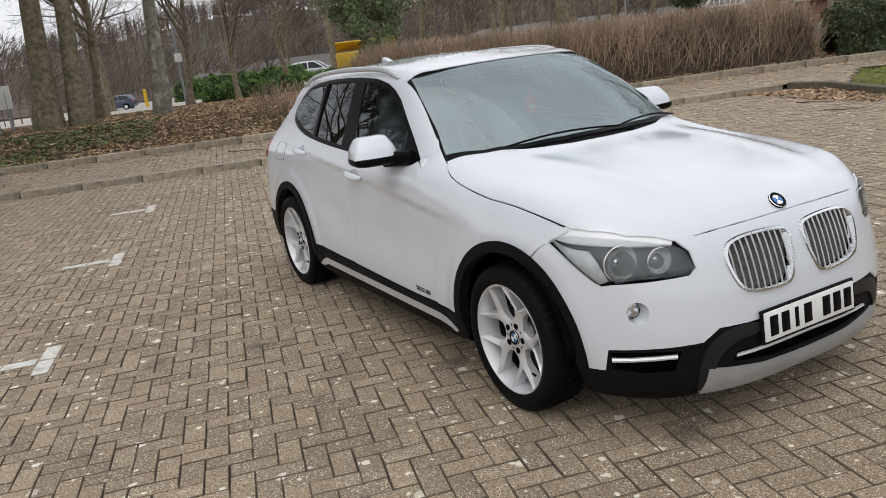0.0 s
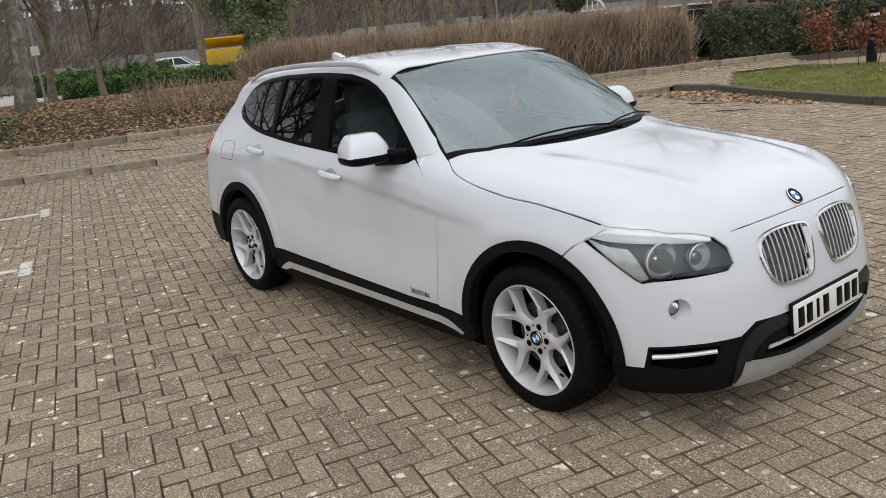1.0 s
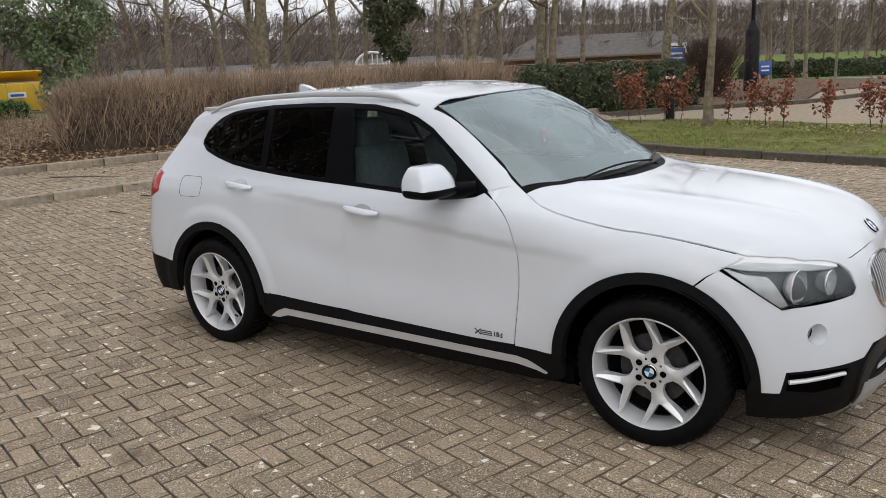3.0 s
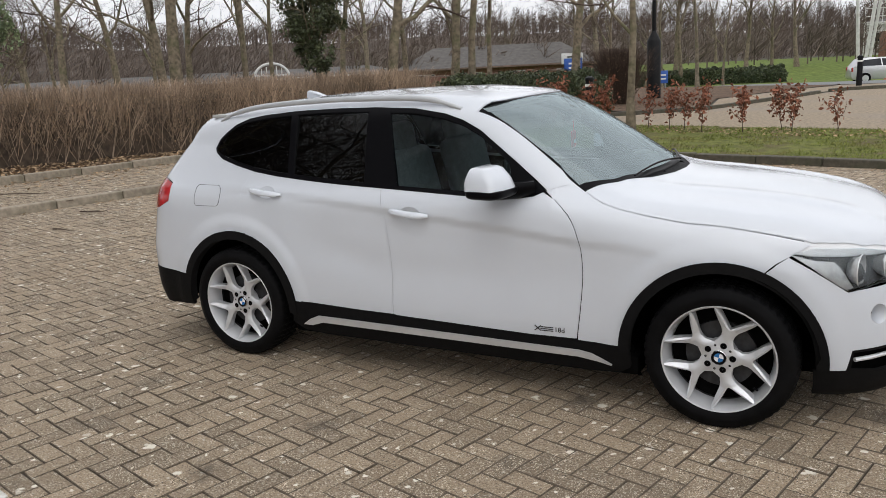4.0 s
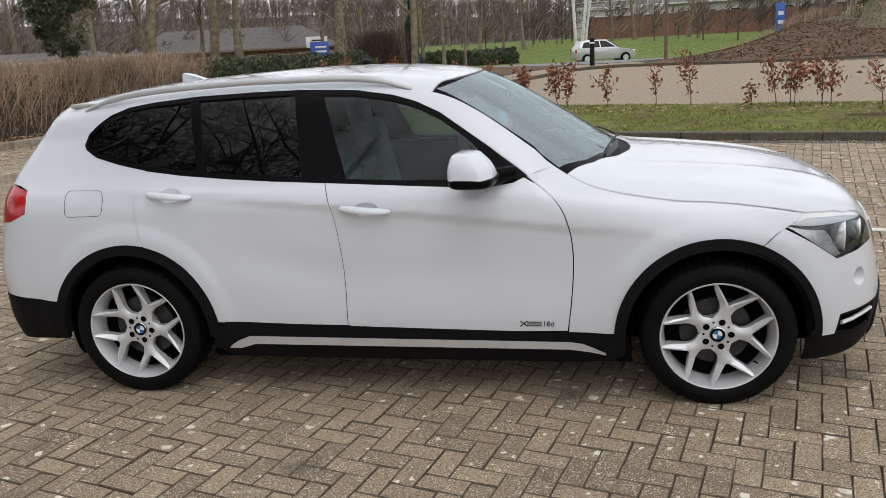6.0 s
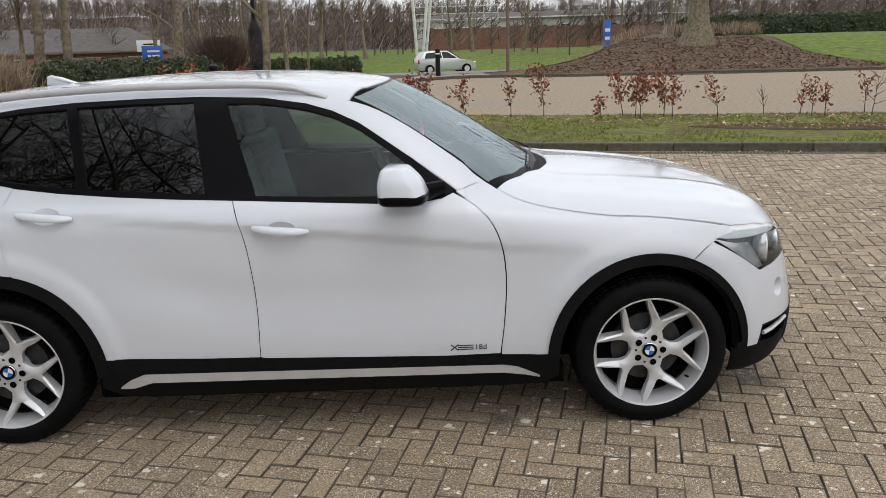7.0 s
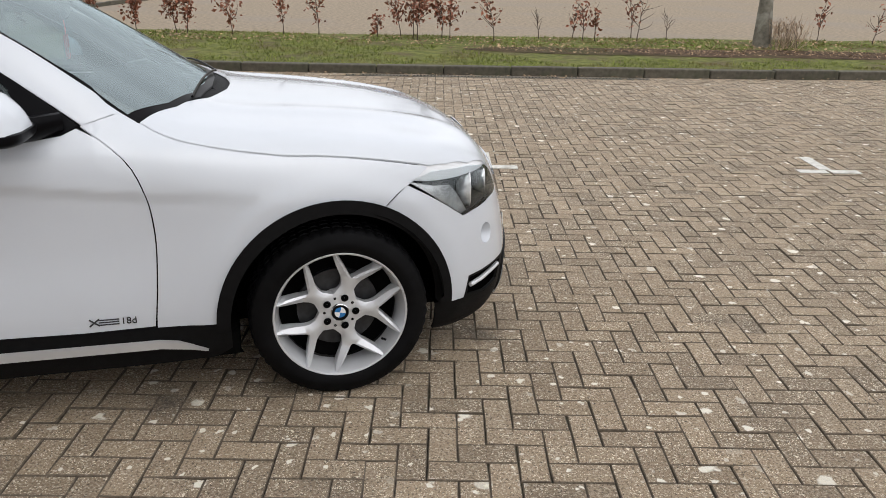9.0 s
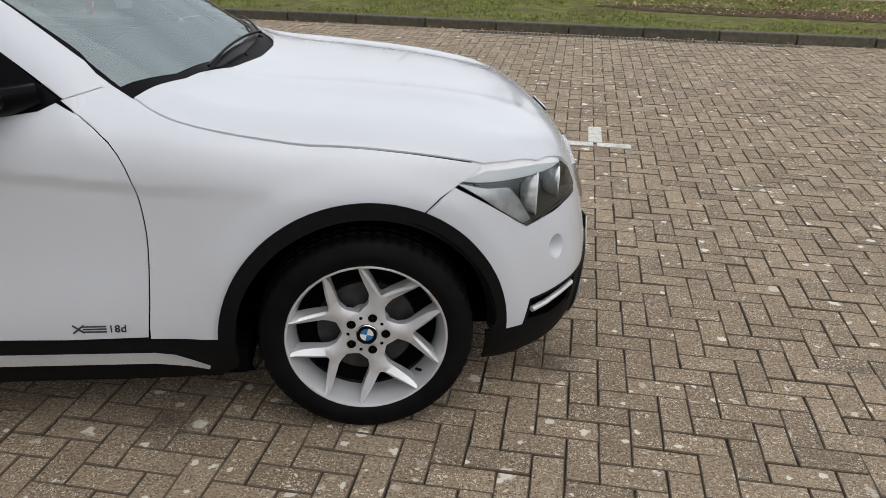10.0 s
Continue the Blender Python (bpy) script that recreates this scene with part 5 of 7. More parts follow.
sheet("path", [(-2.4, 19.5), (-0.75, 24.1), (0.15, 26.9), (0.9, 28.0), (2.2, 28.6), (3.4, 29.5), (3.0, 32), (0.4, 31.5), (-1.3, 28.2), (-2.9, 24.2)], PAVE_FAR, 0.02, 1, label="paved path past the bollard", category="path")
sheet("road_north", [(-60, 47), (-16, 38.3), (-7, 34.8), (0.2, 31.9), (3.0, 32.3), (4.2, 33.5), (7.8, 41.5), (9.0, 46), (-6, 44.0), (-25, 52), (-60, 62)], ASPHALT, 0.022, 2, label="grey asphalt road beyond the bollard", category="road")
sheet("lawn_north", [(-60, 62.4), (-25, 52.4), (-6, 44.4), (9.2, 46.4), (16, 60), (40, 70), (40, 100), (-60, 100)], LAWN, 0.03, 4, label="mown lawn before the brick wall", category="lawn")
sheet("mound", [(4.4, 28.1), (6.0, 27.4), (15.1, 26.3), (18.5, 26.0), (17.5, 33), (19, 41), (13, 46), (9.5, 45.5), (8.2, 41.5), (5.0, 33.5), (3.4, 30.5)], BARK_BED, 0.03, 0.8, label="mound covered in bark chips and dead leaves", category="mound")
sheet("lawn_bank", [(18.6, 26.0), (23.8, 25.7), (40, 24.2), (70, 21.2), (70, 45), (40, 48), (19.2, 46), (19.1, 41), (17.6, 33)], LAWN, 0.03, 1.2, label="grassy bank behind the second yard", category="lawn")


# kerbs of separate stones
def kerb(name, line, height, width, stone, z0=0.0, label="", mat=None):
    line = np.array(line, float)
    k = thing(name, label, "kerb", kind="structure")
    gaps = np.linalg.norm(np.diff(line, axis=0), axis=1)
    run = np.r_[0, np.cumsum(gaps)]
    base = bpy.data.meshes.new("kerb_stone")
    bm = box((stone - 0.012, width, height + 0.10), (0, 0, (height - 0.10) / 2), 0.016, 2)
    bm.to_mesh(base)
    bm.free()
    base.materials.append(mat or KERB)
    rng = random.Random(len(line))
    for j in range(int(run[-1] / stone)):
        a, b = (np.array([np.interp(s, run, line[:, c]) for c in (0, 1)]) for s in (j * stone, (j + 1) * stone))
        mid = (a + b) / 2
        if np.hypot(*(mid - np.array([0, 5]))) > 34:
            continue
        turn = math.degrees(math.atan2(b[1] - a[1], b[0] - a[0]))
        obj("kerb_stone", base, None, k, at=pose(mid[0], mid[1], z0 + rng.uniform(-0.006, 0.006), rng.uniform(-1, 1), 0, turn + rng.uniform(-0.5, 0.5)))
    return k


kerb("kerb_near", NEAR_KERB, 0.11, 0.15, 0.915, label="weathered concrete kerb along the paving")
kerb("kerb_back", BACK_KERB[:8], 0.13, 0.15, 0.915, 0.09, label="weathered concrete kerb before the hedge")
kerb("kerb_bed", BACK_KERB[7:], 0.10, 0.13, 0.915, label="dark kerb along the bark bed", mat=KERB_DARK)
kerb("kerb_island", ISLAND, 0.12, 0.14, 0.915, label="damp concrete kerb round the grassed island", mat=KERB_DARK)
kerb("kerb_far", FAR_KERB[:-1], 0.11, 0.15, 0.915, label="dark kerb at the foot of the mound", mat=KERB_DARK)

# slotted drain along the island's kerb
drain = thing("drain_channel", "narrow slotted drain in the paving beside the kerb", "drain", pose(2.60, 7.305, 0.002, 0, 0, -13.2), kind="structure")
# a flat black strip stands in for the shaded depth under the bars
part("channel", box((4.1, 0.105, 0.006), (2.05, 0, -0.001), 0.001, 1), SHADE_BLACK, drain)
for side_y in (-0.058, 0.058):
    part("edge_rail", box((4.1, 0.014, 0.010), (2.05, side_y, 0.002), 0.002, 1), GRATE, drain)
bm = box((0.022, 0.104, 0.008), (0, 0, 0), 0.002, 1)
grate_bar = part("bar", bm, GRATE, drain, at=pose(0.03, 0, 0.003))
for k in range(1, 90):
    obj("bar", grate_bar.data, None, drain, at=pose(0.03 + 0.0455 * k, 0, 0.003))

# white bay markings
for (x, y), way in (((-1.15, -2.66), -1), ((-3.68, -1.90), -1), ((-6.27, -1.14), -1), ((5.62, 1.635), 1), ((2.97, 2.285), 1)):
    t = thing("bay_marking", "worn white T-shaped bay marking on the paving", "road marking", pose(x, y, 0.0035, 0, 0, math.degrees(ANG)), "bay markings", "structure")
    for px, py, sx, sy in ((-0.13, 0, 0.235, 0.095), (0.13, 0, 0.235, 0.095), (0, way * 0.16, 0.095, 0.20), (0, way * 0.37, 0.095, 0.20)):
        part("marking_block", box((sx, sy, 0.006), (px, py, 0), 0.002, 1), WHITE_LINE, t)


# herringbone blocks
PITCH = 0.1015  # half a block with its joint


def herringbone(outline, z0, seed):
    """Centres, turns and heights of blocks of 20 by 10 cm inside an outline."""
    rng = np.random.default_rng(seed)
    ring = np.array(outline, float)
    a = ring @ U / PITCH, ring @ V / PITCH
    i0, i1, j0, j1 = int(a[0].min()) - 4, int(a[0].max()) + 4, int(a[1].min()) - 4, int(a[1].max()) + 4
    i, j = (g.ravel() for g in np.meshgrid(np.arange(i0, i1), np.arange(j0, j1)))
    flat, up = (i - j) % 4 == 0, (i - j) % 4 == 3
    cu = (np.r_[i[flat] + 1.0, i[up] + 0.5] + 1.617) * PITCH
    cv = (np.r_[j[flat] + 0.5, j[up] + 1.0] + 0.470) * PITCH
    turn = np.r_[np.zeros(flat.sum()), np.full(up.sum(), math.pi / 2)] + ANG
    c = cu[:, None] * U + cv[:, None] * V
    ok = inside(ring, c)
    n = ok.sum()
    return c[ok], turn[ok] + rng.normal(0, 0.006, n), z0 + rng.normal(0, 0.0013, n), rng.normal(0, 0.006, (n, 2))


BLOCK = np.array([(sx * (0.0995 - e), sy * (0.0489 - e), z) for z, e in ((-0.012, 0.0), (-0.0030, 0.0), (0.0, 0.0034)) for sx, sy in ((-1, -1), (1, -1), (1, 1), (-1, 1))])
BLOCK_FACES = [(8, 9, 10, 11)] + [(a, a - 3 if k == 3 else a + 1, (a - 3 if k == 3 else a + 1) + 4, a + 4) for row in (4, 0) for k, a in ((k, row + k) for k in range(4))]


def joined_blocks(name, outline, z0, seed, keep_out=None, parent=None):
    c, turn, z, tilt = herringbone(outline, z0, seed)
    if keep_out is not None:
        ok = ~keep_out(c)
        c, turn, z, tilt = c[ok], turn[ok], z[ok], tilt[ok]
    co, si = np.cos(turn)[:, None], np.sin(turn)[:, None]
    wear = np.tile(np.random.default_rng(seed + 50).normal(0, 0.0017, (len(c), 4, 2)), (1, 3, 1))
    bx, by = BLOCK[None, :, 0] + wear[:, :, 0], BLOCK[None, :, 1] + wear[:, :, 1]
    x = c[:, :1] + bx * co - by * si
    y = c[:, 1:] + bx * si + by * co
    zz = z[:, None] + BLOCK[None, :, 2] + BLOCK[None, :, 0] * tilt[:, :1] + BLOCK[None, :, 1] * tilt[:, 1:]
    v = np.stack([x, y, zz], 2).reshape(-1, 3)
    f = (np.array(BLOCK_FACES)[None] + 12 * np.arange(len(c))[:, None, None]).reshape(-1, 4)
    me = bpy.data.meshes.new(name)
    me.from_pydata(v.tolist(), [], f.tolist())
    me.materials.append(BRICK_REST)
    me.materials.append(JOINT)
    me.polygons.foreach_set("material_index", ([0] + [1] * 8) * len(c))
    ob = obj(name, me, None, parent)
    ob["kind"] = "stuff"
    return ob


NEAREST = lambda c: (c[:, 0] > 0.5) & (c[:, 0] < 3.5) & (c[:, 1] > -1.95) & (c[:, 1] < -0.15)
YARD_SEEN = [(-12.5, -9.0), (-11.95, -8.5)] + NEAR_KERB[1:] + ISLAND[1:10] + [(13.0, 5.45), (13.0, -9.0)]
pavement = thing("pavement", "worn brown herringbone block paving with pale spots", "paving", kind="structure")
tagged(joined_blocks("blocks", YARD_SEEN, 0.0, 3, NEAREST, pavement), "brown paving blocks, farther ones", kind="stuff")
block_kinds = []
for k in range(12):
    worn = BLOCK.copy()
    worn[:, :2] += np.tile(np.random.default_rng(70 + k).normal(0, 0.0017, (4, 2)), (3, 1))
    me = bpy.data.meshes.new("block")
    me.from_pydata(worn.tolist(), [], BLOCK_FACES)
    me.materials.append(BRICK)
    me.materials.append(JOINT)
    me.polygons.foreach_set("material_index", [0] + [1] * 8)
    block_kinds.append(me)
c_, turn_, z_, tilt_ = herringbone(YARD_SEEN, 0.0, 3)
near_ = NEAREST(c_)
for k, ((x, y), a, z, (tx, ty)) in enumerate(zip(c_[near_], turn_[near_], z_[near_], tilt_[near_])):
    obj("block", block_kinds[k * 7 % 12], None, pavement, at=Matrix.Translation((x, y, z)) @ Euler((ty, -tx, a)).to_matrix().to_4x4())
pavement_path = thing("pavement_strip", "raised strip of block paving strewn with leaves", "paving", kind="structure")
tagged(joined_blocks("blocks", strip, 0.095, 5, None, pavement_path), "brown paving blocks of the raised strip", kind="stuff")

# ---- plants ----
BARK = material("grey_bark", (0.19, 0.158, 0.115), 0.95, vary=0.45, scale=9, bump=0.7, bump_scale=40, stain=(0.10, 0.12, 0.05), stain_scale=1.6, stain_amount=0.6, spec=0.12)
BARK_PALE = material("pale_bark", (0.17, 0.155, 0.125), 0.95, vary=0.35, scale=12, bump=0.6, bump_scale=50, stain=(0.42, 0.42, 0.36), stain_scale=3.5, stain_amount=0.8)
TWIG = material("bare_twigs", (0.085, 0.062, 0.05), 0.9, vary=0.3, scale=3, random_by="island", random_amount=0.3, spec=0.12)
WOOD_FAR = material("far_branches", (0.125, 0.098, 0.08), 0.95, vary=0.3, scale=0.1, random_by="island", random_amount=0.35)
STEM = material("hedge_stems", (0.34, 0.255, 0.185), 0.9, vary=0.45, scale=1.2, random_by="island", random_amount=0.55)
# dark colours for the sheets inside hedges, which stand in for inner shade
CORE_GREEN = material("leaf_shade_core", (0.022, 0.034, 0.014), 0.95, vary=0.5, scale=8)
CORE = material("hedge_shade_core", (0.075, 0.054, 0.038), 0.95, vary=0.5, scale=8)
GROUND_IVY = material("ground_ivy_leaves", (0.10, 0.135, 0.045), 0.6, vary=0.35, scale=3, random_by="island", random_amount=0.5)
DEAD_LEAF = material("dead_leaves", (0.36, 0.25, 0.15), 0.85, vary=0.35, scale=3, random_by="island", random_amount=0.5)
RED_LEAF = material("copper_leaves", (0.24, 0.088, 0.05), 0.75, vary=0.3, scale=8, random_by="island", random_amount=0.45)
IVY = material("ivy_leaves", (0.058, 0.072, 0.030), 0.55, vary=0.35, scale=3, random_by="island", random_amount=0.5)
YEW = material("evergreen_leaves", (0.20, 0.26, 0.13), 0.6, vary=0.35, scale=2, random_by="island", random_amount=0.5)
BOX_GREEN = material("clipped_leaves", (0.10, 0.19, 0.035), 0.6, vary=0.35, scale=2, random_by="island", random_amount=0.5)
BARK_CHIP = material("bark_pieces", (0.155, 0.105, 0.075), 0.9, vary=0.35, scale=3, random_by="island", random_amount=0.5, spec=0.12)
BLADE = material("grass_blades", (0.175, 0.208, 0.05), 0.75, vary=0.4, scale=3, random_by="island", random_amount=0.5, stain=(0.21, 0.16, 0.075), stain_scale=0.9, stain_amount=0.85, spec=0.12)


def mesh_of(name, v, f, smooth_all=False):
    me = bpy.data.meshes.new(name)
    me.from_pydata([tuple(map(float, p)) for p in v], [], [tuple(map(int, t)) for t in f])
    if smooth_all:
        me.polygons.foreach_set("use_smooth", [True] * len(me.polygons))
    return me


class Wood:
    """Tapered round limbs, gathered into one mesh."""
    def __init__(self):
        self.v, self.f = [], []

    def limb(self, pts, radii, sides):
        k0, up = len(self.v), None
        for i, p in enumerate(pts):
            d = pts[min(i + 1, len(pts) - 1)] - pts[max(i - 1, 0)]
            d = d / max(np.linalg.norm(d), 1e-9)
            if up is None:
                up = np.cross(d, (0.3, 0.9, 0.1) if abs(d[2]) > 0.5 else (0, 0, 1))
            up = up - d * (up @ d)
            up = up / max(np.linalg.norm(up), 1e-9)
            side = np.cross(d, up)
            for k in range(sides):
                a = 2 * math.pi * k / sides
                self.v.append(p + (up * math.cos(a) + side * math.sin(a)) * radii[i])
        for i in range(len(pts) - 1):
            for k in range(sides):
                a, b = k0 + i * sides + k, k0 + i * sides + (k + 1) % sides
                self.f.append((a, b, b + sides, a + sides))


def grow(rng, start, way, length, radius, level, low, high, top_level, kids, lift=0.12):
    """A limb that wanders, tapers and bears smaller limbs."""
    n = (9, 6, 5, 4, 3)[level]
    pts, d = [start], way / np.linalg.norm(way)
    wander = (0.05, 0.13, 0.17, 0.2, 0.2)[level]
    for _ in range(n):
        d = d + rng.normal(0, wander, 3) + np.array([0, 0, lift * (0.4 if level else 0.2)])
        d = d / np.linalg.norm(d)
        pts.append(pts[-1] + d * length / n)
    end = 0.30 if level == 0 else 0.25
    radii = [radius * (1 - (1 - end) * i / n) for i in range(n + 1)]
    if level == 0:
        radii[0] *= 1.45 if radius < 0.4 else 1.9
        radii[1] *= 1.05 if radius < 0.4 else 1.15
    (low if level < 2 else high).limb(pts, radii, (10, 6, 4, 3, 3)[level])
    if level >= top_level:
        return
    count = kids[level]
    for k in range(count):
        s = ((0.30, 0.25, 0.2, 0.2)[level] + (0.70, 0.72, 0.78, 0.8)[level] * (k + rng.uniform(0, 0.9)) / count) * n
        i = min(int(s), n - 1)
        at = pts[i] + (pts[i + 1] - pts[i]) * (s - i)
        axis = pts[i + 1] - pts[i]
        axis = axis / np.linalg.norm(axis)
        side = np.cross(axis, rng.normal(0, 1, 3))
        side = side / np.linalg.norm(side)
        open_ = radians(rng.uniform(32, 62))
        grow(rng, at, axis * math.cos(open_) + side * math.sin(open_), length * rng.uniform(0.42, 0.62) * (1.1 - 0.35 * s / n), max(radii[i] * rng.uniform(0.42, 0.6), 0.006), level + 1, low, high, top_level, kids, lift)


def tree(name, label, seed, height, radius, at, kids=(9, 6, 5, 3), top_level=4, bark=BARK, group="bare trees", lift=0.12):
    rng = np.random.default_rng(seed)
    low, high = Wood(), Wood()
    grow(rng, np.zeros(3), np.array([0.02, 0.02, 1.0]), height, radius, 0, low, high, top_level, kids, lift)
    t = thing(name, label, "tree", at, group)
    obj("trunk", mesh_of("trunk", low.v, low.f, True), bark, t)
    obj("crown", mesh_of("crown", high.v, high.f), TWIG, t)
    return t


def leaf_quads(rng, centres, size, flat=0.0):
    """A folded diamond leaf at each centre; flat 1: all lie level."""
    n = len(centres)
    nrm = rng.normal(0, 1, (n, 3))
    nrm[:, 2] = np.abs(nrm[:, 2]) + 3.0 * flat
    nrm /= np.linalg.norm(nrm, axis=1, keepdims=True)
    a = np.cross(nrm, rng.normal(0, 1, (n, 3)))
    a /= np.linalg.norm(a, axis=1, keepdims=True)
    b = np.cross(nrm, a)
    s = (size * rng.uniform(0.6, 1.4, n))[:, None]
    v = np.stack([centres - a * s, centres - b * s * 0.55 + nrm * s * 0.2, centres + a * s, centres + b * s * 0.55 + nrm * s * 0.2], 1).reshape(-1, 3)
    f = np.arange(4 * n).reshape(-1, 4)
    return v, f


def stuff(name, me, mat, label, category, parent=None):
    return tagged(obj(name, me, mat, parent), label, category, kind="stuff")


def along(line, s):
    line = np.array(line, float)
    run = np.r_[0, np.cumsum(np.linalg.norm(np.diff(line, axis=0), axis=1))]
    return np.stack([np.interp(s * run[-1], run, line[:, c]) for c in range(line.shape[1])], -1)


def hedge_shade_core(line, width, height, seed, rough=0.12):
    rng = np.random.default_rng(seed)
    n, m = 40, 12
    v, f = [], []
    for i in range(n + 1):
        p = along(line, np.array(i / n))
        q = along(line, np.array(min(i / n + 0.01, 1.0))) - along(line, np.array(max(i / n - 0.01, 0.0)))
        q = q / np.linalg.norm(q)
        across = np.array([-q[1], q[0]])
        ends = 0.6 if i in (0, n) else 1.0
        for k in range(m):
            a = math.pi * k / (m - 1)
            c = math.copysign(abs(math.cos(a)) ** 0.5, math.cos(a)) * width / 2 * ends + rng.normal(0, rough)
            z = abs(math.sin(a)) ** 0.5 * height * ends + (rng.normal(0, rough) if 0 < k < m - 1 else 0)
            xy = p + across * c
            v.append((xy[0], xy[1], float(land(xy[0], xy[1])) + max(z, -0.05)))
    for i in range(n):
        for k in range(m - 1):
            a = i * m + k
            f.append((a, a + 1, a + m + 1, a + m))
    return mesh_of("core", v, f, True)


def twig_hedge(name, label, line, width, height, count, seed, core=True, wood=None):
    rng = np.random.default_rng(seed)
    h = thing(name, label, "hedge")
    # a dark sheet fills the inside, its colour standing in for shade between stems
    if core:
        obj("core", hedge_shade_core(line, width * 0.80, height * 0.78, seed, 0.05), CORE, h)
    s = rng.uniform(0, 1, count)
    p = along(line, s)
    q = along(line, np.minimum(s + 0.01, 1)) - along(line, np.maximum(s - 0.01, 0))
    q /= np.linalg.norm(q, axis=1, keepdims=True)
    off = np.clip(rng.normal(0, 0.42, count), -1, 1) * width / 2
    xy = p + np.stack([-q[:, 1], q[:, 0]], 1) * off[:, None]
    ends = np.minimum(1, 0.62 + np.minimum(s, 1 - s) * 9)
    tall = height * (1.0 - 0.6 * rng.uniform(0, 1, count) ** 1.4) * ends
    z0 = land(xy[:, 0], xy[:, 1]) + rng.uniform(0, 0.8, count) ** 1.3 * height
    base = np.c_[xy, z0]
    tilt = rng.normal(0, 0.34, (count, 3))
    tilt[:, 2] = 0
    lean = tilt + np.c_[np.stack([-q[:, 1], q[:, 0]], 1) * (off / width * 0.5)[:, None], np.ones(count)]
    top_z = land(xy[:, 0], xy[:, 1]) + tall
    ln = np.maximum(top_z - z0, 0.15)[:, None]
    mid = base + lean * ln * 0.5 + rng.normal(0, 0.05, (count, 3))
    tip = base + lean * ln + rng.normal(0, 0.035, (count, 3))
    r = rng.uniform(0.003, 0.008, count)[:, None]
    rings = []
    for c, w in ((base, 1.0), (mid, 0.8), (tip, 0.35)):
        for k in range(3):
            a = 2 * math.pi * k / 3
            rings.append(c + np.array([math.cos(a), math.sin(a), 0]) * r * w)
    v = np.stack(rings, 1).reshape(-1, 3)
    one = np.array([(j * 3 + k, j * 3 + (k + 1) % 3, j * 3 + 3 + (k + 1) % 3, j * 3 + 3 + k) for j in range(2) for k in range(3)])
    f = (one[None] + 9 * np.arange(count)[:, None, None]).reshape(-1, 4)
    stuff("twig_mass", mesh_of("twig_mass", v, f), wood or STEM, "thin brown stems", "", h)
    m = count
    k = rng.integers(0, count, m)
    c = base[k] + (tip[k] - base[k]) * rng.uniform(0.0, 0.9, m)[:, None] ** 1.5 + rng.normal(0, 0.05, (m, 3))
    v, f = leaf_quads(rng, c, 0.020)
    stuff("foliage", mesh_of("foliage", v, f), DEAD_LEAF, "brown withered leaves", "", h)
    return h


def leaf_hedge(name, label, line, width, height, count, seed, mat, size=0.05, category="hedge"):
    rng = np.random.default_rng(seed)
    h = thing(name, label, category)
    # dark sheet under the leaves: the shade between them put into its colour
    core = hedge_shade_core(line, width * 0.88, height * 0.9, seed, 0.10)
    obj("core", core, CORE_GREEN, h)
    tri = np.array([tuple(p.vertices) for p in core.polygons])
    co = np.array([tuple(v.co) for v in core.vertices])
    area = np.linalg.norm(np.cross(co[tri[:, 1]] - co[tri[:, 0]], co[tri[:, 3]] - co[tri[:, 0]]), axis=1)
    k = rng.choice(len(tri), count, p=area / area.sum())
    a, b = rng.uniform(0, 1, (2, count, 1))
    c = (co[tri[k, 0]] * (1 - a) + co[tri[k, 1]] * a) * (1 - b) + (co[tri[k, 3]] * (1 - a) + co[tri[k, 2]] * a) * b
    v, f = leaf_quads(rng, c + rng.normal(0, 0.05, (count, 3)), size)
    stuff("foliage", mesh_of("foliage", v, f), mat, "dense small leaves", "", h)
    return h


def evergreen(name, label, at, height, radius, count, seed, mat, low=0.0, leaf=0.10):
    """A leafy tree: clumps of leaves about short limbs, with gaps and an uneven outline."""
    rng = np.random.default_rng(seed)
    t = thing(name, label, "tree", at)
    low_w, high_w = Wood(), Wood()
    grow(rng, np.zeros(3), np.array([0, 0, 1.0]), height * 0.85, 0.016 * height, 0, low_w, high_w, 2, (12, 5))
    obj("trunk", mesh_of("trunk", low_w.v + high_w.v, low_w.f + [tuple(i + len(low_w.v) for i in f) for f in high_w.f], True), BARK, t)
    clumps = 70
    u = rng.normal(0, 1, (clumps, 3))
    u /= np.linalg.norm(u, axis=1, keepdims=True)
    c = u * rng.uniform(0.5, 1.0, (clumps, 1)) * np.array([radius, radius, (height - low) / 2])
    c[:, 2] += low + (height - low) / 2
    size = rng.uniform(0.25, 0.5, clumps) * radius * 0.75
    k = rng.integers(0, clumps, count)
    d = rng.normal(0, 1, (count, 3))
    d /= np.linalg.norm(d, axis=1, keepdims=True)
    pts = c[k] + d * (size[k] * rng.uniform(0.6, 1.05, count))[:, None]
    v, f = leaf_quads(rng, pts, leaf)
    stuff("crown", mesh_of("crown", v, f), mat, "dense dark green leaves", "", t)
    return t


def on_land(x, y, turn=0.0, tilt=0.0):
    return pose(x, y, float(land(x, y)) - 0.03, tilt, 0, turn)


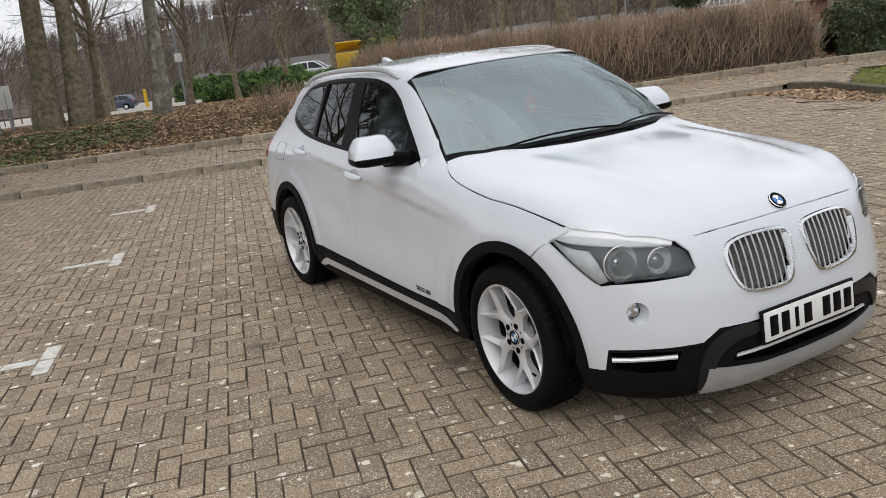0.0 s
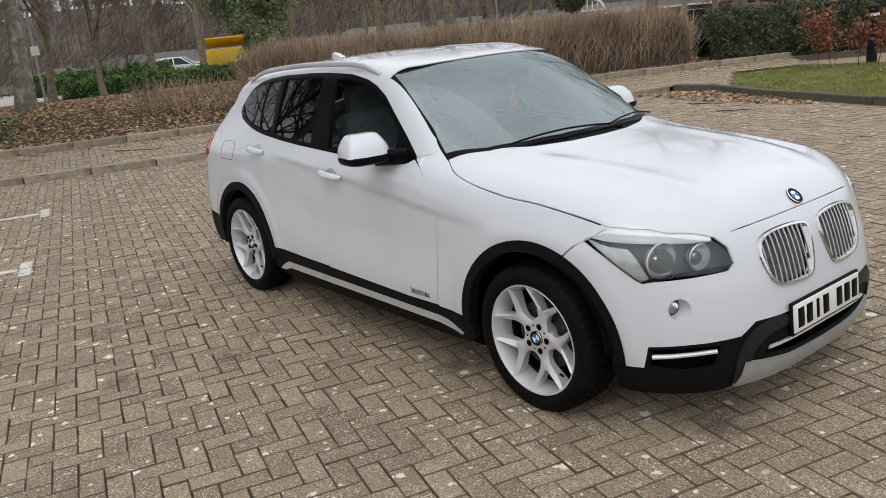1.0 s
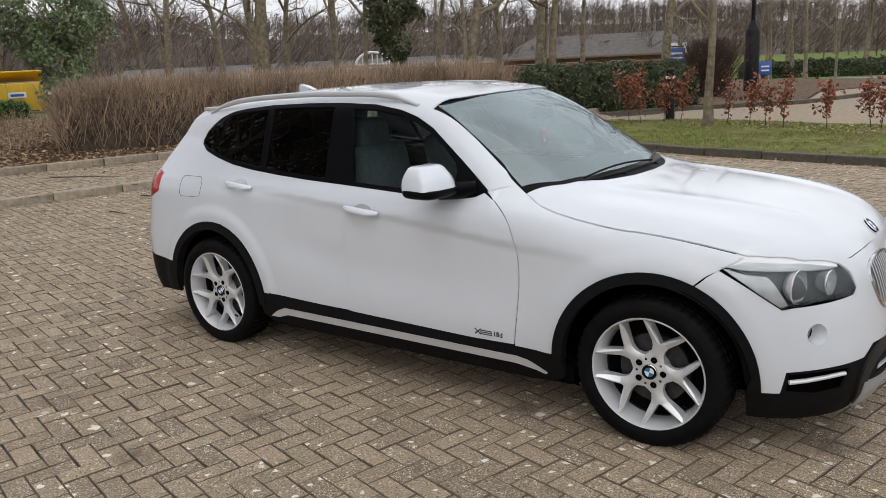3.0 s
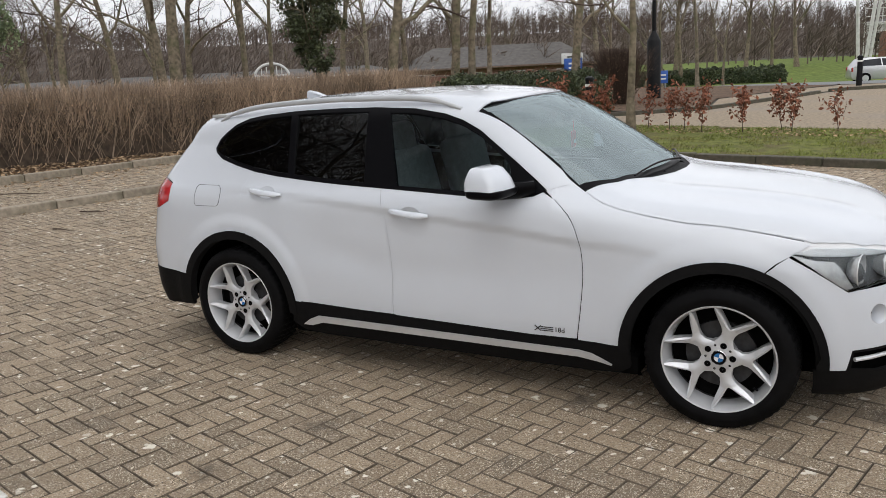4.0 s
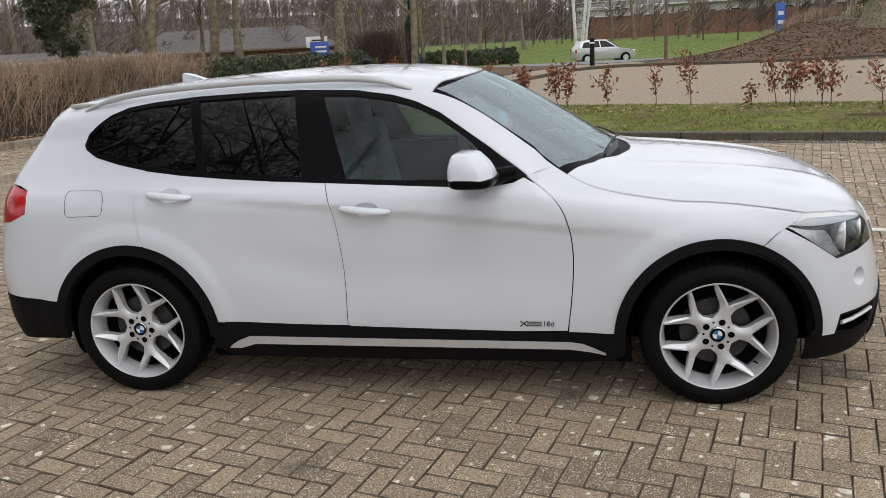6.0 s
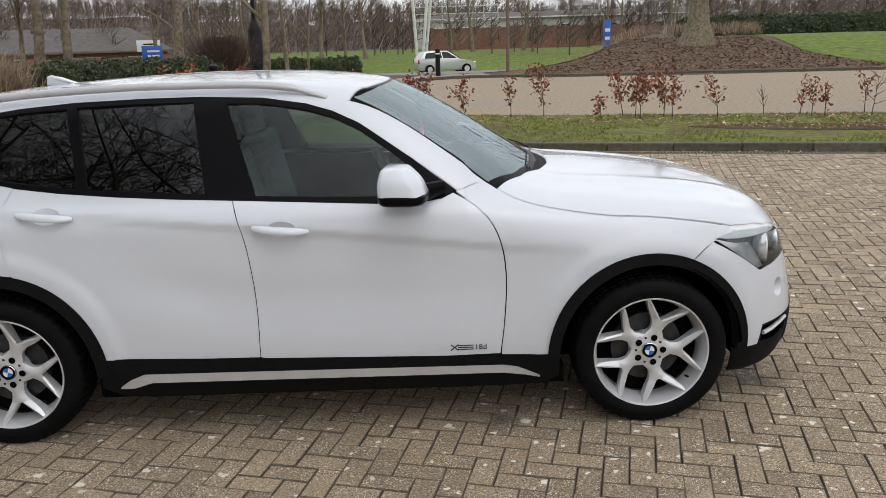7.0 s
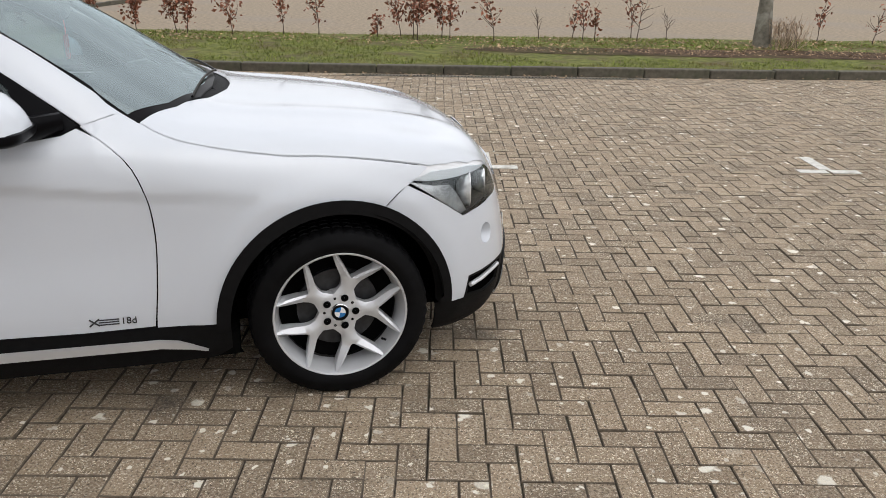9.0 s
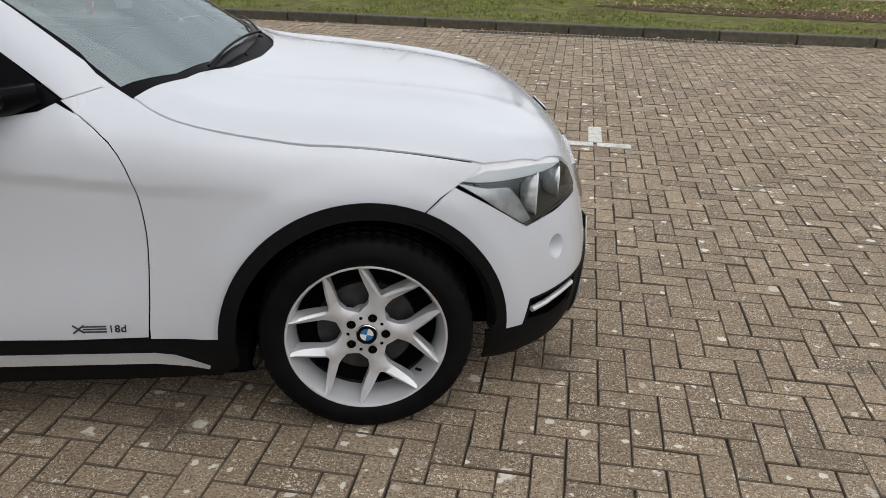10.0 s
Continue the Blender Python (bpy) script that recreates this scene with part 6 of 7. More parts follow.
# mature and young trees that stand apart
tree("tree", "tall bare tree with a thick grey trunk on the bank", 11, 13, 0.30, on_land(-19.75, -1.27, 20), lift=0.2)
tree("tree", "tall bare tree with a thick grey trunk on the bank", 12, 13, 0.25, on_land(-19.7, -0.45, 80, -3), lift=0.2)
tree("tree", "tall bare tree with a pale leaning trunk", 13, 12, 0.20, on_land(-19.4, 1.6, 140, -4), bark=BARK_PALE, lift=0.2)
young = tree("young_tree", "young bare tree with a round twiggy head", 21, 6.2, 0.13, on_land(-21.6, 0.2, 10), (11, 7, 5, 3), lift=0.05)
for x, y, a, s in ((-25.1, 3.6, 60, 1.0), (-30.5, 6.8, 130, 0.9), (-33.7, 10.2, 200, 1.1), (-28.5, -4.5, 250, 1.0), (-7.9, 65.4, 30, 1.3), (-4.4, 68.0, 95, 1.35), (5.3, 75.7, 170, 1.3), (10.1, 75.3, 300, 1.2), (-10.6, 54.3, 215, 1.2), (24.5, 72.0, 15, 1.2)):
    copy_thing(young, on_land(x, y, a) @ Matrix.Scale(s, 4))
mossy = tree("tree", "bare spreading tree with a mossy trunk behind the hedge", 31, 9.5, 0.19, on_land(-15.9, 12.9, 0), (10, 7, 5, 3), lift=0.08)
tree("tree", "bare tree forked low, with a grey trunk", 32, 8, 0.15, on_land(-9.4, 14.0, 50), (7, 6, 5, 3))
tree("tree", "slim bare tree beside the road", 33, 8.5, 0.15, on_land(-9.8, 18.4, 110), (7, 6, 5, 3))
for x, y, a, s in ((-21.1, 17.4, 75, 0.95), (-7.0, 21.5, 300, 0.85), (-13.3, 44.0, 30, 1.0), (-30.0, 20.0, 10, 1.0), (-37.0, 29.0, 140, 1.1), (-27.0, 37.0, 260, 1.0), (-41.0, 15.5, 50, 1.0), (-46.0, 24.0, 310, 1.1), (-36.0, -3.0, 95, 1.0), (-45.0, 3.5, 215, 1.1), (-21.0, 34.5, 170, 0.95), (-31.0, 46.0, 20, 1.1), (-52.0, 34.0, 120, 1.1), (-26.5, 24.0, 240, 0.9), (33.2, 57.7, 120, 1.2), (39.5, 53.9, 220, 1.2), (44.0, 47.0, 20, 1.1), (27.0, 62.0, 160, 1.1)):
    copy_thing(mossy, on_land(x, y, a) @ Matrix.Scale(s, 4))
slim = tree("slim_tree", "slim bare tree with a straight trunk", 41, 8, 0.10, on_land(-6.5, 39.0, 0), (9, 5, 4, 2), 3)
for x, y, a, s in ((-6.2, 44.9, 60, 0.8), (-7.9, 15.8, 130, 1.1), (16.7, 69.1, 200, 1.1), (17.9, 68.8, 20, 1.0), (19.6, 68.4, 90, 1.1), (21.8, 67.8, 150, 1.1), (-10.9, 50.0, 10, 1.0), (-19.25, 19.7, 45, 1.0), (-24.0, 27.0, 80, 1.2), (-14.0, 30.0, 200, 1.2)):
    copy_thing(slim, on_land(x, y, a) @ Matrix.Scale(s, 4))
tree("young_tree", "young bare tree with a dark slender trunk on the island", 51, 6.5, 0.085, on_land(-2.66, 12.45, 0), (8, 5, 4, 2), 3)
tree("tree", "bare tree with a lichen-spotted trunk on the grassed island", 52, 8, 0.125, on_land(10.4, 9.34, 0), (7, 6, 5, 3), bark=BARK_PALE)
tree("tree", "old bare tree with a massive dark trunk on the mound", 53, 10, 0.50, on_land(13.9, 36.6, 0), (8, 7, 5, 3), lift=0.05)
broad = tree("tree", "broad bare tree across the yard", 57, 14.0, 0.19, on_land(-5.3, -11.8, 0), (16, 10, 7, 4), lift=0.13)
# trees across the yard, whose branches show in the car's windows
for x, y, a, s in ((-8.6, -12.6, 60, 1.0), (-11.2, -9.8, 20, 1.0), (-13.0, -5.3, 310, 0.95), (-14.6, -7.4, 200, 0.9), (-15.8, -9.8, 80, 1.05), (-17.5, -5.6, 190, 0.95), (-12.5, -15.0, 150, 1.1), (-19.5, -8.0, 20, 1.0), (-21.5, -10.5, 120, 1.1), (-22.0, -6.5, 250, 1.0), (-18.0, -11.5, 330, 1.1)):
    copy_thing(broad, on_land(x, y, a) @ Matrix.Scale(s, 4))

# woods in the distance
rng_w = random.Random(7)
for k in range(110):
    a = radians(rng_w.uniform(-75, 250))
    r = 58 + 75 * rng_w.random() ** 0.8
    x, y = r * math.cos(a), r * math.sin(a)
    copy_thing((young, mossy)[k % 2], on_land(x, y, rng_w.uniform(0, 360)) @ Matrix.Scale(rng_w.uniform(1.0, 1.5) * (0.65 if 20 < math.degrees(a) < 125 else 1.0), 4))


for k in range(12):
    a = radians(rng_w.uniform(100, 178))
    r = rng_w.uniform(30, 56)
    x, y = r * math.cos(a), r * math.sin(a)
    if abs(x + 36) < 5 and abs(y - 15) < 5:
        continue
    copy_thing(young, on_land(x, y, rng_w.uniform(0, 360)) @ Matrix.Scale(rng_w.uniform(0.7, 1.15), 4))


def ridge(a):
    """The skyline of the wooded hill, in metres, by its bearing in degrees."""
    return float(np.interp(a, [-180, -80, 20, 60, 95, 110, 140, 152, 160, 170, 180], [7, 5, 4.5, 4.5, 6.5, 8.5, 9.5, 11, 13, 11.5, 7]))


def hill(r, a):
    """The hill's height at a distance and bearing in radians."""
    s = float(step(100, 172, r))
    bumps = 1.1 * noise.noise(Vector((r * math.cos(a) * 0.06, r * math.sin(a) * 0.06, 3))) + 0.5 * noise.noise(Vector((r * math.cos(a) * 0.25, r * math.sin(a) * 0.25, 9)))
    return -1.5 + (ridge((math.degrees(a) + 180) % 360 - 180) - 0.6) * s + bumps * min(1.0, s * 3)


def far_woods():
    """A wooded hill on the skyline: a rough slope with bare trees standing on it."""
    v, f = [], []
    n, rows = 420, (98, 108, 118, 128, 138, 148, 158, 166, 172, 180, 200)
    for k in range(n):
        a = 2 * math.pi * k / n
        for r in rows:
            v.append((r * math.cos(a), r * math.sin(a), hill(min(r, 176), a) - (0.05 * max(r - 176, 0))))
    m_ = len(rows)
    for k in range(n):
        for j in range(m_ - 1):
            a, b = k * m_ + j, (k + 1) % n * m_ + j
            f.append((a, b, b + 1, a + 1))
    rng = np.random.default_rng(17)
    tri = []
    for k in range(6400):
        far = k > 500
        a = radians(rng.uniform(-75, 250) if not far else rng.uniform(60, 215))
        r = rng.uniform(100, 174) if 500 < k < 4600 else rng.uniform(162, 177) if far else rng.uniform(66, 100)
        x, y = r * math.cos(a), r * math.sin(a)
        low = 20 < math.degrees(a) < 125
        z, hh = (hill(r, a) - 0.3, rng.uniform(3.2, 6.5)) if far else (float(land(x, y)), rng.uniform(5, 9) * (0.55 if low else 1.0))
        side = np.array([-math.sin(a), math.cos(a), 0])
        foot = np.array([x, y, z])
        tri += [foot - side * 0.06, foot + side * 0.06, foot + np.array([0, 0, hh])]
        for j in range(26 if far else 64):
            h0 = rng.uniform(0.15, 0.9) * hh
            b0 = foot + np.array([0, 0, h0]) + side * rng.normal(0, 0.3) * (j > 10)
            ln = (hh - h0) * rng.uniform(0.35, 0.75) + 0.4
            way = side * rng.normal(0, 0.8) + np.array([math.cos(a), math.sin(a), 0]) * rng.normal(0, 0.8) + np.array([0, 0, rng.uniform(0.5, 1.1)])
            tip = b0 + way / np.linalg.norm(way) * ln
            w = rng.uniform(0.018, 0.045)
            tri += [b0 - side * w - np.array([0, 0, w]), b0 + side * w + np.array([0, 0, w]), tip]
    stuff("far_trees", mesh_of("far_trees", tri, np.arange(len(tri)).reshape(-1, 3)), WOOD_FAR, "bare brown trees of the distant woods", "woods")
    m = material("far_wood", (0.088, 0.068, 0.055), 1.0, vary=0.5, scale=0.5, bump=1.0, bump_scale=3, stain=(0.05, 0.046, 0.034), stain_scale=0.09, stain_amount=0.7)
    return tagged(obj("backdrop_hill", mesh_of("backdrop", v, f, True), m), "bare brown wooded hill along the skyline", "hill", kind="structure")


far_woods()

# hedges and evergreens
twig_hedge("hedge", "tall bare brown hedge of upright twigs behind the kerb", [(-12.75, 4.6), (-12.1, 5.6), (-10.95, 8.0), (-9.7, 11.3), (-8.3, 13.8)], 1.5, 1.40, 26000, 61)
twig_hedge("shrubs", "thin bare shrubs at the end of the brown hedge", [(-14.4, 2.7), (-13.8, 3.4), (-13.0, 4.3)], 1.1, 0.80, 420, 60, False)
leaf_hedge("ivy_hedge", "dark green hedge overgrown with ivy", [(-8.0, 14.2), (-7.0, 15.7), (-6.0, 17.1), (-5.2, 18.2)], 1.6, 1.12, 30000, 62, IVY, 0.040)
evergreen("evergreen_tree", "bushy dark evergreen tree behind the brown hedge", on_land(-15.8, 6.5), 5.8, 1.2, 20000, 63, YEW, 0.6, 0.045)
evergreen("ivy_tree", "slender tree clad in dark ivy", on_land(-10.3, 12.2), 4.5, 0.72, 9000, 64, IVY, 1.2, 0.05)
leaf_hedge("clipped_hedge", "clipped bright green hedge beyond the bank", [(-33.0, 5.9), (-32.4, 7.2), (-31.5, 11.4), (-30.9, 13.6)], 1.0, 0.70, 14000, 65, BOX_GREEN, 0.05)
leaf_hedge("clipped_hedge", "clipped bright green hedge along the road", [(-42.0, 6.5), (-39.0, 13.0)], 1.2, 1.15, 9000, 66, BOX_GREEN, 0.06)
leaf_hedge("shrub_hedge", "low dark clipped shrubs before the lawn", [(-14.0, 54.0), (-9.0, 55.5), (-4.0, 56.0)], 2.2, 1.1, 14000, 67, IVY, 0.09)
leaf_hedge("shrub_hedge", "dark shrubs at the head of the grassy bank", [(17.0, 50.5), (27.0, 47.5), (44.0, 42.0)], 2.0, 1.3, 20000, 68, IVY, 0.09)
twig_hedge("shrubs", "tangle of bare brown shrubs behind the mound", [(9.0, 49.5), (14.0, 48.5), (21.0, 46.0)], 1.2, 0.9, 2200, 69, False)
twig_hedge("basal_shoots", "tuft of bare shoots at a tree's foot", [(10.45, 9.15), (10.95, 9.05)], 0.5, 0.62, 160, 71, False)
twig_hedge("round_shrub", "round bare brown shrub beside the lamp post", [(-6.3, 22.4), (-5.6, 22.9)], 1.1, 1.85, 6000, 70, False, TWIG)


def sapling(x, y, h, seed, leafy):
    rng = np.random.default_rng(seed)
    t = thing("sapling", "thin beech sapling with withered copper leaves" if leafy else "thin bare beech sapling", "sapling", pose(x, y, 0.06, rng.uniform(-4, 4), rng.uniform(-5, 5), 0), "saplings on the island")
    low, high = Wood(), Wood()
    grow(rng, np.zeros(3), np.array([0, 0, 1.0]), h, 0.008, 0, low, high, 1, (9,), 0.22)
    per = 10 * 10
    obj("stem", mesh_of("stem", low.v[:per], [f for f in low.f if max(f) < per]), TWIG, t)
    for k in range(per, len(low.v), 42):
        obj("twig", mesh_of("twig", low.v[k:k + 42], [tuple(i - k for i in f) for f in low.f if k <= min(f) and max(f) < k + 42]), TWIG, t)
    leafy = int(leafy * 1.2)
    if leafy:
        v0 = np.array(low.v)
        v0 = v0[v0[:, 2] > h * 0.30]
        c = v0[rng.integers(0, len(v0), leafy)] + rng.normal(0, 0.055, (leafy, 3))
        v, f = leaf_quads(rng, c, 0.041)
        stuff("foliage", mesh_of("foliage", v, f), RED_LEAF, "withered copper leaves", "", t)


for k, (x, y, h, n) in enumerate(((-4.66, 13.2, 1.1, 260), (-4.3, 13.0, 1.2, 320), (-3.85, 13.2, 1.0, 240), (-3.5, 13.25, 1.1, 260), (-2.45, 13.0, 0.95, 120), (-1.95, 12.8, 1.0, 170), (-1.6, 12.6, 0.9, 150), (-1.2, 12.3, 1.05, 180), (-0.4, 12.1, 0.95, 190), (0.25, 12.5, 0.95, 170), (0.45, 12.3, 0.9, 150), (1.25, 12.2, 0.85, 90), (2.16, 12.1, 0.85, 60), (2.8, 12.0, 1.1, 130),
                                   (3.81, 11.5, 0.45, 45), (4.27, 11.6, 1.0, 130), (4.41, 11.2, 0.95, 110), (4.4, 10.8, 0.95, 130), (4.95, 11.2, 0.95, 120), (5.0, 10.8, 1.0, 90), (5.76, 10.6, 0.95, 70), (6.77, 11.0, 0.6, 0), (7.45, 11.0, 0.7, 26), (7.44, 10.5, 0.8, 50), (7.68, 10.5, 0.7, 40), (8.67, 11.0, 0.85, 36), (8.43, 10.3, 0.95, 4), (9.2, 10.6, 0.6, 0), (12.0, 9.9, 0.8, 30), (13.0, 9.6, 0.7, 16))):
    sapling(x, y, h * 0.76, 200 + k, n)


# grass, litter
def scatter(rng, outline, n):
    ring = np.array(outline, float)
    lo, hi = ring.min(0), ring.max(0)
    p = rng.uniform(lo, hi, (n * 4, 2))
    return p[inside(ring, p)][:n]


rng_g = np.random.default_rng(81)
verge = [(x, y + 0.16) for x, y in ISLAND[2:11]] + [p for p in ISLAND_BACK[1:-1]]
p = scatter(rng_g, verge, 52000)
thin = np.array([noise.noise(Vector((float(a) * 0.9, float(b) * 0.9, 0))) + 0.5 * noise.noise(Vector((float(a) * 3, float(b) * 3, 5))) for a, b in p])
mid_line = np.interp(p[:, 0], [q[0] for q in ISLAND[2:]], [q[1] for q in ISLAND[2:]])
wave = np.array([noise.noise(Vector((float(a) * 0.5, 0, 7))) for a in p[:, 0]])
bare = np.exp(-((p[:, 1] - mid_line - 2.2 - 0.3 * wave) / 0.62) ** 2) * 1.5 * np.clip((p[:, 0] - 4.0) / 2.0, 0, 1)
p = p[thin - bare > -0.18]
n = len(p)
a = rng_g.uniform(0, 2 * math.pi, n)
hgt = rng_g.uniform(0.015, 0.055, n)
base = np.c_[p, np.full(n, 0.062)]
w_ = np.c_[np.cos(a), np.sin(a), np.zeros(n)] * 0.006
tip = base + np.c_[rng_g.normal(0, 0.03, (n, 2)), hgt]
v = np.stack([base - w_, base + w_, tip], 1).reshape(-1, 3)
stuff("grass", mesh_of("grass", v, np.arange(3 * n).reshape(-1, 3)), BLADE, "short rough grass on the island", "grass")


def litter(name, label, outline, n, size, mat, seed, lift=0.02, hold=None):
    rng = np.random.default_rng(seed)
    q = scatter(rng, outline, n)
    if hold is not None:
        q = q[hold(q, rng)]
    z = land(q[:, 0], q[:, 1]) + lift + rng.uniform(0, 0.02, len(q))
    v, f = leaf_quads(rng, np.c_[q, z], size, 0.7)
    return stuff(name, mesh_of(name, v, f), mat, label, "leaf litter")


bank_out = [(x - 0.05, y) for x, y in BACK_KERB[:9]] + [(-9, 19.0), (-17, 15), (-22, 6), (-26, -8)]
litter("fallen_leaves", "brown fallen leaves covering the bank", bank_out, 70000, 0.036, DEAD_LEAF, 91, 0.03)
litter("ground_ivy", "patches of low green ivy on the bank", [(-16, -8), (-13.5, -2.5), (-12.6, 0.0), (-17, 1.0), (-24, -7)], 9000, 0.045, GROUND_IVY, 92, 0.05, lambda q, r: np.array([noise.noise(Vector((float(x) * 0.5, float(y) * 0.5, 2))) for x, y in q]) > -0.05)
litter("fallen_leaves", "leaves and twigs blown against the kerb", strip, 7000, 0.035, DEAD_LEAF, 93, 0.115, lambda q, r: (np.abs(q[:, 0] - back_x(q[:, 1])) < r.exponential(0.7, len(q))))
gutter = [(x, y) for x, y in NEAR_KERB] + [(x + 0.45, y - 0.12) for x, y in NEAR_KERB[::-1]]
litter("fallen_leaves", "leaves lying along the kerb", gutter, 900, 0.03, DEAD_LEAF, 94, 0.02)
corner_out = [(-6.0, 9.0), (-5.0, 9.9), (-3.0, 8.9), (-2.0, 8.4), (-3.0, 8.3), (-5.0, 8.7)]
litter("fallen_leaves", "leaves heaped in the kerb's corner", corner_out, 900, 0.04, DEAD_LEAF, 95, 0.02)
gutter_i = [(x, y - 0.08) for x, y in ISLAND[2:11]] + [(x, y - 0.33) for x, y in ISLAND[10:1:-1]]
litter("gutter_debris", "dark leaf debris along the island kerb", gutter_i, 2600, 0.02, DEAD_LEAF, 96, 0.016)
litter("fallen_leaves", "dead leaves under the saplings", [(x, y - 1.9) for x, y in ISLAND_BACK[1:7]] + [(x, y - 0.5) for x, y in ISLAND_BACK[6:0:-1]], 1800, 0.03, DEAD_LEAF, 97, 0.10)
litter("fallen_leaves", "dead leaves and crumbs of soil on the bare patch", soil, 1500, 0.022, DEAD_LEAF, 99, 0.10)
litter("bark_litter", "bark chips and dead leaves on the mound", [(4.4, 28.3), (6.0, 27.5), (15.1, 26.4), (18.4, 26.2), (17.5, 33), (18, 40), (10, 42), (5.2, 33.5)], 9000, 0.06, BARK_CHIP, 98, 0.05)
for k, (x, y, ln, a) in enumerate(((-9.3, 3.0, 1.3, 20), (-10.0, 1.2, 0.9, 35), (-8.6, 6.0, 0.7, 60), (-7.0, 2.6, 0.45, 10), (-6.3, 1.6, 0.35, -5), (-3.9, 8.2, 0.6, 15), (-3.0, 7.6, 0.5, 30))):
    rng = np.random.default_rng(300 + k)
    wd = Wood()
    pts = [np.array([ln * (s - 0.5), rng.normal(0, 0.03), 0.012]) for s in np.linspace(0, 1, 7)]
    wd.limb(pts, [0.010, 0.009, 0.008, 0.007, 0.006, 0.005, 0.003], 5)
    on = inside(np.array(strip), np.array([[x, y]]))[0]
    tagged(obj("fallen_twig", mesh_of("fallen_twig", wd.v, wd.f), TWIG, at=pose(x, y, 0.10 if on else 0.005, 0, 0, a)), "fallen twig lying on the paving", "twig", "fallen twigs")

# ---- things in the distance ----
BLACK_PAINT = material("black_painted_metal", (0.008, 0.008, 0.009), 0.5, vary=0.2, scale=12, spec=0.2)
WHITE_PAINT = material("white_painted_metal", (0.62, 0.62, 0.60), 0.5, vary=0.1, scale=6, stain=(0.4, 0.39, 0.35), stain_scale=2, stain_amount=0.4)
GALV = material("galvanised_steel", (0.30, 0.31, 0.32), 0.5, metal=0.6, vary=0.15, scale=10)
RED_BRICK = material("red_brickwork", (0.20, 0.105, 0.075), 0.9, vary=0.35, scale=7, bump=0.4, bump_scale=30, stain=(0.12, 0.06, 0.045), stain_scale=0.5, stain_amount=0.5)
COPING = material("coping_stone", (0.16, 0.11, 0.09), 0.9, vary=0.2, scale=4)
ROOF_TILE = material("grey_roof", (0.088, 0.080, 0.074), 0.85, vary=0.25, scale=2.5, bump=0.4, bump_scale=12)
WINDOW_DARK = material("dark_window", (0.02, 0.023, 0.027), 0.15, vary=0.3, scale=2, spec=0.2)
YELLOW = material("yellow_steel", (0.62, 0.40, 0.02), 0.45, vary=0.12, scale=3, stain=(0.35, 0.22, 0.03), stain_scale=1.5, stain_amount=0.3)
SIGN_BLUE = material("blue_sign", (0.03, 0.10, 0.38), 0.4, vary=0.08)
SIGN_WHITE = material("white_sign", (0.72, 0.72, 0.70), 0.4, vary=0.05)
LAMP_GLOW = material("pale_fascia", (0.45, 0.44, 0.42), 0.6, vary=0.1, scale=2)


def post(name, label, x, y, height, r, mat, category="post", collar=None, group=""):
    z = float(land(x, y))
    t = thing(name, label, category, pose(x, y, z - 0.02), group)
    part("shaft", tube([(0, 0, 0), (0, 0, height * 0.5), (0, 0, height)], [r, r * 0.95, r * 0.9], 14), mat, t)
    if collar:
        part("base", lathe_z([(collar[0], 0), (collar[0], collar[1]), (collar[0] * 0.9, collar[1] + 0.05), (r, collar[1] + 0.35)], 14), mat, t)
    return t


def lathe_z(profile, sides=20):
    bm = bmesh.new()
    rings = [[bm.verts.new((r * math.cos(2 * math.pi * k / sides), r * math.sin(2 * math.pi * k / sides), z)) for k in range(sides)] for r, z in profile]
    for a, b in zip(rings, rings[1:]):
        for k in range(sides):
            bm.faces.new((a[k], a[(k + 1) % sides], b[(k + 1) % sides], b[k]))
    bm.faces.new(rings[-1])
    return bm


post("lamp_post", "black lamp post with a thick base beyond the bark bed", -5.4, 25.5, 8.0, 0.075, BLACK_PAINT, "lamp post", (0.25, 2.05))
for x, y, h in ((1.08, 30.5, 1.08), (-4.24, 14.6, 1.12)):
    b = post("bollard", "black round-topped bollard with a pale band", x, y, h, 0.105, BLACK_PAINT, "bollard", None, "bollards")
    part("cap", lathe_z([(0.108, h - 0.02), (0.115, h), (0.10, h + 0.05), (0.03, h + 0.085)], 16), BLACK_PAINT, b)
    part("band", lathe_z([(0.107, h - 0.16), (0.1075, h - 0.16), (0.1075, h - 0.10), (0.107, h - 0.10)], 16), SIGN_WHITE, b)
post("street_post", "tall dark post by the road", 4.2, 32.5, 7.5, 0.075, COPING, "post")
post("street_post", "tall dark timber post behind the hedge", -19.0, 19.4, 8.0, 0.10, BARK, "post")
post("street_post", "slim white post by the road", -33.5, 31.0, 4.5, 0.05, GALV, "post")
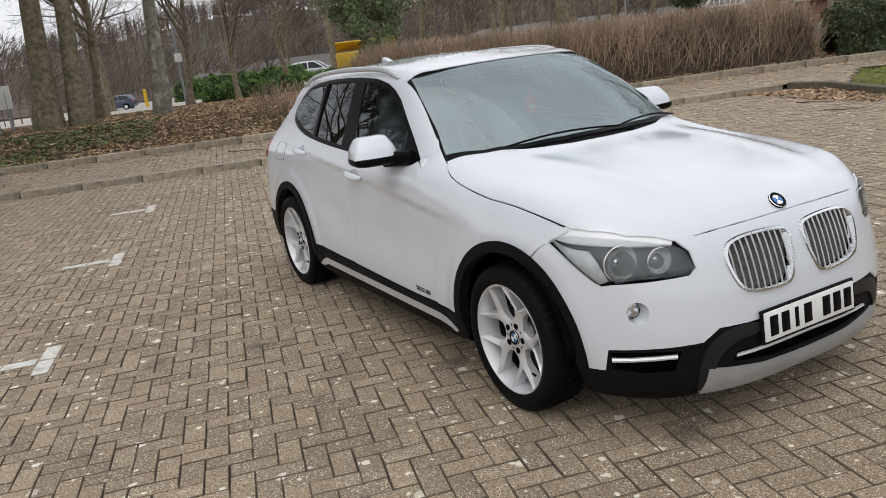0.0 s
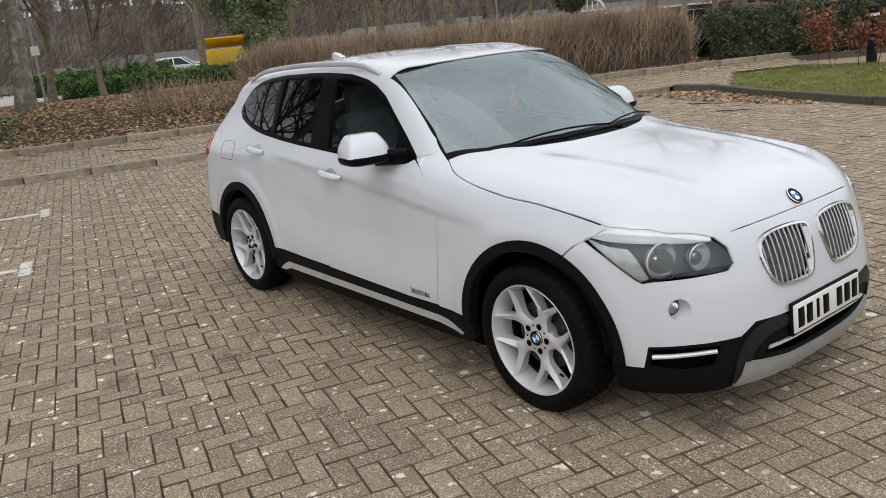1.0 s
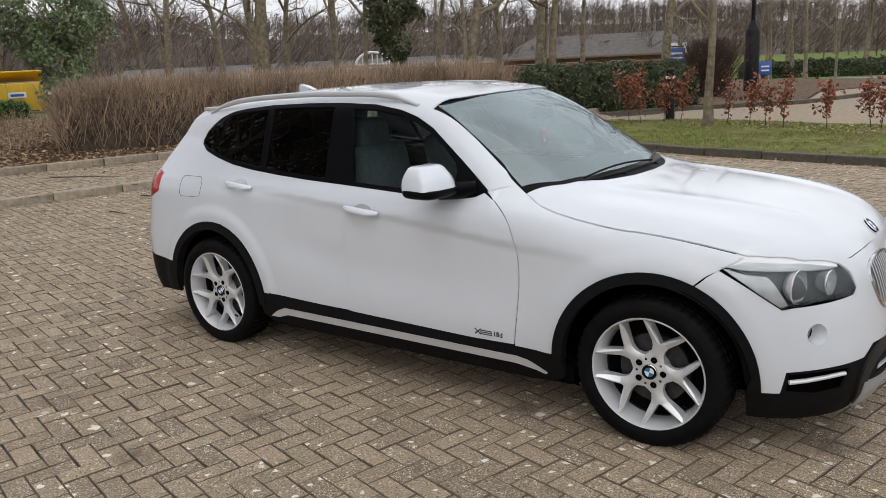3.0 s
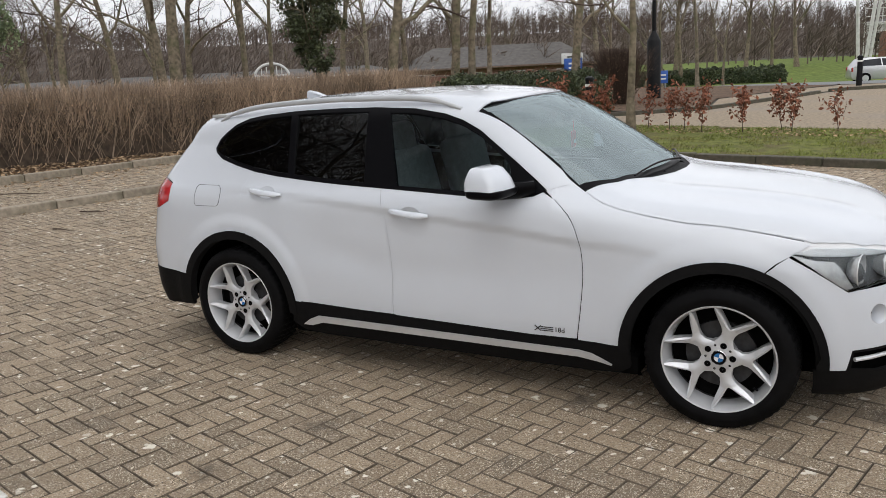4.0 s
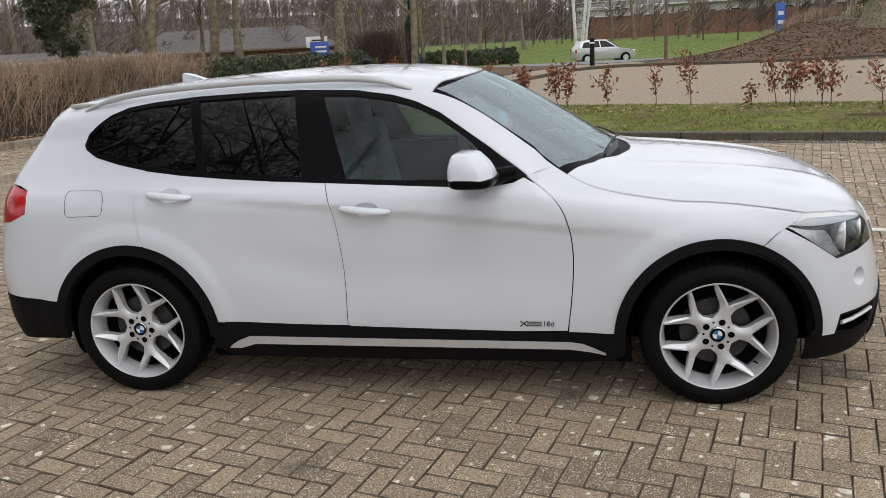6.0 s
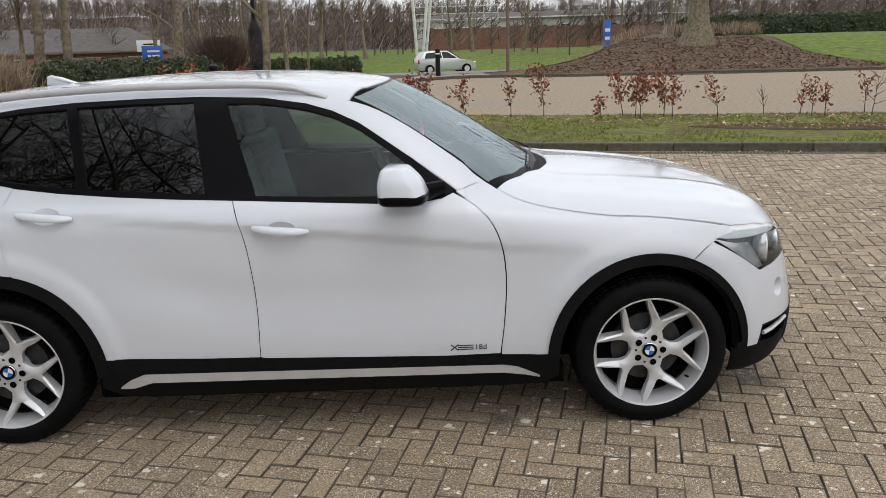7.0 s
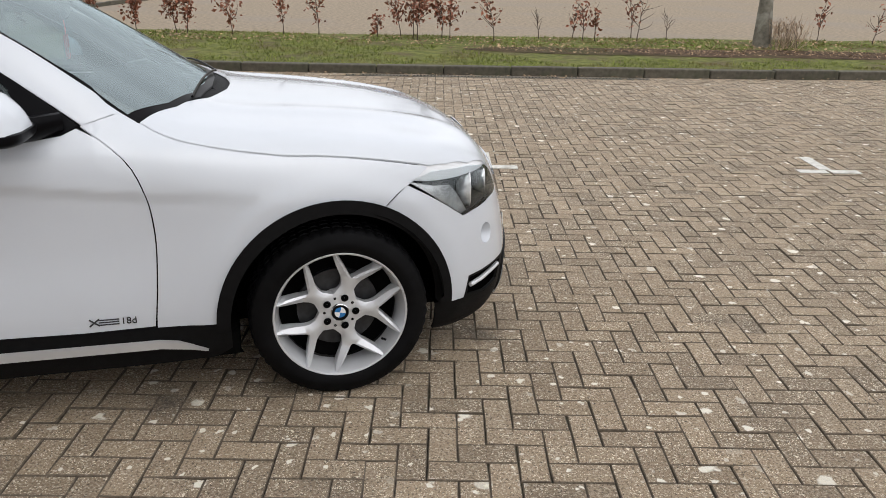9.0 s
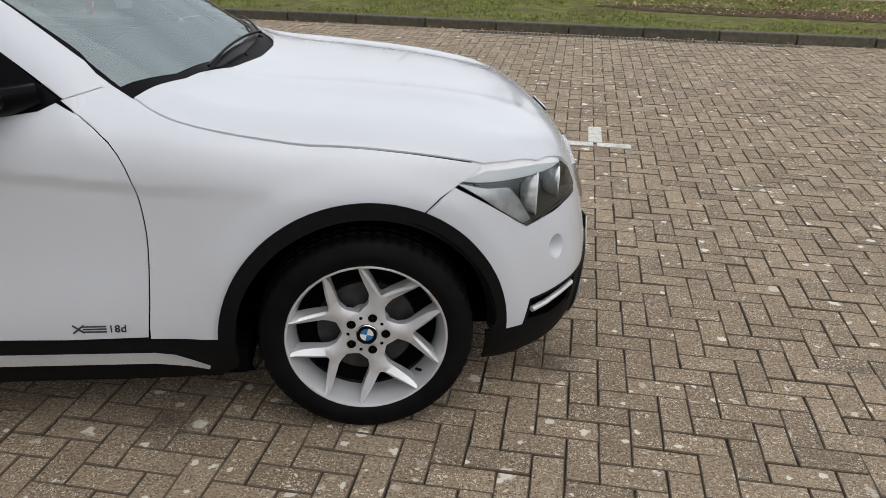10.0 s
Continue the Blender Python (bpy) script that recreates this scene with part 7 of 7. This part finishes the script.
# direction sign
for x, y, z, w, h, mat, pole_h, label in ((-17.9, 52.6, 1.1, 1.5, 0.75, SIGN_WHITE, 2.6, "white direction sign board with dark bars"), (-16.2, 47.9, 0.55, 1.2, 0.95, SIGN_BLUE, 1.5, "blue information board with a white panel"), (-6.9, 33.0, 0.25, 0.55, 0.55, SIGN_BLUE, 0.9, "small round-cornered blue sign"), (15.6, 64.2, 0.25, 0.75, 2.2, SIGN_BLUE, 2.5, "tall blue board before the wall")):
    z0 = float(land(x, y))
    s = thing("sign", label, "sign", pose(x, y, z0, 0, 0, 18), "signs")
    part("post", tube([(-w * 0.3, 0.03, 0), (-w * 0.3, 0.03, z + h - z0 + 0.02)], 0.035, 8), GALV, s)
    part("post", tube([(w * 0.3, 0.03, 0), (w * 0.3, 0.03, z + h - z0 + 0.02)], 0.035, 8), GALV, s)
    board = part("board", box((w, 0.03, h), (0, 0, z + h / 2 - z0), 0.01), mat, s)
    for k in range(2):
        part("sign_bar", box((w * 0.6, 0.012, h * 0.12), (w * 0.06, -0.02, z + h * (0.35 + 0.3 * k) - z0), 0.002, 1), BLACK_PAINT if mat is SIGN_WHITE else SIGN_WHITE, board)
# white leaning posts
v_ = thing("white_mast", "pair of white leaning posts on the lawn", "mast", pose(0.4, 65.6, float(land(0.4, 65.6))))
part("pole", tube([(-0.35, 0, 0), (-0.7, 0, 6.5)], 0.13, 10), WHITE_PAINT, v_)
part("pole", tube([(0.1, 0, 0), (0.75, 0, 6.5)], 0.13, 10), WHITE_PAINT, v_)
part("pole", tube([(0.35, 0.2, 0), (1.1, 0.2, 6.5)], 0.11, 10), WHITE_PAINT, v_)


def brick_wall(x0, y0, x1, y1, z0, h, label):
    a, b = Vector((x0, y0, 0)), Vector((x1, y1, 0))
    ln = (b - a).length
    t = thing("brick_wall", label, "wall", pose(x0, y0, z0, 0, 0, math.degrees(math.atan2(y1 - y0, x1 - x0))), kind="structure")
    part("wall_body", box((ln, 0.35, h), (ln / 2, 0, h / 2), 0.01, 1), RED_BRICK, t)
    part("coping", box((ln + 0.1, 0.46, 0.10), (ln / 2, 0, h + 0.05), 0.02, 1), COPING, t)
    for k in range(int(ln / 4.5) + 1):
        part("pier", box((0.6, 0.5, h + 0.2), (0.3 + k * 4.5, -0.05, (h + 0.2) / 2), 0.02, 1), RED_BRICK, t)


brick_wall(1.2, 87.9, 26.0, 85.4, -0.3, 2.5, "long red brick garden wall with piers")
brick_wall(-30.0, 50.0, -17.0, 58.0, -1.0, 1.6, "low red brick wall along the road")


def house(name, label, x, y, turn, z0, w, d, eave, ridge, wall, windows=4, hip=2.5, fascia=None):
    t = thing(name, label, "building", pose(x, y, z0, 0, 0, turn))
    part("wall", box((w, d, eave), (0, 0, eave / 2), 0.02, 1), wall, t)
    bm = bmesh.new()
    o = 0.5
    low = [bm.verts.new((sx * (w / 2 + o), sy * (d / 2 + o), eave)) for sx, sy in ((-1, -1), (1, -1), (1, 1), (-1, 1))]
    under = [bm.verts.new((v.co.x, v.co.y, eave - 0.18)) for v in low]
    r0, r1 = bm.verts.new((-w / 2 + hip, 0, ridge)), bm.verts.new((w / 2 - hip, 0, ridge))
    for f in ((low[0], low[1], r1, r0), (low[1], low[2], r1), (low[2], low[3], r0, r1), (low[3], low[0], r0), under[::-1]):
        bm.faces.new(f)
    for k in range(4):
        bm.faces.new((under[k], under[(k + 1) % 4], low[(k + 1) % 4], low[k]))
    part("roof", bm, ROOF_TILE, t, smooth_over=0)
    part("gutter", box((w + 1.1, 0.12, 0.16), (0, -d / 2 - o - 0.02, eave - 0.1), 0.02, 1), fascia or COPING, t)
    for k in range(windows):
        wx = (k + 0.5) / windows * w - w / 2
        win = part("window", box((w / windows * 0.45, 0.08, min(1.2, eave * 0.4)), (wx, -d / 2 - 0.01, eave * 0.62), 0.01, 1), WHITE_PAINT, t)
        for sx in (-1, 1):
            part("pane", box((w / windows * 0.20, 0.02, min(1.2, eave * 0.4) - 0.12), (wx + sx * w / windows * 0.105, -d / 2 - 0.06, eave * 0.62), 0.003, 1), WINDOW_DARK, win)
    return t


house("brick_building", "low red brick building with a grey hipped roof", -30.5, 67.5, 22, -1.6, 17.0, 9.0, 2.75, 4.6, RED_BRICK, 4)
house("long_building", "long low brick building with a pale fascia", -53.0, 52.0, 50, -1.8, 34.0, 9.0, 2.9, 3.6, RED_BRICK, 7, 1.0, WHITE_PAINT)
house("white_building", "pale flat building with rows of windows behind trees", 20.0, 104.0, -4, -0.6, 40.0, 9.0, 4.2, 4.9, LAMP_GLOW, 14, 4.0, WHITE_PAINT)
house("white_cabin", "small pale cabin by the road", -54.1, 11.3, 80, -1.2, 2.4, 2.0, 2.0, 2.3, LAMP_GLOW, 1, 0.8)
# pavilion of white tubes behind the wall
pav = thing("pavilion", "white tubular frame structure above the brick wall", "structure", pose(4.5, 93.0, -0.2, 0, 0, -4))
for k in range(7):
    part("upright", tube([(k * 1.6 - 4.8, 0, 0), (k * 1.6 - 4.8, 0, 5.2)], 0.05, 6), WHITE_PAINT, pav)
for k in range(4):
    part("rail", tube([(-4.8, 0, 2.6 + 0.8 * k), (4.8, 0, 2.6 + 0.8 * k)], 0.045, 6), WHITE_PAINT, pav)
# yellow skip
sk = thing("yellow_skip", "yellow steel waste container with a sloping lid", "container", pose(-35.6, 15.2, float(land(-35.6, 15.2)), 0, 0, 66) @ Matrix.Scale(0.92, 4))
part("body", box((3.4, 1.8, 1.35), (0, 0, 0.85), 0.04), YELLOW, sk)
part("lid", box((3.4, 1.3, 0.08), (0, 0.3, 1.85), 0.02, turn=pose(0, 0, 0, -22, 0, 0)), YELLOW, sk)
for k in range(5):
    part("rib", box((0.10, 0.08, 1.3), (-1.5 + 0.75 * k, -0.92, 0.85), 0.015, 1), YELLOW, sk)
part("logo_panel", box((0.8, 0.03, 0.28), (0.4, -0.975, 0.95), 0.01, 1), SIGN_WHITE, sk)
part("logo_bar", box((0.6, 0.02, 0.12), (0.4, -0.995, 0.95), 0.005, 1), SIGN_BLUE, sk)
# ticket board on two posts
tb = thing("notice_board", "white notice board on two steel posts", "sign", pose(-20.8, -2.25, float(land(-20.8, -2.25)), 0, 0, 70))
part("post", tube([(-0.17, 0, 0), (-0.17, 0, 1.15)], 0.045, 8), GALV, tb)
part("post", tube([(0.17, 0, 0), (0.17, 0, 1.15)], 0.045, 8), GALV, tb)
nb = part("board", box((0.62, 0.08, 0.62), (0, 0, 0.98), 0.02), SIGN_WHITE, tb)
for k in range(3):
    part("sign_bar", box((0.42, 0.01, 0.05), (0, 0.045, 0.82 + 0.14 * k), 0.002, 1), BLACK_PAINT, nb)


def far_car(name, label, at, paint, length=3.95, width=1.68, height=1.46):
    """A small hatchback: a body with rounded shoulders, a tapering cabin, panes, lamps and wheels."""
    t = thing(name, label, "car", at, "distant cars")
    L2 = length / 2
    low = [(-L2, 0.35), (-L2 + 0.02, 0.75), (-L2 + 0.08, 0.95), (-0.6, 0.98), (0.75, 0.92), (L2 - 0.35, 0.78), (L2 - 0.04, 0.62), (L2, 0.40), (L2 - 0.1, 0.22), (-L2 + 0.1, 0.22)]
    bm = slab(low, width)
    for v in bm.verts:
        v.co.y -= width / 2
        if v.co.z > 0.9:
            v.co.y *= 0.94
        if abs(v.co.x) > L2 - 0.2:
            v.co.y *= 0.84
    bmesh.ops.bevel(bm, geom=list(bm.edges), offset=0.05, segments=2, affect="EDGES", profile=0.5)
    part("body", bm, paint, t)
    cab = [(-L2 + 0.10, 0.94), (-L2 + 0.42, height - 0.08), (-0.9, height), (0.05, height - 0.02), (0.85, 0.90)]
    def cabin(shape, w, inset):
        b = slab(shape, w)
        for v in b.verts:
            v.co.y = (v.co.y - w / 2) * (1 - 0.30 * (v.co.z - 0.9) / (height - 0.9)) * inset
        return b
    bm = cabin(cab, width * 0.94, 1.0)
    bmesh.ops.bevel(bm, geom=list(bm.edges), offset=0.04, segments=2, affect="EDGES", profile=0.5)
    part("cabin", bm, paint, t)
    part("side_window", cabin([(-L2 + 0.40, 0.99), (-L2 + 0.55, height - 0.14), (-0.45, height - 0.07), (-0.40, 0.99)], width * 0.94, 1.008), WINDOW_DARK, t)
    part("side_window", cabin([(-0.34, 0.99), (-0.38, height - 0.07), (0.02, height - 0.09), (0.62, 0.97)], width * 0.94, 1.008), WINDOW_DARK, t)
    part("windscreen", cabin([(0.12, height - 0.06), (0.17, height - 0.04), (0.87, 0.94), (0.82, 0.92)], width * 0.86, 1.0), WINDOW_DARK, t)
    for s in (-1, 1):
        for x in (-L2 + 0.72, L2 - 0.72):
            w = part("wheel", lathe([(0.18, -0.09), (0.29, -0.09), (0.305, -0.06), (0.305, 0.06), (0.29, 0.09)], 24), RUBBER, t, at=pose(x, s * -(width / 2 - 0.06), 0.30, 0, 0, 0 if s > 0 else 180))
            part("rim", lathe([(0.001, -0.075), (0.05, -0.08), (0.17, -0.07), (0.19, -0.088)], 20), ALLOY, w)
        part("headlamp", box((0.16, 0.28, 0.14), (L2 - 0.12, s * width * 0.33, 0.66), 0.04), CHROME, t)
        part("tail_lamp", box((0.08, 0.18, 0.26), (-L2 + 0.05, s * width * 0.36, 0.80), 0.03), RED_LENS, t)
    return t


far_car("distant_car", "small silver hatchback on the road beyond the lawn", pose(1.9, 50.5, float(land(1.9, 50.5)) + 0.03, 0, 0, 16), material("silver_paint", (0.55, 0.56, 0.58), 0.3, metal=0.3, coat=0.8, vary=0.03))
far_car("distant_car", "small dark blue hatchback on the far road", pose(-83.0, 8.9, float(land(-83.0, 8.9)) + 0.03, 0, 0, -118), material("blue_paint", (0.035, 0.045, 0.085), 0.3, coat=0.8, vary=0.03), 3.7)

post("marker_post", "short yellow marker post at the road's edge", -40.5, 4.7, 0.95, 0.09, YELLOW, "post")
sign_post = post("street_post", "slim grey post with a small white sign plate", -30.5, 4.6, 4.6, 0.05, GALV, "post")
part("sign_plate", box((0.04, 0.30, 0.34), (0.06, 0, 2.05), 0.01, 1), SIGN_WHITE, sign_post)
far_car("parked_car", "silver hatchback parked behind the clipped hedge", pose(-47.0, 16.6, float(land(-47.0, 16.6)) + 0.03, 0, 0, 60), material("pale_silver_paint", (0.50, 0.53, 0.56), 0.3, metal=0.3, coat=0.8, vary=0.03))
house("long_shed", "long grey building with a pale roof edge behind the parked cars", -60.0, 32.0, 58, -1.9, 34.0, 8.0, 2.4, 3.3, material("grey_render", (0.20, 0.19, 0.18), 0.9, vary=0.2, scale=1.5), 6, 2.0, WHITE_PAINT)

gable = thing("porch_gable", "white arched porch gable with upright bars", "porch", pose(-41.9, 48.5, 0.0, 0, 0, 40))
part("post", box((0.16, 0.16, 3.2), (-1.1, 0, -0.15), 0.02, 1), WHITE_PAINT, gable)
part("post", box((0.16, 0.16, 3.2), (1.1, 0, -0.15), 0.02, 1), WHITE_PAINT, gable)
part("arch", tube([(1.35 * math.cos(radians(a)), 0, 1.3 + 1.0 * math.sin(radians(a))) for a in range(0, 181, 12)], 0.10, 8), WHITE_PAINT, gable)
part("rail", box((2.4, 0.12, 0.12), (0, 0, 1.35), 0.02, 1), WHITE_PAINT, gable)
for k in range(5):
    part("bar", box((0.08, 0.08, 0.85 - 0.12 * abs(k - 2)), (-0.8 + 0.4 * k, 0, 1.75 - 0.06 * abs(k - 2)), 0.01, 1), WHITE_PAINT, gable)
